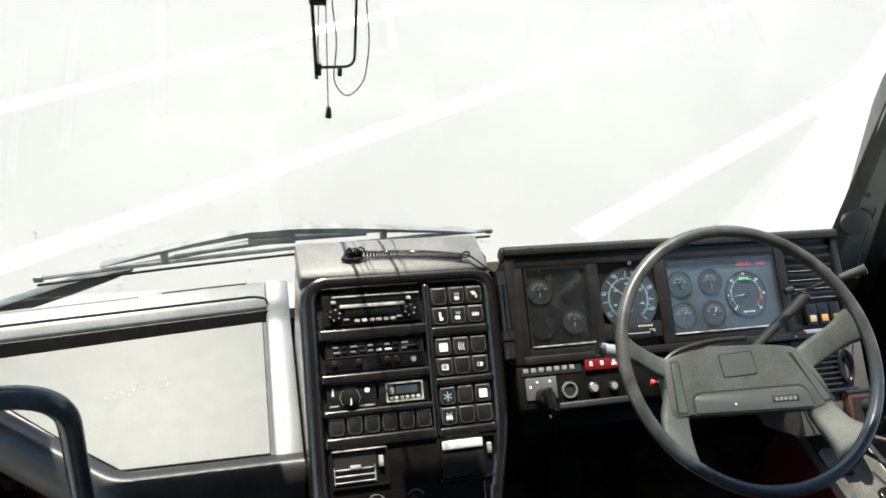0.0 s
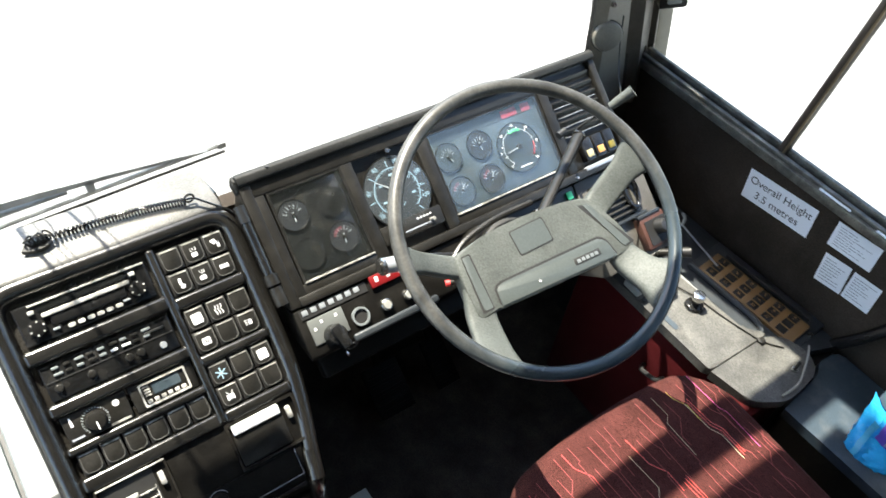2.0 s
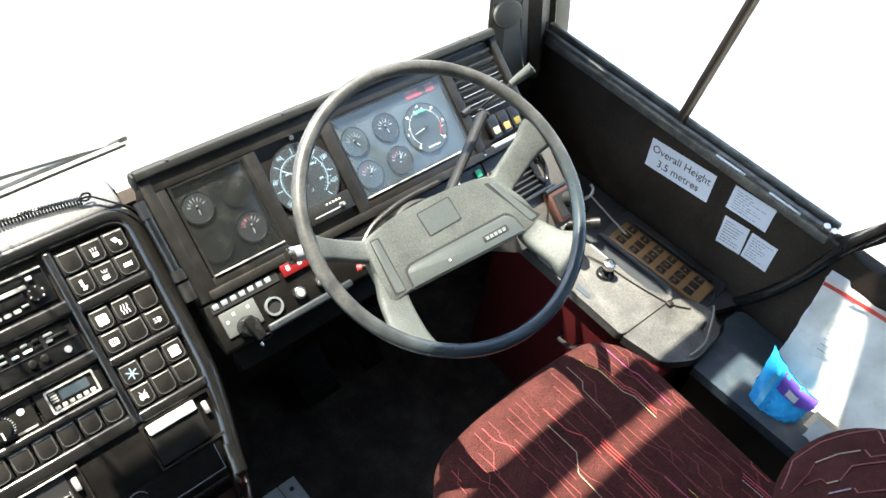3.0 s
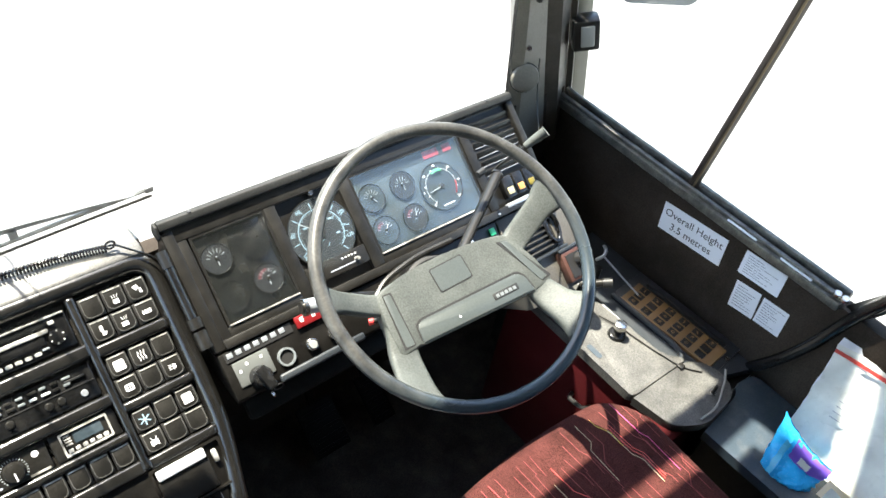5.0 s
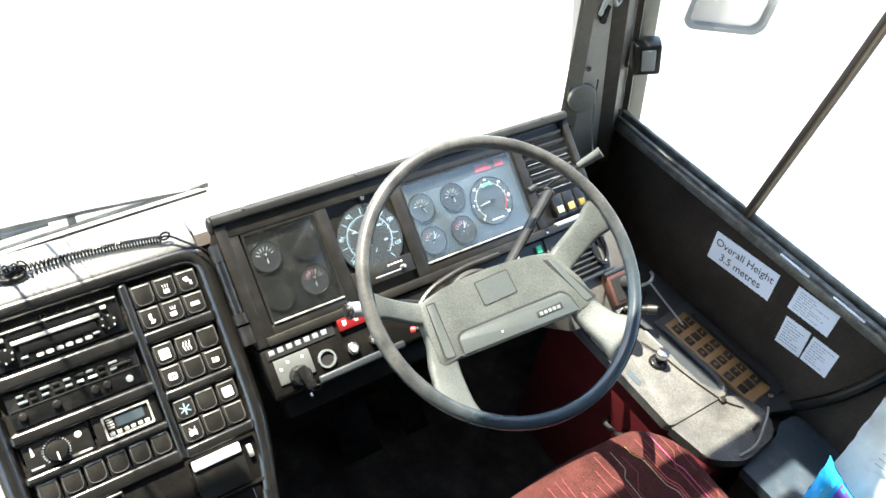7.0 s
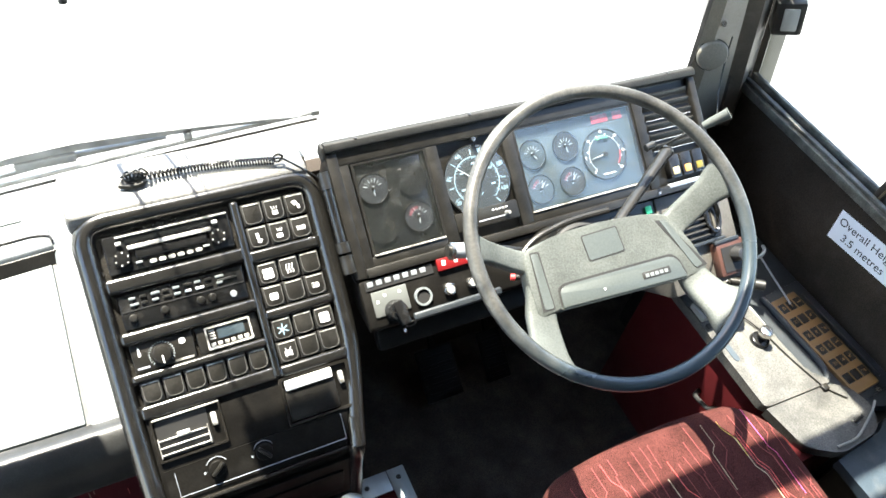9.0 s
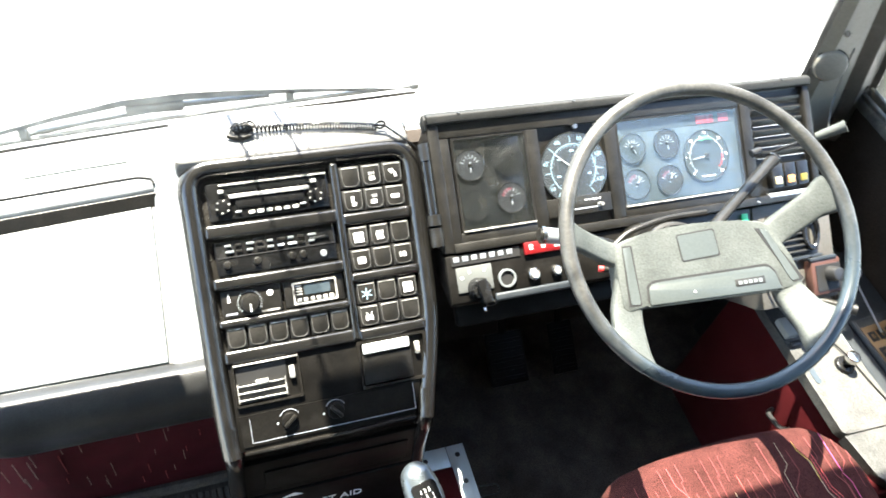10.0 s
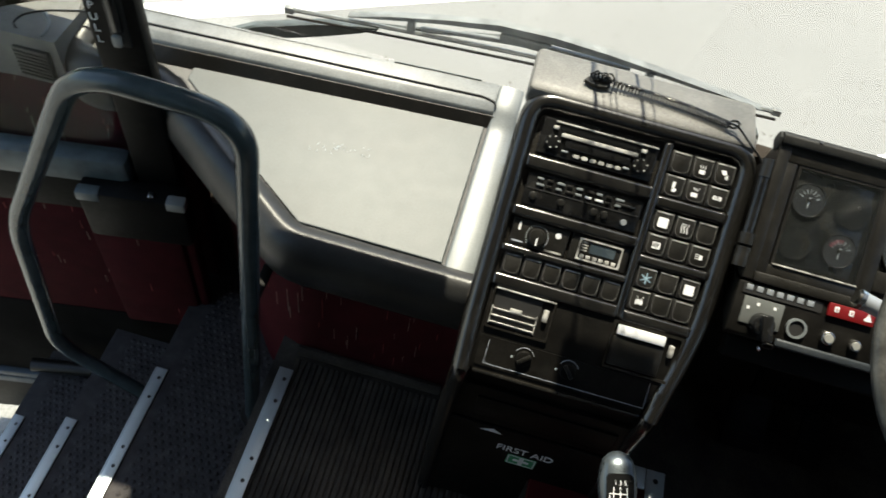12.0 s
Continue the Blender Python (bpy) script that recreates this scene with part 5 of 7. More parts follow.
part("handle_strip", box(bmesh.new(), (0.194, -0.041, -0.004), (0.266, -0.026, 0.005), CON, 0.002), WHITE, ash, "pale worn handle strip")
part("thumbwheel", box(bmesh.new(), (0.274, -0.055, -0.003), (0.282, -0.036, 0.004), CON, 0.002), BEVEL, ash)
# heater knobs panel
hp = thing("heater_panel", CON @ Vector((0.14, -0.115, 0)), "black heater panel with two rotary knobs and a fine outline", "heater control")
part("plate", prism(bmesh.new(), [(0.004, -0.143), (0.262, -0.143), (0.276, -0.097), (0.004, -0.097)], -0.003, -0.001, CON), MATT, hp)
bm = bmesh.new()
for lo_, hi_ in (((0.017, -0.139), (0.0178, -0.103)), ((0.0178, -0.139), (0.2632, -0.1382)), ((0.2632, -0.139), (0.264, -0.099))):
    box(bm, (*lo_, -0.001), (*hi_, -0.0004), CON)
part("outline", bm, GREYINK, hp)
for x in (0.074, 0.142):
    kn = part("knob", cyl(bmesh.new(), 0.0125, 0.0115, 0.005, at(CON, x, -0.116, -0.001), 24, 0.001), MATT, hp)
    part("grip", box(bmesh.new(), (-0.0028, -0.0115, 0.005), (0.0028, 0.0115, 0.010), at(CON, x, -0.116, -0.001) @ pose(0, 0, 0, 0, 0, -50 if x < 0.1 else 40), 0.0015), BLACK, kn)
    bm = bmesh.new()
    tube(bm, [(x + 0.0155 * math.cos(radians(a)), -0.115 + 0.0155 * math.sin(radians(a)), -0.0008) for a in range(25, 160, 9)], 0.0006, 4, False, CON)
    part("scale_arc", bm, GREYINK, hp, smooth=0)
    part("scale_mark", box(bmesh.new(), (x - 0.0195, -0.119, -0.001), (x - 0.0165, -0.116, -0.0004), CON), FAINT, hp)

# ---- two-way radio cord on the console top ----
crd = thing("coiled_cord", (0.16, 0.235, 0.75), "black coiled microphone cord with its clip on the console top", "cord")
bm = bmesh.new()
coil = []
A, B = Vector((0.078, 0.247, 0.7485)), Vector((0.262, 0.224, 0.7485))
n = 40
for i in range(n * 12 + 1):
    f = i / (n * 12)
    a = f * n * 6.28319
    p = A.lerp(B, f ** 0.85)
    coil.append(p + Vector((0, math.cos(a) * 0.0052, math.sin(a) * 0.0052)) + Vector((0, 0.006 * math.sin(3 * f), 0)))
tube(bm, coil, 0.0015, 5)
part("coil", bm, BLACK_GLOSS, crd)
bm = bmesh.new()
tube(bm, bend([(0.255, 0.224, 0.752), (0.272, 0.222, 0.755), (0.285, 0.212, 0.749), (0.318, 0.185, 0.735), (0.325, 0.165, 0.72)], 0.02), 0.0016, 6)
tube(bm, [(0.268 + 0.007 * math.cos(a), 0.224, 0.753 + 0.007 * math.sin(a)) for a in [6.28319 * i / 14 for i in range(14)]], 0.0017, 6, True)
part("tail", bm, BLACK_GLOSS, crd)
bm = bmesh.new()
prism(bm, bend2([(0.046, 0.238), (0.064, 0.230), (0.086, 0.236), (0.082, 0.252), (0.058, 0.256), (0.046, 0.238)]), 0.744, 0.750, None, 0.002)
for i in range(5):
    tube(bm, [(0.058 + i * 0.006 + 0.006 * math.cos(a), 0.245 + 0.004 * math.sin(a * 2 + i), 0.757 + 0.006 * math.sin(a)) for a in [6.28319 * q / 12 for q in range(12)]], 0.0016, 5, True)
part("clip", bm, BLACK, crd, "black clip at the coil's end")
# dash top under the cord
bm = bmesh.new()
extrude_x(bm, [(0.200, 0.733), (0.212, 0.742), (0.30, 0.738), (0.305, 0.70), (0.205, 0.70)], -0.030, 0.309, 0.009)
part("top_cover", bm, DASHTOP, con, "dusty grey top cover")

# ---- instrument binnacle ----
binn = thing("instrument_binnacle", (0.7, 0.15, 0.55), "black instrument binnacle with smoked covers over the gauges", "instrument panel")


def dp(y, h):
    p = DIN @ Vector((0, y, h))
    return (p.y, p.z)


bm = bmesh.new()
extrude_x(bm, [dp(-0.20, -0.012), dp(-0.006, -0.012), dp(0.006, 0.0), (0.219, 0.764), (0.226, 0.755), (0.25, 0.60), (0.16, 0.56)], 0.337, 1.040, 0.003)
part("housing", bm, BLACK, binn)
bm = bmesh.new()
t = bmesh.new()
extrude_x(t, [dp(-0.004, -0.012), dp(-0.004, 0.006), dp(0.008, 0.008), (0.222, 0.7685), (0.224, 0.760)], 0.334, 1.046, 0.002)
merge(bm, t)
part("hood", bm, HOOD, binn, "thin dark hood along the top edge")
for x0, x1 in ((0.334, 0.352), (1.031, 1.046)):
    bm = bmesh.new()
    box(bm, (x0, -0.20, -0.012), (x1, -0.004, 0.001), DIN, 0.003)
    part("end_cheek", bm, BLACK, binn)
bm = bmesh.new()
box(bm, (0.350, -0.201, -0.012), (1.033, -0.186, 0.006), DIN, 0.003)
part("lower_rail", bm, BLACK, binn)
for x0, s0, x1, s1, h in ((0.494, -0.186, 0.514, -0.026, -0.0015), (0.630, -0.186, 0.652, -0.026, -0.0015), (0.895, -0.186, 0.915, -0.006, 0.001), (0.350, -0.186, 0.366, -0.026, -0.0015),
                          (0.350, -0.026, 0.895, -0.004, -0.0008), (0.366, -0.187, 0.494, -0.172, -0.002), (0.652, -0.187, 0.895, -0.171, -0.002)):
    part("fascia_strip", box(bmesh.new(), (x0, s0, -0.012), (x1, s1, h), DIN, 0.0012), BLACK, binn)
part("hood_end", extrude_x(bmesh.new(), [(0.200, 0.752), (0.210, 0.767), (0.222, 0.767), (0.226, 0.755), (0.226, 0.744), (0.206, 0.742)], 0.3295, 0.3335, 0.001), HOOD, binn, "end flap of the hood")
for x in (0.385, 0.58, 0.985):
    bm = bmesh.new()
    cyl(bm, 0.0035, 0.003, 0.005, Matrix.Translation((x, 0.214, 0.7672)), 10)
    part("screw", bm, STEEL, binn, "dark screw head on the hood")


FADED_RED = material("faded_red_print", (0.24, 0.05, 0.07), 0.6)


def gauge(x, s, r, name, label, parent, start=215, end=-35, ticks=9, needle=None, red=None, green=None, tick_len=0.25, bezel=True, h=-0.010, mark=FAINT, face=FACE, reach=0.9):
    g = part(name, cyl(bmesh.new(), r, r, 0.003, at(DIN, x, s, h), 40), face, parent, label)
    if bezel:
        bm = bmesh.new()
        tube(bm, [(r * math.cos(a), r * math.sin(a), 0.003) for a in [6.28319 * i / 48 for i in range(48)]], 0.0012, 6, True, at(DIN, x, s, h))
        part("bezel", bm, BLACK_GLOSS, g)
    bm = bmesh.new()
    for i in range(ticks):
        a = start + (end - start) * i / (ticks - 1)
        w = (0.0004 if i % 2 else 0.0007) * (0.75 if r < 0.03 else 1.0)
        box(bm, (r * (reach - tick_len), -w, 0.003), (r * reach, w, 0.0034), at(DIN, x, s, h) @ pose(0, 0, 0, 0, 0, a))
    if ticks:
        part("ticks", bm, mark, g, smooth=0)
    for arc, mat in ((red, RED if r > 0.03 else FADED_RED), (green, GREEN)):
        if arc:
            bm = bmesh.new()
            if r < 0.03:
                for a in range(min(arc), max(arc) + 1, 14):
                    box(bm, (r * (reach - 0.16), -0.0007, 0.0034), (r * (reach + 0.02), 0.0007, 0.0038), at(DIN, x, s, h) @ pose(0, 0, 0, 0, 0, a))
            else:
                tube(bm, [(r * (reach - 0.1) * math.cos(radians(a)), r * (reach - 0.1) * math.sin(radians(a)), 0.0034) for a in range(min(arc), max(arc) + 1, 4)], r * 0.115, 4, False, at(DIN, x, s, h), flat=0.25)
            part("arc", bm, mat, g, smooth=0)
    if needle is not None:
        bm = bmesh.new()
        prism(bm, [(-0.004, -0.0013), (r * (reach - 0.18), -0.0005), (r * (reach - 0.18), 0.0005), (-0.004, 0.0013)], 0.0045, 0.0055, at(DIN, x, s, h) @ pose(0, 0, 0, 0, 0, needle))
        part("needle", bm, FAINT, g)
        part("boss", cyl(bmesh.new(), r * 0.12, r * 0.10, 0.004, at(DIN, x, s, h + 0.003), 16), BLACK, g)
    return g


def cover(x0, x1, s0, s1, name, label, film, back=COVER):
    c = part(name, box(bmesh.new(), (x0, s0, -0.012), (x1, s1, -0.0095), DIN, 0.001), back, binn, label)
    bm = bmesh.new()
    frame_plate(bm, [(x0 - 0.004, s0 - 0.004), (x1 + 0.004, s0 - 0.004), (x1 + 0.004, s1 + 0.004), (x0 - 0.004, s1 + 0.004)], [(x0, s0), (x1, s0), (x1, s1), (x0, s1)], -0.012, -0.002, DIN)
    part("cover_frame", bm, BLACK, c)
    gp = part("cover_glass", box(bmesh.new(), (x0, s0, -0.0025), (x1, s1, -0.0015), DIN), film, c, "clear cover that mirrors the sky", smooth=0)
    gp.visible_shadow = False
    part("bright_edge", box(bmesh.new(), (x0 - 0.002, s0 - 0.0035, -0.003), (x1 + 0.002, s0 - 0.001, 0.0005), DIN, 0.0006), BEVEL, c, "bright lower edge of the cover")
    return c


c1 = cover(0.373, 0.490, -0.168, -0.030, "gauge_cover", "smoked cover over four small gauges", DUSTY_GREY, COVER_DARK)
gauge(0.397, -0.070, 0.024, "pressure_gauge", "small black gauge with white marks", c1, 160, 20, 7, 268, reach=0.66)
gauge(0.461, -0.070, 0.024, "blank_gauge", "blank round recess", c1, ticks=0, face=COVER_DARK)
gauge(0.396, -0.132, 0.024, "blank_gauge", "blank round recess", c1, ticks=0, face=COVER_DARK)
gauge(0.458, -0.128, 0.024, "pressure_gauge", "small black gauge with red and white marks", c1, 160, 20, 7, 265, (90, 160), reach=0.66)
sp = gauge(0.571, -0.096, 0.058, "speedometer", "round speedometer with pale blue numerals", binn, 232, -52, 13, 140, tick_len=0.16, mark=PALEBLUE)
for i, v in enumerate(("20", "40", "60", "80", "100", "120")):
    a = radians(215 - i * 48)
    words("numeral", v, 0.0088, at(DIN, 0.571 + 0.050 * math.cos(a), -0.096 + 0.050 * math.sin(a), -0.0064), PALEBLUE, sp)
bm = bmesh.new()
tube(bm, [(0.571 + 0.040 * math.cos(radians(a)), -0.096 + 0.040 * math.sin(radians(a)), -0.0066) for a in range(-50, 235, 6)], 0.0007, 4, False, DIN)
part("inner_arc", bm, PALEBLUE, sp, smooth=0)
bm = bmesh.new()
for i in range(11):
    a = 230 - i * 28
    box(bm, (0.020, -0.0005, 0), (0.027, 0.0005, 0.0004), at(DIN, 0.590, -0.100, -0.0066) @ pose(0, 0, 0, 0, 0, a))
part("inner_ticks", bm, PALEBLUE, sp, smooth=0)
bm = bmesh.new()
for i in range(57):
    a = 232 - i * 284 / 56
    box(bm, (0.0375 if i % 2 else 0.0355, -0.0003, 0), (0.0395, 0.0003, 0.0004), at(DIN, 0.571, -0.096, -0.0066) @ pose(0, 0, 0, 0, 0, a))
part("fine_ticks", bm, PALEBLUE, sp, smooth=0)
for i in range(5):
    a = radians(200 - i * 55)
    part("inner_numeral_bar", box(bmesh.new(), (-0.0035, -0.0016, 0), (0.0035, 0.0016, 0.0004), at(DIN, 0.571 + 0.029 * math.cos(a), -0.096 + 0.029 * math.sin(a), -0.0066)), PALEBLUE, sp, smooth=0)
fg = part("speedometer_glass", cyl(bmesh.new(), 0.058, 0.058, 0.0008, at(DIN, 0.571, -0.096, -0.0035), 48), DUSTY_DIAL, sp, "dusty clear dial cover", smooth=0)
fg.visible_shadow = False
part("lower_mask", box(bmesh.new(), (0.515, -0.170, -0.010), (0.630, -0.1405, -0.003), DIN, 0.001), BLACK, sp)
bm = bmesh.new()
for i in range(5):
    box(bm, (0.582 + i * 0.0062, -0.1495, -0.003), (0.5852 + i * 0.0062, -0.1470, -0.0025), DIN)
part("odometer_marks", bm, WHITE, sp, smooth=0)
kn = part("trip_knob", cyl(bmesh.new(), 0.0035, 0.003, 0.012, at(DIN, 0.606, -0.158, -0.003), 12), BEVEL, sp, "pale trip reset pin")
part("slot_seam", box(bmesh.new(), (0.555, -0.162, -0.003), (0.604, -0.160, -0.0024), DIN), GREYINK, sp)
part("clip_pin", cyl(bmesh.new(), 0.005, 0.004, 0.012, at(DIN, 0.578, -0.030, -0.008), 12), CHROME, binn, "small bright pin above the speedometer")
c2 = cover(0.656, 0.890, -0.167, -0.030, "gauge_cover", "large smoked cover tinted blue-grey for the mirrored sky", SKY_FILM)
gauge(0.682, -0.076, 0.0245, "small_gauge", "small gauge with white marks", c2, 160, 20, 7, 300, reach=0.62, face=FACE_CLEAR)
gauge(0.748, -0.075, 0.0245, "small_gauge", "small black gauge with white marks", c2, 170, 10, 7, 275, reach=0.6)
gauge(0.682, -0.136, 0.0245, "small_gauge", "small gauge with red and white marks", c2, 160, 20, 7, 55, (100, 160), reach=0.66, face=FACE_CLEAR)
gauge(0.746, -0.136, 0.0245, "small_gauge", "small gauge with red and white marks", c2, 160, 20, 7, 60, (100, 160), reach=0.66)
tg = gauge(0.822, -0.104, 0.044, "tachometer", "round tachometer with green and red sectors", c2, 225, -45, 10, 187, (-42, 5), (68, 112), 0.12, mark=WHITE, face=FACE_CLEAR, reach=0.82)
for i, v in enumerate(("0", "5", "10", "15", "20", "25", "30")):
    a = radians(225 - i * 45)
    words("numeral", v, 0.0066, at(DIN, 0.822 + 0.0395 * math.cos(a), -0.104 + 0.0395 * math.sin(a), -0.0064), WHITE, tg)
bm = bmesh.new()
tube(bm, [(0.822 + 0.0325 * math.cos(radians(a)), -0.104 + 0.0325 * math.sin(radians(a)), -0.0066) for a in range(-45, 226, 6)], 0.0007, 4, False, DIN)
part("scale_ring", bm, FAINT, tg, smooth=0)
part("caption_bar", box(bmesh.new(), (0.810, -0.139, -0.0068), (0.836, -0.137, -0.0062), DIN), WHITE, tg)
WARN = material("dim_red_lens", (0.27, 0.055, 0.075), 0.3)
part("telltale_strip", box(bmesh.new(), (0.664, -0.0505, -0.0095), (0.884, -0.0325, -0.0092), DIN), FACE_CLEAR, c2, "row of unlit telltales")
for x, w in ((0.812, 0.034), (0.857, 0.019)):
    part("warning_lens", box(bmesh.new(), (x, -0.0485, -0.0092), (x + w, -0.0345, -0.0085), DIN), WARN, c2, "dim red warning lens")
part("blank_lens", box(bmesh.new(), (0.720, -0.046, -0.0095), (0.724, -0.038, -0.0088), DIN), FACE, c2)
# louvre at the right end
lv = part("louvre", box(bmesh.new(), (0.918, -0.126, -0.013), (1.030, -0.010, -0.010), DIN), DARK, binn, "slatted louvre")
for i in range(6):
    part("louvre_slat", box(bmesh.new(), (0.922, -0.006, -0.0012), (1.027, 0.006, 0.0012), at(DIN, 0, -0.024 - i * 0.0185, -0.006) @ pose(0, 0, 0, 30), 0.0008), BLACK, lv)
    part("slat_edge", box(bmesh.new(), (0.924, -0.0008, 0.0008), (1.025, 0.0006, 0.0018), at(DIN, 0, -0.029 - i * 0.0185, -0.007) @ pose(0, 0, 0, 30), 0.0004), GREYINK if i > 1 else BLACK, lv)
AMBER = glow("amber_lamp", (0.45, 0.22, 0.07), 0.15)
YEL = material("yellow_lens", (0.15, 0.12, 0.02), 0.35, vary=0.3, vscale=60)
CREAMLENS = material("cream_lens", (0.42, 0.37, 0.22), 0.3, vary=0.2, vscale=60)
for i, (mt, lb) in enumerate(((CREAMLENS, "pale cream switch lens"), (AMBER, "lit orange switch lens"), (YEL, "dull yellow switch lens"))):
    x = 0.942 + i * 0.027
    s_ = part("lamp_switch", box(bmesh.new(), (x, -0.176, -0.012), (x + 0.024, -0.134, 0.004), DIN, 0.002), BLACK_GLOSS, binn)
    part("lens", box(bmesh.new(), (x + 0.005, -0.170, 0.004), (x + 0.019, -0.157, 0.0065), DIN, 0.001), mt, s_, lb)

# ---- lower control strip under the gauges ----
low = thing("lower_control_strip", (0.45, 0.03, 0.6), "black lower panel with lighter socket, light switch and warning lamps", "control panel")
bm = bmesh.new()
extrude_x(bm, [dp(-0.283, -0.010), dp(-0.278, 0.0), dp(-0.203, 0.0), dp(-0.203, -0.02), (0.20, 0.60), (0.20, 0.565)], 0.334, 0.66, 0.003)
part("panel", bm, MATT, low)
bm = bmesh.new()
box(bm, (0.405, -0.283, -0.002), (0.56, -0.2705, 0.006), DIN, 0.0035, 3)
part("rounded_lip", bm, SLATE, low, "worn rounded lower lip")
part("under_panel", box(bmesh.new(), (0.350, -0.318, -0.055), (0.660, -0.284, -0.030), DIN, 0.006), MATT, low, "black lower edge of the panel")
part("name_strip", box(bmesh.new(), (0.342, -0.2195, 0.0005), (0.455, -0.204, 0.0015), DIN), DARK, low)
for i in range(7):
    x = 0.3455 + i * 0.0146
    part("name_plate_bar", box(bmesh.new(), (x, -0.2142, 0.0016), (x + 0.0092, -0.2062, 0.0024), DIN, 0.0006), SILVER, low, "plain bar of the silver maker's plate")
LGREY = material("pale_grey_plate", (0.24, 0.24, 0.225), 0.5, vary=0.2, dust=0.1)
pl = part("light_switch_plate", box(bmesh.new(), (0.347, -0.262, 0.0005), (0.405, -0.223, 0.003), DIN, 0.0015), material("mid_grey_plate", (0.10, 0.105, 0.10), 0.45, vary=0.3, dust=0.15), low, "pale grey switch plate")
kn = part("light_switch_knob", cyl(bmesh.new(), 0.0165, 0.0145, 0.022, at(DIN, 0.378, -0.258, 0.003), 24, 0.003), BLACK_GLOSS, low, "black rotary light switch")
part("grip", box(bmesh.new(), (-0.008, -0.022, 0.014), (0.008, 0.016, 0.036), at(DIN, 0.378, -0.258, 0.0) @ pose(0, 0, 0, 0, 0, 12), 0.003), BLACK_GLOSS, kn)
bm = bmesh.new()
for x, s in ((0.353, -0.241), (0.366, -0.2335), (0.390, -0.2335)):
    box(bm, (x, s, 0.003), (x + 0.004, s + 0.0045, 0.0036), DIN)
part("plate_marks", bm, WHITE, pl, smooth=0)
so = part("lighter_socket", frame_plate(bmesh.new(), [(0.428 + 0.0145 * math.cos(a), -0.250 + 0.0145 * math.sin(a)) for a in [6.28319 * i / 32 for i in range(32)]], [(0.428 + 0.0113 * math.cos(a), -0.250 + 0.0113 * math.sin(a)) for a in [6.28319 * i / 32 for i in range(32)]], 0.0, 0.005, DIN), BORDER, low, "bright ring of the lighter socket")
part("socket_hole", cyl(bmesh.new(), 0.0113, 0.0113, 0.0015, at(DIN, 0.428, -0.250, 0.0005), 24), DARK, so)
for x, r in ((0.473, 0.0105), (0.512, 0.009)):
    kb = part("round_button", cyl(bmesh.new(), r, r * 0.9, 0.008, at(DIN, x, -0.251, 0.0005), 24, 0.001), CHROME, low, "round bright button")
    part("button_cap", cyl(bmesh.new(), r * 0.65, r * 0.6, 0.002, at(DIN, x, -0.251, 0.0085), 20), LGREY, kb)
REDLAMP = glow("red_lamp", (0.11, 0.004, 0.005), 0.2)
rl = part("warning_lamp_strip", box(bmesh.new(), (0.462, -0.2195, 0.0005), (0.528, -0.2005, 0.006), DIN, 0.0015), REDLAMP, low, "lit red warning lamp strip")
for i in range(2):
    x = 0.470 + i * 0.021
    part("lamp_icon", box(bmesh.new(), (x, -0.2125, 0.006), (x + 0.0062, -0.2045, 0.0066), DIN, 0.0002), WHITE, rl)
    part("lamp_mark", box(bmesh.new(), (x + 0.0022, -0.2105, 0.0066), (x + 0.004, -0.2065, 0.0070), DIN), REDLAMP, rl)
part("lamp_icon", prism(bmesh.new(), [(0.512, -0.2135), (0.524, -0.2135), (0.518, -0.203)], 0.006, 0.0066, DIN), WHITE, rl)
part("hanging_ring", tube(bmesh.new(), [(0.40 + 0.008 * math.cos(a), -0.012, 0.580 + 0.006 * math.sin(a)) for a in [6.28319 * i / 16 for i in range(16)]], 0.0012, 5, True), STEEL, low)
part("small_jack", cyl(bmesh.new(), 0.003, 0.0025, 0.006, along((0.385, -0.020, 0.583), (0, -1, 0.2)), 10), CHROME, low)

# strut between console and binnacle
stt = thing("cable_conduit", (0.325, 0.12, 0.66), "black conduit with a silver end cap beside the console", "conduit")
part("conduit", tube(bmesh.new(), [DIN @ Vector((0.325, s, 0.0)) for s in (-0.055, -0.10, -0.15)], 0.0075, 12), BLACK_GLOSS, stt)
part("end_cap", tube(bmesh.new(), [DIN @ Vector((0.3245, s, 0.0)) for s in (-0.030, -0.056)], 0.0085, 12), STEEL, stt, "dull metal end cap")
part("collar", tube(bmesh.new(), [DIN @ Vector((0.3255, s, 0.001)) for s in (-0.138, -0.154)], 0.011, 12), BLACK, stt)
part("boot", tube(bmesh.new(), [DIN @ Vector((0.326, s, 0.0)) for s in (-0.158, -0.163, -0.168, -0.174, -0.18, -0.186)], 0.0105, 12), BLACK, stt)

# ---- stalks ----
st = thing("wiper_stalk", (0.80, 0.0, 0.72), "black flat column stalk with a silver tip", "stalk")
p0, p1 = Vector((0.735, -0.03, 0.745)), Vector((0.860, 0.045, 0.763))
part("lever", tube(bmesh.new(), [p0 + (p0 - p1) * 0.45, p0.lerp(p1, 0.5), p1], 0.0095, 12, r_end=0.0125, flat=0.72), BLACK, st)
part("tip", tube(bmesh.new(), [p1, p1 + (p1 - p0).normalized() * 0.004], 0.0115, 12), BLACK_GLOSS, st)
part("silver_cap", tube(bmesh.new(), [p1 + Vector((-0.018, 0.026, -0.01)), p1 + Vector((-0.002, 0.028, -0.007))], 0.0065, 12), STEEL, st, "dull metal end knob")
st2 = thing("indicator_stalk", (0.50, 0.02, 0.70), "short silver-ended column stalk beside the warning lamps", "stalk")
part("lever", tube(bmesh.new(), [(0.62, -0.047, 0.694), (0.53, -0.022, 0.719), (0.475, -0.012, 0.728)], 0.007, 10), BLACK, st2)
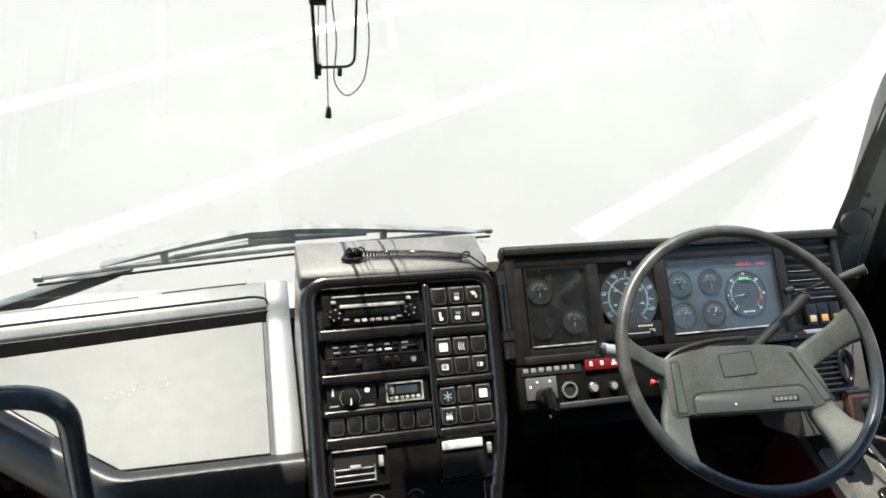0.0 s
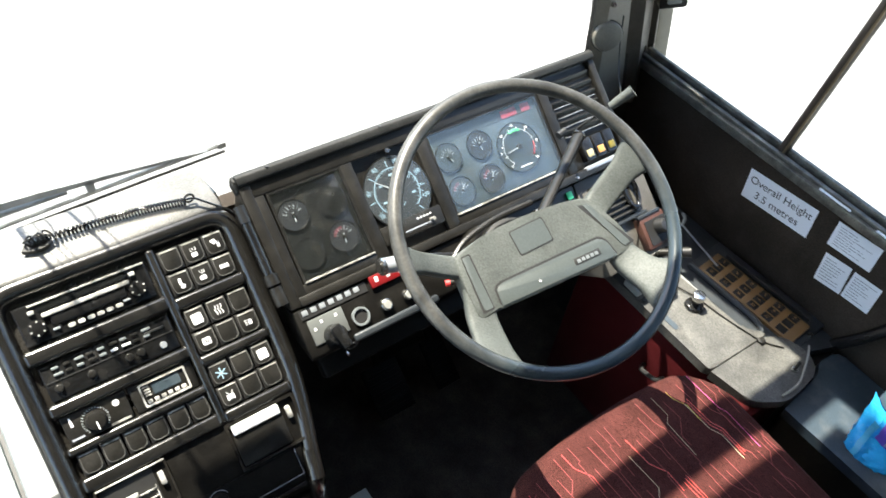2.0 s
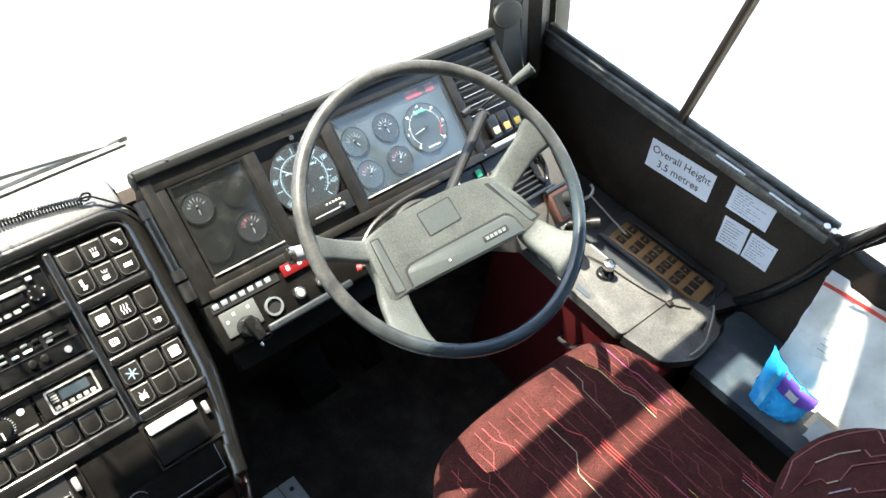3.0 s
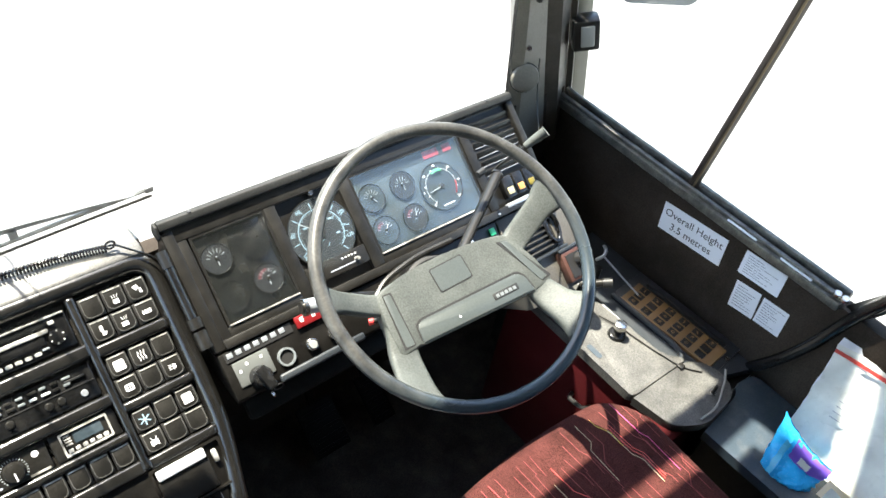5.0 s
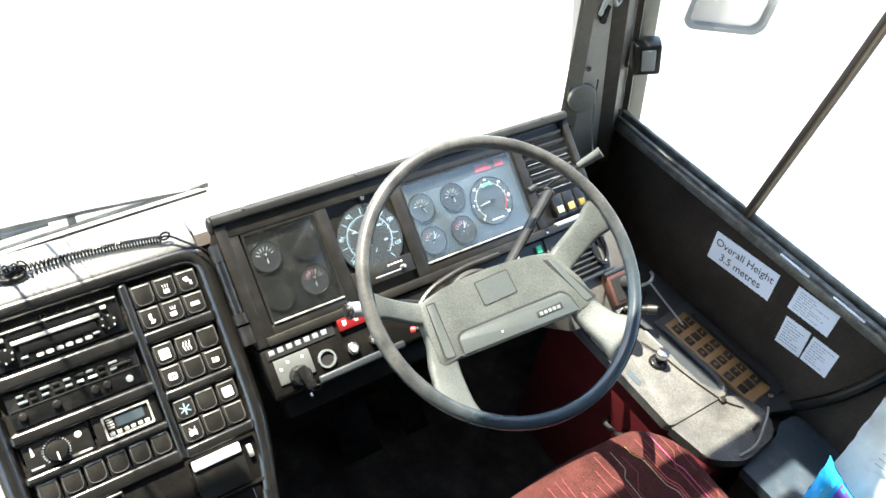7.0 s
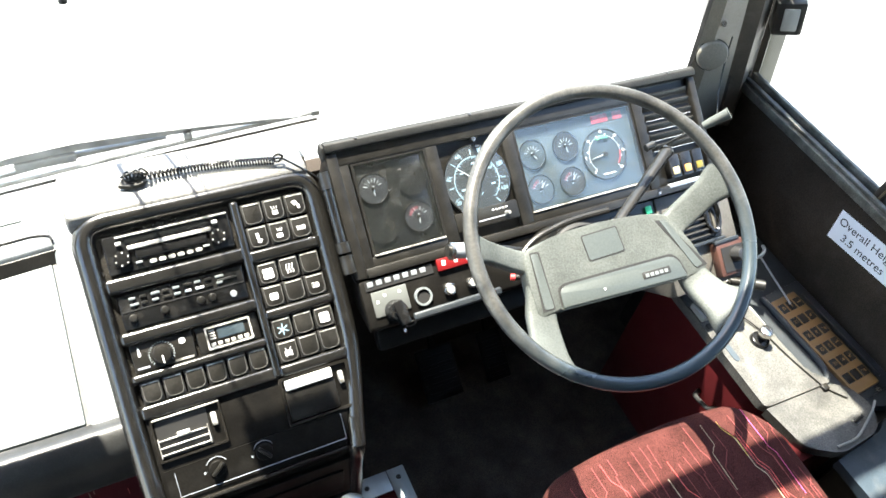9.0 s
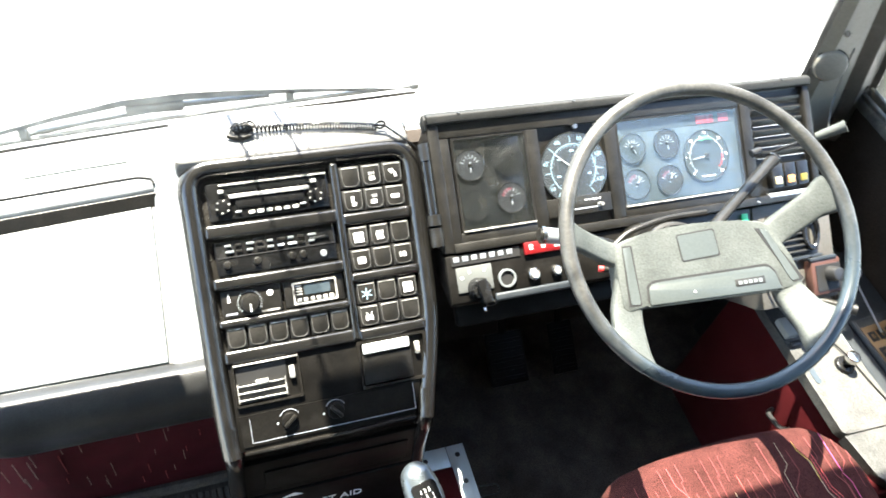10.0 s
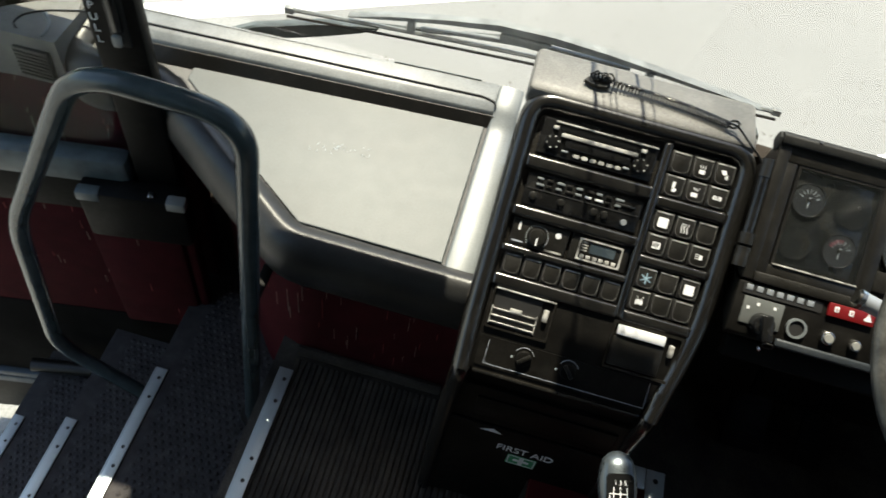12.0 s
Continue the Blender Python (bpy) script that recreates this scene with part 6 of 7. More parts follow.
part("silver_end", tube(bmesh.new(), [(0.478, -0.0125, 0.7275), (0.450, -0.0076, 0.7315)], 0.0115, 14), SILVER, st2, "ribbed silver end")
part("silver_rim", tube(bmesh.new(), [(0.450, -0.0076, 0.7315), (0.444, -0.0065, 0.7323)], 0.0130, 14), CHROME, st2)
part("end_disc", tube(bmesh.new(), [(0.444, -0.0065, 0.7323), (0.441, -0.0060, 0.7327)], 0.009, 14), BLACK, st2)
hl = thing("door_lever", (0.95, 0.06, 0.75), "slim steel lever with a grey cylindrical grip", "lever")
g0, g1 = Vector((0.897, 0.030, 0.822)), Vector((0.925, 0.018, 0.852))
part("rod", tube(bmesh.new(), bend([(0.90, 0.085, 0.70), (0.87, 0.06, 0.765), (0.895, 0.032, 0.82)], 0.02), 0.0026, 6), STEEL, hl)
part("grip", tube(bmesh.new(), [g0, g0.lerp(g1, 0.3), g0.lerp(g1, 0.95), g1], 0.006, 14, r_end=0.0100), HUB, hl, "grey rubber grip")

# ---- side console beside the driver ----
side = thing("side_console", (1.12, -0.15, 0.0), "grey-topped side console with a gold keypad and dark red carpeted flank", "side console")
ZT = 0.42
bm = bmesh.new()
box(bm, (0.990, -0.405, 0.0), (1.135, 0.035, ZT - 0.02), None, 0.004)
part("carcass", bm, RED_VINYL, side, "dark red carpeted flank")
PL = Matrix.Translation((0, 0, ZT))
bm = bmesh.new()
prism(bm, bend2([(0.985, 0.03), (0.985, -0.302), (1.152, -0.306), (1.118, -0.27), (1.108, -0.13), (1.105, 0.03), (0.985, 0.03)], 0.012), -0.022, 0.0, PL, 0.003)
part("front_plate", bm, SIDE, side, "grained light grey plate lit by the sun")
bm = bmesh.new()
prism(bm, bend2([(0.985, -0.3045), (1.0, -0.39), (1.06, -0.425), (1.15, -0.418), (1.182, -0.395), (1.182, -0.345), (1.152, -0.3085), (0.985, -0.3045)], 0.02), -0.022, 0.0, PL, 0.003)
part("rear_plate", bm, SIDE, side, "grained light grey rear plate")
bm = bmesh.new()
prism(bm, [(1.100, 0.06), (1.100, -0.31), (1.16, -0.36), (1.268, -0.40), (1.268, 0.06)], -0.03, -0.012, PL)
part("recess_floor", bm, SLATE, side, "dark sunken floor beside the keypad")
bm = bmesh.new()
tube(bm, bend([(1.113, -0.02, -0.008), (1.116, -0.285, -0.008), (1.152, -0.302, -0.008), (1.165, -0.27, -0.008), (1.158, -0.10, -0.008)], 0.03), 0.006, 8, False, PL)
part("recess_rim", bm, SLATE, side, "rounded dark rim of the recess")
# keypad
KP = Matrix.Translation((1.2015, -0.230, ZT)) @ pose(0, 0, 0, 0, -5, 3.0)
pad = part("keypad", box(bmesh.new(), (-0.033, -0.114, -0.012), (0.031, 0.114, 0.0), KP, 0.002), GOLD, side, "gold keypad with dark square buttons")
bm = bmesh.new()
box(bm, (-0.044, -0.128, -0.016), (0.066, 0.135, -0.0085), KP, 0.003)
part("keypad_base", bm, SLATE, side)
part("inner_carcass", box(bmesh.new(), (1.1355, -0.40, 0.0), (1.268, 0.16, ZT - 0.032)), BLACK, side)
for r in range(6):
    for c in range(3):
        x, y = -0.0205 + c * 0.0200, 0.090 - r * 0.0345
        kb = part("keypad_button", box(bmesh.new(), (x - 0.0078, y - 0.0105, 0.0), (x + 0.0078, y + 0.0105, 0.0022), KP, 0.001), BLACK, pad)
        if (r, c) not in ((5, 0), (5, 1), (1, 1)):
            bm = bmesh.new()
            m = at(KP, x, y, 0.0022) @ pose(0, 0, 0, 0, 0, 90)
            kind = ("rear", "lamps", "foot", "heat", "fan", "vent", "star", "fog", "screen")[(r * 3 + c) % 9]
            symbol(bm, kind, m @ Matrix.Diagonal((0.62, 0.62, 0.8, 1)))
            part("button_icon", bm, GOLD, pad, smooth=0)
part("pad_rail", box(bmesh.new(), (0.037, -0.105, -0.004), (0.0405, 0.10, 0.006), KP, 0.001), STEEL, side, "thin steel rail beside the keypad")
part("pad_screw", cyl(bmesh.new(), 0.006, 0.005, 0.004, at(KP, 0.020, -0.124, -0.009), 14), CHROME, side, "bright screw")
# park brake knob
kn = thing("push_knob", (1.073, -0.183, ZT), "chromed push knob with a dark base on the side console", "knob")
part("base_ring", cyl(bmesh.new(), 0.019, 0.017, 0.008, Matrix.Translation((1.073, -0.183, ZT)), 28, 0.002), BLACK_GLOSS, kn)
part("stem", cyl(bmesh.new(), 0.008, 0.008, 0.018, Matrix.Translation((1.073, -0.183, ZT + 0.008)), 20), BLACK_GLOSS, kn)
part("cap", cyl(bmesh.new(), 0.0125, 0.0125, 0.012, Matrix.Translation((1.073, -0.183, ZT + 0.024)), 28, 0.003), CHROME, kn, "bright metal cap")
part("slot", prism(bmesh.new(), round_rect(0.996, -0.205, 1.008, -0.168, 0.0055, 4), 0.0004, 0.0014, PL), SHELF, side, "dark oval slot")
part("pale_block", box(bmesh.new(), (0.987, -0.110, ZT + 0.001), (1.012, -0.070, ZT + 0.016), None, 0.003), LGREY, side, "pale block at the plate's edge")
part("dark_bar", box(bmesh.new(), (0.990, -0.128, ZT + 0.0005), (1.035, -0.116, ZT + 0.006), None, 0.002), BLACK, side)
lv1 = thing("control_lever", (1.185, -0.06, ZT), "thin pale metal lever with a hooked end", "lever")
part("arm", tube(bmesh.new(), [(1.165, -0.045, 0.475), (1.178, -0.085, 0.452), (1.190, -0.140, 0.428)], 0.0032, 8, flat=0.6), SILVER, lv1)
part("hook", tube(bmesh.new(), bend([(1.155, -0.035, 0.462), (1.165, -0.045, 0.478), (1.180, -0.036, 0.482), (1.187, -0.024, 0.478)], 0.008), 0.0035, 8), SILVER, lv1)
part("pivot", cyl(bmesh.new(), 0.009, 0.008, 0.035, Matrix.Translation((1.162, -0.045, ZT - 0.012)), 14), BLACK, lv1)
lv2 = thing("control_lever", (1.13, -0.09, ZT), "short dark cylindrical lever with a dull metal end", "lever")
part("arm", tube(bmesh.new(), [(1.085, -0.060, 0.45), (1.122, -0.092, 0.462)], 0.0085, 12), BLACK, lv2)
part("end", tube(bmesh.new(), [(1.118, -0.089, 0.461), (1.132, -0.101, 0.465)], 0.0105, 14), STEEL, lv2, "dull metal end")
part("foot", cyl(bmesh.new(), 0.012, 0.010, 0.04, Matrix.Translation((1.09, -0.064, ZT - 0.012)), 14), BLACK, lv2)
wr_ = thing("thin_cable", (1.10, -0.24, ZT), "thin black cable lying over the side console", "cable")
part("wire", tube(bmesh.new(), bend([(1.075, -0.13, 0.425), (1.092, -0.17, 0.423), (1.103, -0.24, 0.4225), (1.122, -0.315, 0.4225), (1.148, -0.345, 0.4225)], 0.03), 0.0014, 6), BLACK, wr_)
part("plug", box(bmesh.new(), (1.115, -0.318, 0.4205), (1.129, -0.305, 0.427), None, 0.002), BLACK, wr_)
lv3 = thing("seat_lever", (1.12, -0.40, ZT), "slim cream-tipped lever with an upright black pin", "lever")
part("rod", tube(bmesh.new(), bend([(1.055, -0.412, 0.424), (1.10, -0.415, 0.427), (1.165, -0.385, 0.432), (1.182, -0.372, 0.436)], 0.02), 0.0022, 8), LGREY, lv3)
part("pin", cyl(bmesh.new(), 0.0042, 0.0035, 0.026, Matrix.Translation((1.125, -0.388, 0.42)), 12, 0.001), BLACK, lv3)
part("pin_foot", cyl(bmesh.new(), 0.007, 0.006, 0.006, Matrix.Translation((1.125, -0.388, 0.42)), 12), CHROME, lv3)
part("red_flank_handle", tube(bmesh.new(), bend([(0.990, -0.185, 0.285), (0.972, -0.19, 0.288), (0.972, -0.228, 0.296), (0.990, -0.235, 0.298)], 0.008), 0.005, 8), STEEL, side, "dark metal pull on the red flank")
# rear shelf
shf = thing("side_shelf", (1.17, -0.65, 0.0), "dark blue-grey moulded shelf beside the seat", "shelf")
bm = bmesh.new()
prism(bm, bend2([(1.06, -0.428), (1.075, -0.95), (1.262, -0.95), (1.262, -0.405), (1.205, -0.398), (1.185, -0.415), (1.06, -0.428)], 0.015), 0.375, 0.398, None, 0.004)
part("top", bm, SHELF, shf)
bm = bmesh.new()
box(bm, (1.075, -0.95, 0.0), (1.262, -0.43, 0.376), None, 0.004)
part("flank", bm, BLACK, shf)

# pod with vent and switch box at the end of the dash
pod = thing("dash_end_pod", (0.98, 0.0, 0.5), "grey dash end pod with slatted vent and brown switch box", "panel")
bm = bmesh.new()
extrude_x(bm, [dp(-0.385, -0.03), dp(-0.385, -0.008), dp(-0.203, -0.008), dp(-0.203, -0.03), (0.2, 0.58), (0.2, 0.44), (0.0, 0.43)], 0.90, 1.065, 0.003)
part("panel", bm, material("warm_grey_plastic", (0.075, 0.07, 0.062), 0.5, vary=0.15, grain=0.2, dust=0.06), pod)
bm = bmesh.new()
extrude_x(bm, [dp(-0.26, -0.03), dp(-0.26, -0.012), dp(-0.203, -0.010), dp(-0.203, -0.03)], 0.66, 0.90, 0.003)
part("dark_infill", bm, BLACK, pod)
part("bright_slot", box(bmesh.new(), (0.930, -0.192, -0.002), (1.03, -0.184, 0.007), DIN, 0.002), SILVER, pod, "worn bright strip")
part("vent_cavity", box(bmesh.new(), (0.925, -0.300, -0.010), (1.015, -0.222, -0.006), DIN, 0.004), DARK, pod)
for i in range(7):
    part("vent_slat", box(bmesh.new(), (0.928, -0.0014, -0.002), (1.000, 0.0014, 0.007), at(DIN, 0, -0.291 + i * 0.0105, -0.006) @ pose(0, 0, 0, 25), 0.0006), STEEL, pod)
part("vent_wheel", tube(bmesh.new(), [(1.012 + 0.014 * math.cos(a), -0.26 + 0.03 * math.sin(a), 0.0) for a in [6.28319 * i / 24 for i in range(24)]], 0.005, 8, True, DIN), BLACK_GLOSS, pod, "dark oval vent control")
part("vent_lip", box(bmesh.new(), (0.922, -0.308, -0.008), (1.03, -0.302, 0.002), DIN, 0.0015), SLATE, pod)
BROWN = material("brown_plastic", (0.055, 0.024, 0.017), 0.45)
sbx = part("switch_box", box(bmesh.new(), (0.995, -0.375, -0.010), (1.058, -0.312, 0.010), DIN, 0.003), BROWN, pod, "brown framed switch box")
part("box_recess", box(bmesh.new(), (1.003, -0.368, 0.010), (1.056, -0.322, 0.0115), DIN), DARK, sbx)
part("box_knob", cyl(bmesh.new(), 0.014, 0.012, 0.02, at(DIN, 1.034, -0.340, 0.0115), 20, 0.002), STEEL, sbx, "dull metal knob")
part("box_edge", box(bmesh.new(), (0.993, -0.313, 0.004), (1.05, -0.307, 0.012), DIN, 0.001), SLATE, sbx)
GLED = glow("green_lamp", (0.02, 0.24, 0.13), 0.12)
part("green_lens", box(bmesh.new(), (0.878, -0.226, -0.009), (0.890, -0.212, -0.006), DIN, 0.001), GLED, pod, "small lit green lens")
part("bright_dot", cyl(bmesh.new(), 0.0025, 0.002, 0.002, at(DIN, 0.905, -0.195, 0.006), 10), WHITE, pod)
part("bright_tab", box(bmesh.new(), (0.80, -0.232, -0.010), (0.835, -0.215, -0.003), DIN, 0.002), SILVER, pod, "bright tab behind the hub")

# ---- notices on the side wall ----
WALLM = Matrix(((0, 0, -1, 1.2718), (-1, 0, 0, 0), (0, 1, 0, 0), (0, 0, 0, 1)))


def notice(yc, zc, w, h, tilt, label, lines):
    ob = thing("notice", (1.2718, yc, zc), label, "notice")
    m = at(WALLM, -yc, zc, 0.0) @ pose(0, 0, 0, 0, 0, tilt)
    sheet = part("sheet", box(bmesh.new(), (-w / 2, -h / 2, 0.0002), (w / 2, h / 2, 0.0009), m), PAPER, ob, smooth=0)
    rr = random.Random(int(1000 * w))
    for i in range(lines):
        y = h * (0.36 - 0.72 * i / max(1, lines - 1))
        x = -w * 0.41
        end = w * rr.uniform(-0.05, 0.41)
        while x < end:
            x1 = min(end, x + w * rr.uniform(0.07, 0.2))
            part("text_bar", box(bmesh.new(), (x, y - h * 0.013, 0.001), (x1, y + h * 0.013, 0.0013), m), GREYINK, ob, smooth=0)
            x = x1 + w * 0.025
    return ob, m


nt, m = notice(-0.152, 0.581, 0.153, 0.067, 5.4, "white paper notice on the black wall reading overall height", 0)
words("lettering", "Overall Height", 0.0235, at(m, 0, 0.0125, 0.001), INK, nt, "large dark lettering")
words("lettering", "3.5 metres", 0.0235, at(m, 0, -0.0155, 0.001), INK, nt, "large dark lettering")
notice(-0.311, 0.6065, 0.089, 0.056, 4.0, "small printed paper notice taped to the black wall", 8)
notice(-0.3085, 0.529, 0.055, 0.066, 7.0, "small upright printed card on the black wall", 8)
notice(-0.3685, 0.534, 0.056, 0.063, 4.0, "small upright printed card on the black wall", 8)

# ---- packet and bag on the shelf ----
pk = thing("foil_packet", (1.14, -0.56, 0.398), "crumpled blue and purple foil packet lying on the shelf", "packet")


def crumple(fn, nu, nv, amp, seed, name, mat, parent, label=""):
    t = bmesh.new()
    g = [[t.verts.new(Vector(fn(i / nu, j / nv)) + Vector((noise.noise(Vector((i * 0.7, j * 0.9, seed))), noise.noise(Vector((i * 0.8, j * 0.6, seed + 5))), noise.noise(Vector((i * 0.6, j * 0.7, seed + 9))))) * amp) for j in range(nv + 1)] for i in range(nu + 1)]
    for i in range(nu):
        for j in range(nv):
            t.faces.new((g[i][j], g[i + 1][j], g[i + 1][j + 1], g[i][j + 1]))
    return part(name, t, mat, parent, label, smooth=35)


def pouch(u, v, side, lift=0.0):
    """A soft stand-up pouch: u up its face, v along its width; the seam rises to a peak at one end."""
    w = 2 * v - 1
    h = 0.042 + 0.066 * (1 - v) ** 1.2 - 0.010 * math.sin(3.14 * v)
    d = (0.026 * (1 - u) ** 0.55 + 0.004 * math.sin(9 * u)) * math.sqrt(max(0.0, 1 - 0.92 * w * w)) + lift
    c = Vector((1.116, -0.572, 0.3985))
    along_ = Vector((0.26, -0.965, 0)) * (0.046 * w * (1 + 0.22 * u))
    out = Vector((-0.965, -0.26, 0)) * d * side
    return c + along_ + out + Vector((0.030 * u, 0.008 * u * (1 - v), h * u))


crumple(lambda u, v: pouch(u, v, 1), 12, 18, 0.005, 2.0, "pouch_front", BLUEFOIL, pk, "shiny blue foil body")
crumple(lambda u, v: pouch(u, v, -1), 12, 18, 0.003, 2.0, "pouch_back", BLUEFOIL, pk)
crumple(lambda u, v: pouch(0.58 + 0.42 * u, 0.34 + 0.64 * v, 1, 0.0035), 6, 10, 0.003, 12.0, "purple_panel", PURPLE, pk, "purple printed panel")
crumple(lambda u, v: pouch(0.66 + 0.20 * u, 0.50 + 0.20 * v, 1, 0.0065), 3, 5, 0.002, 3.0, "white_flash", BAG, pk, "white torn flap")
crumple(lambda u, v: pouch(0.05 + 0.75 * u, 0.14 + 0.10 * v + 0.05 * u, 1, 0.003), 6, 2, 0.002, 4.0, "pale_streak", material("pale_blue_foil", (0.10, 0.5, 0.8), 0.25), pk, "pale blue printed streak")
crumple(lambda u, v: Vector((1.106 + 0.006 * u, -0.640 - 0.03 * v, 0.40 + 0.055 * u)), 5, 3, 0.004, 7.0, "clear_tail", BAG, pk, "clear crumpled tail")
bg = thing("zip_bag", (1.21, -0.60, 0.398), "clear zip bag of white papers with a red seal", "plastic bag")


def bagpt(u, v):
    c = Vector((1.150, -0.525, 0.400))
    return c + Vector((0.07 * v + 0.02 * math.sin(3.1 * u), -0.30 * u, 0.0)) + Vector((0.015, 0.03, 0.215)) * v + Vector((0.012 * math.sin(math.pi * v), 0, 0))


crumple(bagpt, 14, 14, 0.007, 21.0, "bag_front", BAG, bg, "glossy white bag face")
crumple(lambda u, v: bagpt(u, v) + Vector((0.022, 0.004, 0.0)), 14, 14, 0.004, 31.0, "paper_sheet", PAPER, bg, "white paper inside")
crumple(lambda u, v: bagpt(u, 0.93 + 0.035 * v) + Vector((-0.004, 0, 0)), 14, 2, 0.001, 41.0, "red_seal", REDSTRIP, bg, "red zip seal")
for i in range(4):
    v = 0.60 - i * 0.05
    crumple(lambda u, w: bagpt(0.16 + u * (0.14 - 0.03 * (i % 3)), v + 0.007 * w) + Vector((-0.008, 0, 0)), 5, 1, 0.0, 1.0, "text_bar", GREYINK, bg)
cd = thing("cream_card", (1.16, -0.66, 0.398), "small cream card tucked beside the bag", "card")
crumple(lambda u, v: Vector((1.125 + 0.02 * v, -0.63 - 0.05 * u, 0.402 + 0.03 * v)), 4, 3, 0.002, 51.0, "card", CREAM, cd)

# ---- gear lever and its box ----
hump = thing("gear_box_cover", (0.31, -0.3, 0.0), "low box with red carpet and aluminium edging round the gear lever", "gear cover")
bm = bmesh.new()
box(bm, (0.165, -0.62, 0.0), (0.408, -0.060, 0.148), None, 0.004)
part("box_body", bm, BLACK, hump)
bm = bmesh.new()
box(bm, (0.166, -0.61, 0.1475), (0.378, -0.098, 0.1535), None, 0.002)
part("red_carpet", bm, RED_VINYL, hump, "red carpet top")
for lo_, hi_ in (((0.20, -0.096, 0.148), (0.376, -0.056, 0.153)), ((0.378, -0.62, 0.148), (0.412, -0.056, 0.153))):
    part("edging", box(bmesh.new(), lo_, hi_, None, 0.001), ALU, hump, "riveted aluminium edging")
part("edging", box(bmesh.new(), (0.408, -0.62, 0.10), (0.412, -0.056, 0.1485), None, 0.001), ALU, hump)
for x, y in ((0.33, -0.076), (0.395, -0.076), (0.395, -0.13), (0.395, -0.19), (0.27, -0.076)):
    part("rivet", cyl(bmesh.new(), 0.005, 0.004, 0.0018, Matrix.Translation((x, y, 0.153)), 12), STEEL, hump)
gl = thing("gear_lever", (0.27, -0.26, 0.15), "gear lever with a silver-blue knob marked with the shift pattern", "gear lever")
part("stick", tube(bmesh.new(), [(0.27, -0.28, 0.15), (0.250, -0.268, 0.35), (0.229, -0.255, 0.515)], 0.009, 12), BLACK, gl)
part("boot", cyl(bmesh.new(), 0.05, 0.012, 0.09, Matrix.Translation((0.268, -0.275, 0.153)), 24), BLACK, gl, "black rubber boot")
KN = Matrix.Translation((0.224, -0.256, 0.528)) @ pose(0, 0, 0, 18, -8, 10)
t = bmesh.new()
bmesh.ops.create_cube(t, size=1)
bmesh.ops.subdivide_edges(t, edges=t.edges[:], cuts=7, use_grid_fill=True)
for v in t.verts:
    p = v.co * 2
    k = 2.35
    q = Vector((p.x * math.sqrt(max(0, 1 - p.y * p.y / k - p.z * p.z / k + p.y * p.y * p.z * p.z / 3.2)), p.y * math.sqrt(max(0, 1 - p.x * p.x / k - p.z * p.z / k + p.x * p.x * p.z * p.z / 3.2)), p.z * math.sqrt(max(0, 1 - p.y * p.y / k - p.x * p.x / k + p.y * p.y * p.x * p.x / 3.2))))
    v.co = Vector((q.x * 0.0255, q.y * 0.045, q.z * 0.021))
t.transform(KN)
part("knob", t, material("silver_blue_knob", (0.085, 0.100, 0.110), 0.30, metal=0.6, vary=0.12), gl, "smooth silver-blue knob", smooth=80)
KF = KN @ Matrix.Translation((0, -0.009, 0.0208)) @ pose(0, 0, 0, 6) @ Matrix.Diagonal((0.90, 0.94, 1, 1))
part("pattern_plate", prism(bmesh.new(), round_rect(-0.0195, -0.026, 0.0195, 0.026, 0.008), -0.012, 0.0012, KF, 0.0006, 1), BLACK_GLOSS, gl, "dark shift pattern plate")
bm = bmesh.new()
for x in (-0.0095, 0.0, 0.0095):
    box(bm, (x - 0.0006, -0.010, 0.0013), (x + 0.0006, 0.008, 0.0017), KF)
box(bm, (-0.0150, -0.0016, 0.0013), (0.0101, -0.0004, 0.0018), KF), box(bm, (-0.0156, -0.010, 0.0013), (-0.0144, -0.0004, 0.0017), KF)
part("gate_lines", bm, WHITE, gl, smooth=0)
words("numerals", "1 3 5", 0.0085, at(KF, 0.0, 0.0135, 0.0014), WHITE, gl)
bm = bmesh.new()
for i in range(4):
    box(bm, (-0.0155 + i * 0.008, -0.0165, 0.0013), (-0.0125 + i * 0.008, -0.0125, 0.0017), KF)
part("numeral_marks", bm, WHITE, gl, smooth=0)
wl = thing("loose_wire", (0.48, -0.10, 0.0), "short loop of thin wire on the cab floor", "wire")
part("wire", tube(bmesh.new(), bend([(0.43, -0.06, 0.004), (0.455, -0.10, 0.006), (0.50, -0.105, 0.012), (0.50, -0.125, 0.006), (0.455, -0.12, 0.004), (0.44, -0.16, 0.004)], 0.015), 0.0016, 6), STEEL, wl)
# pedals
for x, w, lb in ((0.60, 0.045, "wide black rubber brake pedal in the dark footwell"), (0.74, 0.03, "black rubber accelerator pedal in the dark footwell")):
    pd = thing("pedal", (x, 0.16, 0.0), lb, "pedal", "pedals")
    M = Matrix.Translation((x, 0.15, 0.06)) @ pose(0, 0, 0, 35)
    part("pad", box(bmesh.new(), (-w, -0.06, 0), (w, 0.06, 0.012), M, 0.004), MATT, pd)
    for i in range(5):
        part("tread", box(bmesh.new(), (-w + 0.006, -0.048 + i * 0.021, 0.012), (w - 0.006, -0.040 + i * 0.021, 0.015), M, 0.001), MATT, pd)
    part("arm", tube(bmesh.new(), [(x, 0.17, 0.06), (x, 0.24, 0.16), (x, 0.31, 0.30)], 0.010, 8), MATT, pd)

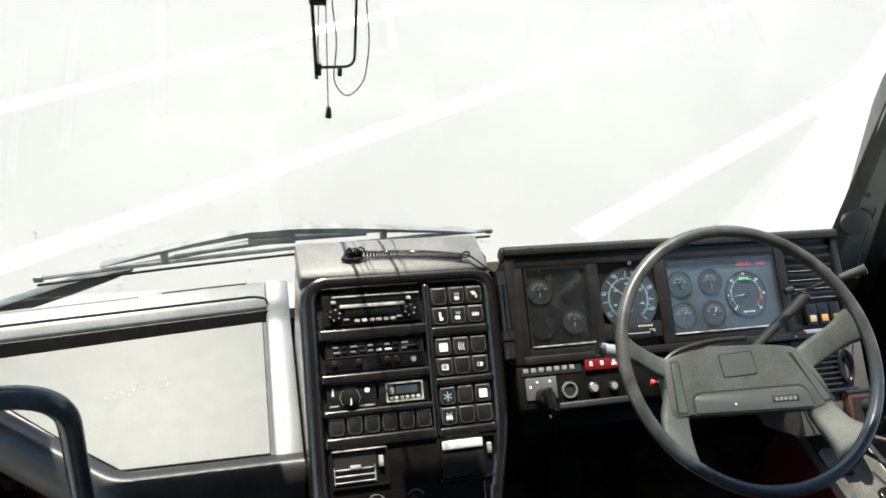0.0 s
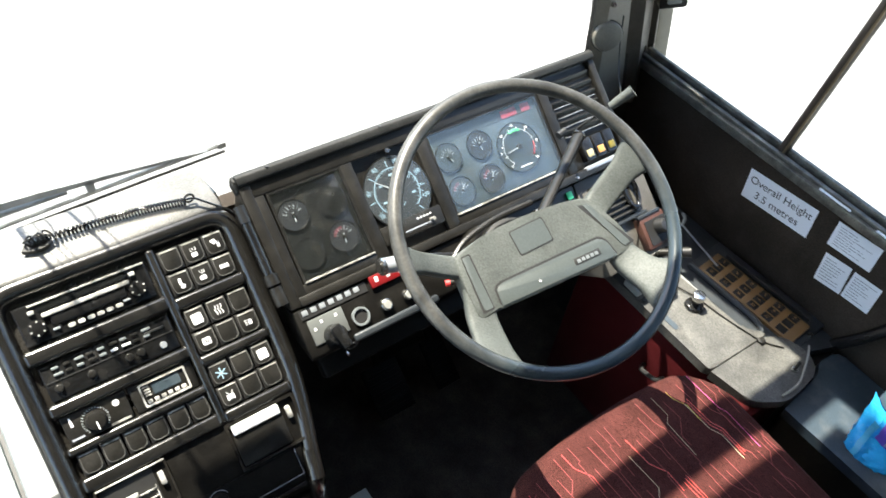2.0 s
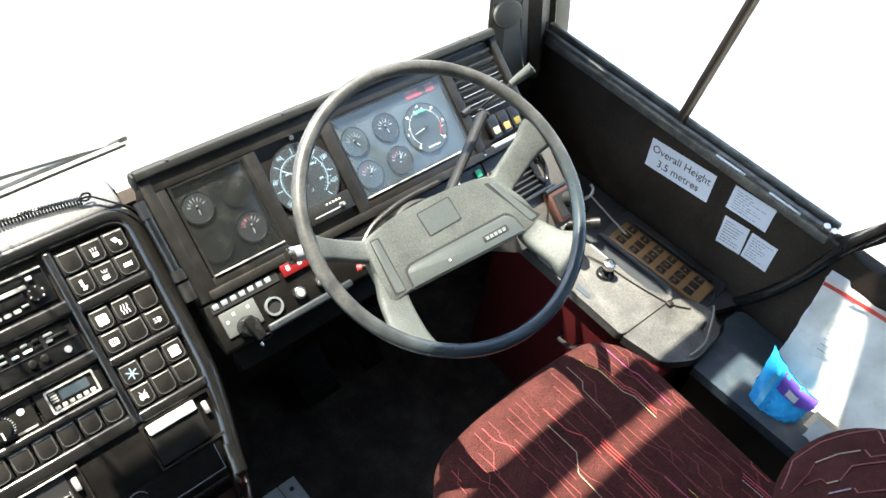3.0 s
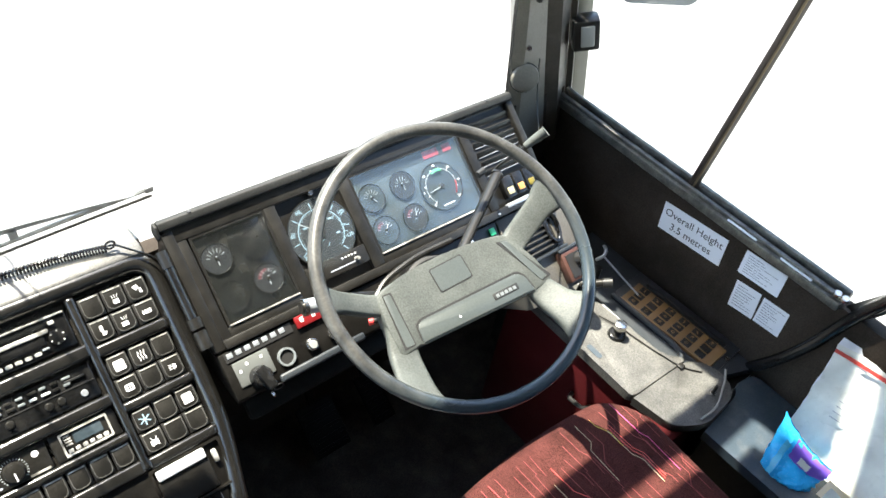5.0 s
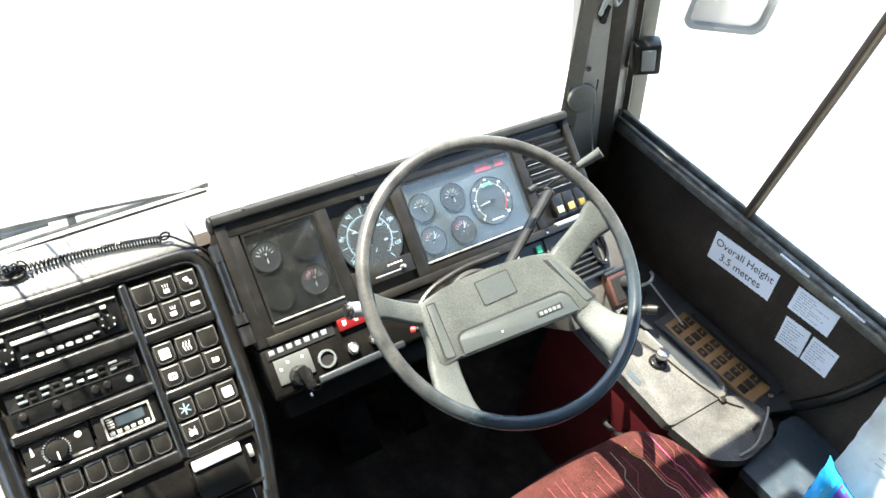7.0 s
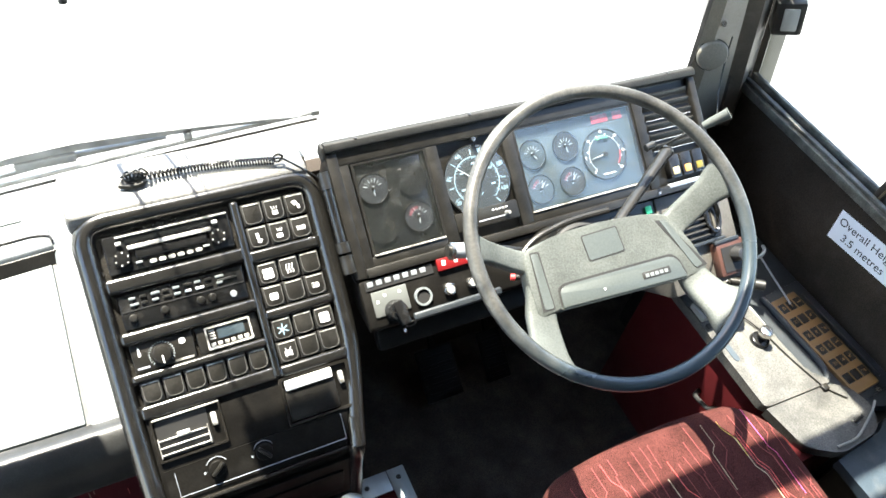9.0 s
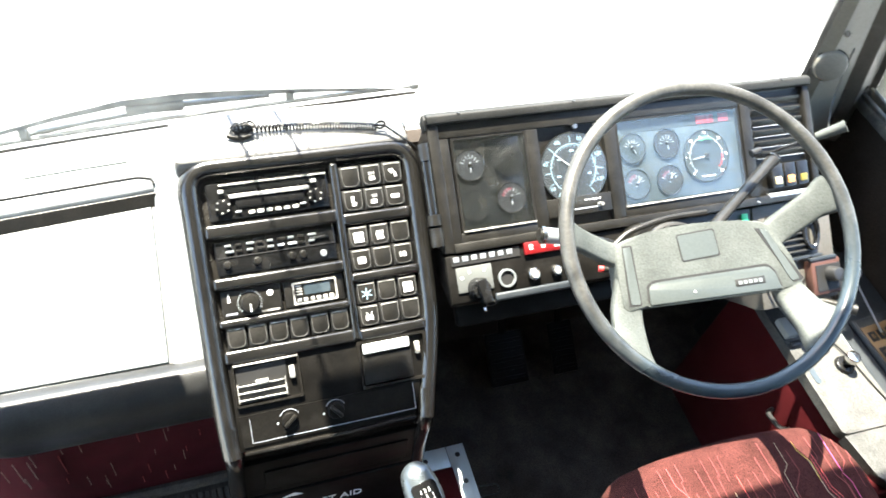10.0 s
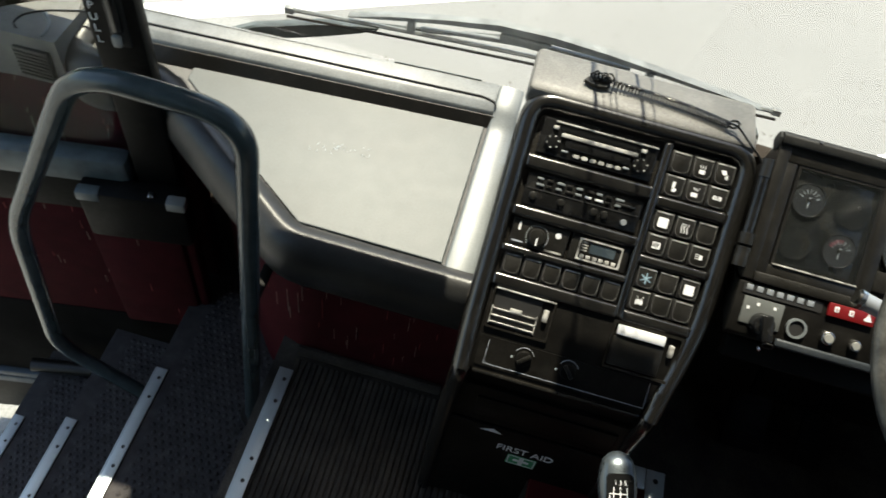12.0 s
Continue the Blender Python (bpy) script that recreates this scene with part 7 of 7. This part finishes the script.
# ---- grab rail by the entrance ----
gr = thing("grab_rail", (-0.6, -0.03, -0.24), "bent blue-black grab rail beside the entrance steps", "grab rail")
RP = [(-0.433, -0.03, -0.24), (-0.360, -0.03, 0.775), (-0.590, -0.03, 0.778), (-0.815, -0.03, 0.35), (-0.892, -0.03, -0.155), (-0.70, -0.03, -0.32)]
part("rail", tube(bmesh.new(), bend(RP, 0.075, 10), 0.0165, 16), RAIL, gr)
part("foot_flange", cyl(bmesh.new(), 0.030, 0.028, 0.008, Matrix.Translation((-0.433, -0.03, -0.24)), 20), BLACK, gr)
part("bracket", box(bmesh.new(), (-0.405, -0.03, 0.285), (-0.385, 0.06, 0.292), None, 0.002), MATT, gr, "small bracket to the dash")

# ---- open door leaf ----
DR = Matrix.Translation((-0.655, 0.245, 0)) @ pose(0, 0, 0, 0, 0, 10)
door = thing("door_leaf", (-0.9, 0.22, -0.55), "open black entrance door leaf with red moquette lower panel", "door")


def dbox(lo, hi, bevel=0.004):
    return box(bmesh.new(), lo, hi, DR, bevel)


part("stile", dbox((-0.104, 0.0, -0.55), (-0.014, 0.04, 1.9), 0.010), MATT, door, "black edge post")
part("pull_recess", dbox((-0.067, -0.004, 0.560), (-0.036, 0.004, 0.76), 0.004), DARK, door)
part("pull_handle", dbox((-0.060, -0.012, 0.595), (-0.042, 0.0, 0.72), 0.005), BLACK_GLOSS, door, "black pull handle")
part("handle_tip", dbox((-0.064, -0.014, 0.566), (-0.048, -0.004, 0.590), 0.004), LGREY, door, "pale worn tip of the pull handle")
FM = DR @ Matrix(((1, 0, 0, -0.082), (0, 0, -1, -0.001), (0, 1, 0, 0.0), (0, 0, 0, 1)))
for i, ch in enumerate("PULL"):
    words("letter", ch, 0.021, at(FM, -0.006, 0.640 - i * 0.0232, 0.0006), WHITE, door)
part("kick_panel", dbox((-0.88, 0.004, -0.88), (-0.10, 0.034, -0.415), 0.006), DOORBLACK, door, "black lower panel of the door")
for z0, z1 in ((-0.915, -0.885), (-0.965, -0.925)):
    part("bottom_rail", dbox((-0.88, -0.012, z0), (-0.10, 0.04, z1), 0.008), SHELF, door, "blue-black ribbed rail along the foot of the door")
part("skirt", dbox((-0.88, 0.0, -1.21), (-0.10, 0.03, -0.968), 0.004), MATT, door, "black rubber skirt of the door")
part("sill_rail", dbox((-0.88, -0.012, 0.170), (-0.112, 0.04, 0.248), 0.016), DOORRAIL, door, "worn blue-grey window rail")
part("mid_rail", dbox((-0.88, 0.0, 0.06), (-0.10, 0.035, 0.172), 0.006), MATT, door)
part("lower_panel", dbox((-0.88, 0.008, -0.42), (-0.10, 0.03, 0.105), 0.002), MOQUETTE, door, "dark red flecked moquette panel")
bx = part("lock_box", dbox((-0.212, -0.055, 0.045), (0.008, 0.0, 0.196), 0.010), MATT, door, "black lock box with bright corners")
part("worn_corner", dbox((-0.213, -0.0565, 0.172), (-0.165, -0.03, 0.1975), 0.004), DOORRAIL, bx)
part("bright_corner", dbox((-0.030, -0.0565, 0.172), (0.0095, -0.030, 0.1975), 0.004), LGREY, bx)
part("lock_screw", box(bmesh.new(), (-0.068, -0.045, 0.194), (-0.055, -0.03, 0.199), DR, 0.002), CHROME, bx)
part("box_panel", dbox((-0.222, -0.045, -0.36), (-0.02, 0.0, 0.055), 0.012), MOQUETTE, door, "padded red panel under the lock box")
part("panel_edge", dbox((-0.022, -0.036, -0.38), (0.004, 0.004, 0.048), 0.010), MOQUETTE, door, "wrapped edge of the padded panel")
pn = part("door_pane", box(bmesh.new(), (-0.88, 0.018, 0.23), (-0.10, 0.022, 1.85), DR), DOORPANE, door, "clear door window", smooth=0)
pn.visible_shadow = False
rnd = random.Random(8)
for i in range(22):
    x, z = rnd.uniform(-0.5, -0.03), rnd.uniform(-0.34, 0.07)
    yb = -0.0462 if -0.215 < x < -0.03 and z < 0.03 else 0.0072
    part("fleck", tube(bmesh.new(), [(x, yb, z), (x, yb, z + rnd.uniform(0.01, 0.035))], 0.0008, 4, False, DR), rnd.choice((FLECK, DULLRED)), door, smooth=0)
# dash end behind the door
de = thing("dash_end", (-0.95, 0.4, 0.0), "curved black nearside end of the dash with a small grille", "dashboard")
part("corner_moulding", prism(bmesh.new(), bend2([(-0.895, 0.293), (-0.895, 0.36), (-0.897, 0.432), (-0.935, 0.415), (-0.985, 0.385), (-1.035, 0.345), (-1.10, 0.275), (-1.0, 0.288), (-0.895, 0.293)], 0.012), 0.345, 0.458, None, 0.010, 3), DASHTOP, de)
part("trim_bead", tube(bmesh.new(), bend([(-0.84, 0.405, 0.4565), (-0.891, 0.392, 0.459), (-0.958, 0.366, 0.459), (-0.987, 0.340, 0.459), (-0.990, 0.315, 0.459), (-0.976, 0.304, 0.459)], 0.02), 0.0022, 6), DARK, de, "thin dark trim bead")
part("pale_ridge", tube(bmesh.new(), bend([(-0.952, 0.362, 0.4575), (-0.927, 0.338, 0.4575), (-0.924, 0.300, 0.4575)], 0.03), 0.0035, 8), LEDGE, de, "worn curved ridge")
part("grille", box(bmesh.new(), (-0.985, 0.283, 0.358), (-0.913, 0.293, 0.430), None, 0.002), DARK, de)
for i in range(7):
    part("grille_slat", box(bmesh.new(), (-0.983, 0.280, 0.363 + i * 0.0092), (-0.915, 0.285, 0.367 + i * 0.0092), None, 0.001), BLACK, de)
part("cloth_panel", box(bmesh.new(), (-1.16, 0.30, -0.30), (-0.66, 0.34, 0.375), None, 0.004), MOQUETTE, de, "dark red flecked panel below")
for i in range(14):
    x, z = rnd.uniform(-1.1, -0.75), rnd.uniform(0.12, 0.34)
    part("fleck", tube(bmesh.new(), [(x, 0.2985, z), (x + 0.004, 0.2985, z + rnd.uniform(0.015, 0.05))], 0.0009, 4), rnd.choice((FLECK, DULLRED)), de, smooth=0)
# lower door sill and outer step edge
wall("wall_nearside_front", (-1.21, 0.24, -1.0), (-1.17, 0.50, 0.40), WALLBLACK, "dark nearside corner lining")
bm = bmesh.new()
tube(bm, [(-1.15, 0.06, -0.60), (-0.95, 0.10, -0.60), (-0.80, 0.14, -0.60)], 0.02, 10)
solo("door_runner", bm, BLACK, "black runner tube at the foot of the door", "runner")

# ---- pillar fittings ----
mc = thing("round_cap", (1.126, 0.25, 0.764), "round grey-green blanking cap on the corner pillar", "cap")
part("disc", cyl(bmesh.new(), 0.031, 0.028, 0.012, along((1.118, 0.246, 0.764), (-0.45, -0.85, 0.2)), 32, 0.003), PILLAR, mc)
part("edge_ring", tube(bmesh.new(), [(0.0305 * math.cos(a), 0.0305 * math.sin(a), 0.003) for a in [6.28319 * i / 36 for i in range(36)]], 0.0016, 6, True, along((1.118, 0.246, 0.764), (-0.45, -0.85, 0.2))), BLACK, mc)
part("hook", tube(bmesh.new(), bend([(1.086, 0.238, 0.955), (1.088, 0.236, 0.985), (1.102, 0.234, 0.992), (1.118, 0.234, 0.968), (1.128, 0.236, 0.985), (1.124, 0.238, 1.06)], 0.012), 0.0045, 10), LGREY, pil, "pale bent coat hook")
part("hook_mount", tube(bmesh.new(), [(1.105, 0.243, 0.935), (1.100, 0.238, 0.968)], 0.007, 8), BLACK, pil)
part("pillar_screw", cyl(bmesh.new(), 0.006, 0.005, 0.005, along((1.112, 0.247, 0.832), (-0.45, -0.85, 0.2)), 14), CHROME, pil, "bright screw")
lt = thing("window_latch", (1.25, 0.235, 0.83), "black window latch with a pale recessed grip", "latch")
part("body", box(bmesh.new(), (-0.028, -0.022, -0.034), (0.028, 0.022, 0.034), Matrix.Translation((1.262, 0.236, 0.835)) @ pose(0, 0, 0, 0, -14, -38), 0.006), BLACK, lt)
part("grip", box(bmesh.new(), (-0.012, -0.026, -0.022), (0.016, -0.020, 0.024), Matrix.Translation((1.262, 0.236, 0.835)) @ pose(0, 0, 0, 0, -14, -38), 0.003), LGREY, lt, "pale grip")
pwr = thing("pillar_wire", (1.10, 0.22, 0.70), "thin wire running down the corner pillar", "wire")
part("wire", tube(bmesh.new(), bend([(1.148, 0.243, 0.80), (1.150, 0.235, 0.75), (1.13, 0.20, 0.70), (1.08, 0.14, 0.70), (0.99, 0.07, 0.78), (0.905, 0.035, 0.815)], 0.03), 0.0015, 6), BLACK, pwr)

# ---- roller blind cord frame ----
bf = thing("blind_frame", (0.05, 0.43, 1.0), "thin black wire blind frame with pull cord and tassel", "blind frame")
Y = 0.43
part("left_rod", tube(bmesh.new(), [(0.0, Y, 1.60), (0.009, Y, 1.131), (0.019, Y, 0.993)], 0.0032, 8), BLACK_GLOSS, bf)
part("hoop", tube(bmesh.new(), bend([(0.070, Y, 1.60), (0.083, Y, 1.016), (0.024, Y, 1.014)], 0.02), 0.0026, 8), BLACK_GLOSS, bf)
part("top_block", box(bmesh.new(), (0.004, Y - 0.008, 1.126), (0.032, Y + 0.008, 1.150), None, 0.002), BLACK, bf)
cordp = part("pull_cord", tube(bmesh.new(), [(0.026, Y, 1.60), (0.031, Y, 1.131), (0.040, Y, 0.936)], 0.0010, 6), STEEL, bf)
part("tassel", cyl(bmesh.new(), 0.0062, 0.0036, 0.020, Matrix.Translation((0.041, Y, 0.917)), 14), STEEL, cordp, "grey tassel weight")
part("loop_cable", tube(bmesh.new(), bend([(0.035, Y, 1.60), (0.040, Y, 1.131), (0.052, Y, 1.064), (0.047, Y, 0.985), (0.072, Y, 0.952), (0.102, Y, 0.985), (0.107, Y, 1.064), (0.096, Y, 1.133), (0.090, Y, 1.60)], 0.03), 0.0012, 6), STEEL, bf)
part("second_cord", tube(bmesh.new(), [(0.018, Y, 1.60), (0.020, Y, 1.05), (0.0215, Y, 1.02)], 0.0010, 6), STEEL, bf)
part("clip", box(bmesh.new(), (0.0195, Y - 0.004, 1.0), (0.0265, Y + 0.004, 1.022), None, 0.001), STEEL, bf)
part("clip", box(bmesh.new(), (0.054, Y - 0.004, 0.998), (0.062, Y + 0.004, 1.015), None, 0.002), BLACK, bf)
part("hanger", box(bmesh.new(), (-0.02, Y - 0.02, 1.59), (0.12, Y + 0.02, 1.64), None, 0.006), BLACK, bf)
part("hanger_arm", tube(bmesh.new(), [(0.05, Y, 1.62), (0.05, Y - 0.03, 2.0), (0.05, 0.37, 2.27)], 0.008, 8), BLACK, bf)

# ---- wipers and mirror outside ----
wp = thing("windscreen_wiper", (-0.1, 0.6, 0.4), "long black windscreen wiper parked across the glass", "wiper")
W0, W1 = Vector((-0.556, 0.6, 0.416)), Vector((0.462, 0.6, 0.489))
part("blade", tube(bmesh.new(), [W0.lerp(W1, i / 12) + Vector((0, 0, 0.010 * math.sin(math.pi * i / 12))) for i in range(13)], 0.0048, 6), WIPER, wp)
part("blade_rubber", tube(bmesh.new(), [W0.lerp(W1, i / 12) + Vector((0, -0.012, -0.009 + 0.010 * math.sin(math.pi * i / 12))) for i in range(13)], 0.0030, 6), BLACK, wp, "black rubber lip of the blade")
part("blade_tip", box(bmesh.new(), (-0.564, 0.594, 0.408), (-0.544, 0.606, 0.424), None, 0.002), WIPER, wp)
part("blade_tip", box(bmesh.new(), (0.452, 0.594, 0.482), (0.470, 0.606, 0.496), None, 0.002), WIPER, wp)
part("upper_bow", strip(bmesh.new(), [(-0.425, 0.446, 0.005), (-0.330, 0.474, 0.009), (-0.225, 0.500, 0.011), (-0.112, 0.523, 0.015), (0.0, 0.528, 0.017), (0.11, 0.523, 0.014), (0.225, 0.513, 0.010), (0.375, 0.498, 0.006), (0.43, 0.491, 0.004)], 0.592, 0.610), WIPER, wp, "long bowed upper bridge of the wiper")
part("arm", strip(bmesh.new(), [(-0.86, 0.215, 0.040), (-0.64, 0.345, 0.034), (-0.50, 0.393, 0.034), (-0.40, 0.420, 0.018), (-0.36, 0.430, 0.012)], 0.600, 0.622, 0.004), WIPER_ARM, wp, "heavy black tapering wiper arm")
part("arm_rod", tube(bmesh.new(), [(-0.38, 0.611, 0.424), (-0.21, 0.611, 0.458), (-0.05, 0.608, 0.496)], 0.0055, 8), WIPER_ARM, wp)
part("yoke", box(bmesh.new(), (-0.108, 0.590, 0.486), (-0.004, 0.612, 0.505), None, 0.003), WIPER, wp, "square joint of arm and bridge")
part("lower_bow", strip(bmesh.new(), [(-0.27, 0.462, 0.006), (-0.12, 0.484, 0.008), (0.0, 0.499, 0.009), (0.16, 0.499, 0.005)], 0.596, 0.606, 0.001), WIPER, wp)
for x in (-0.29, 0.20):
    part("bridge_pin", box(bmesh.new(), (x - 0.008, 0.592, 0.448 if x < 0 else 0.484), (x + 0.008, 0.608, 0.482 if x < 0 else 0.512), None, 0.002), WIPER, wp)
mr = thing("side_mirror", (1.5, 0.24, 0.85), "rounded exterior mirror in a grey housing beyond the side window", "mirror")
MM = Matrix(((0.86, 0, -0.5, 1.5), (-0.5, 0, -0.86, 0.24), (0, 1, 0, 1.045), (0, 0, 0, 1)))
bm = bmesh.new()
frame_plate(bm, round_rect(-0.10, -0.20, 0.09, 0.20, 0.03), round_rect(-0.088, -0.188, 0.078, 0.188, 0.024), -0.012, 0.012, MM)
part("rim", bm, LGREY, mr)
part("mirror_glass", prism(bmesh.new(), round_rect(-0.089, -0.189, 0.079, 0.189, 0.024), -0.004, 0.002, MM), CHROME, mr, "bright mirror glass")
part("arm", tube(bmesh.new(), [MM @ Vector((0, 0.2, -0.01)), MM @ Vector((-0.05, 0.5, -0.05)), (1.33, 0.42, 1.75)], 0.014, 8), BLACK, mr)
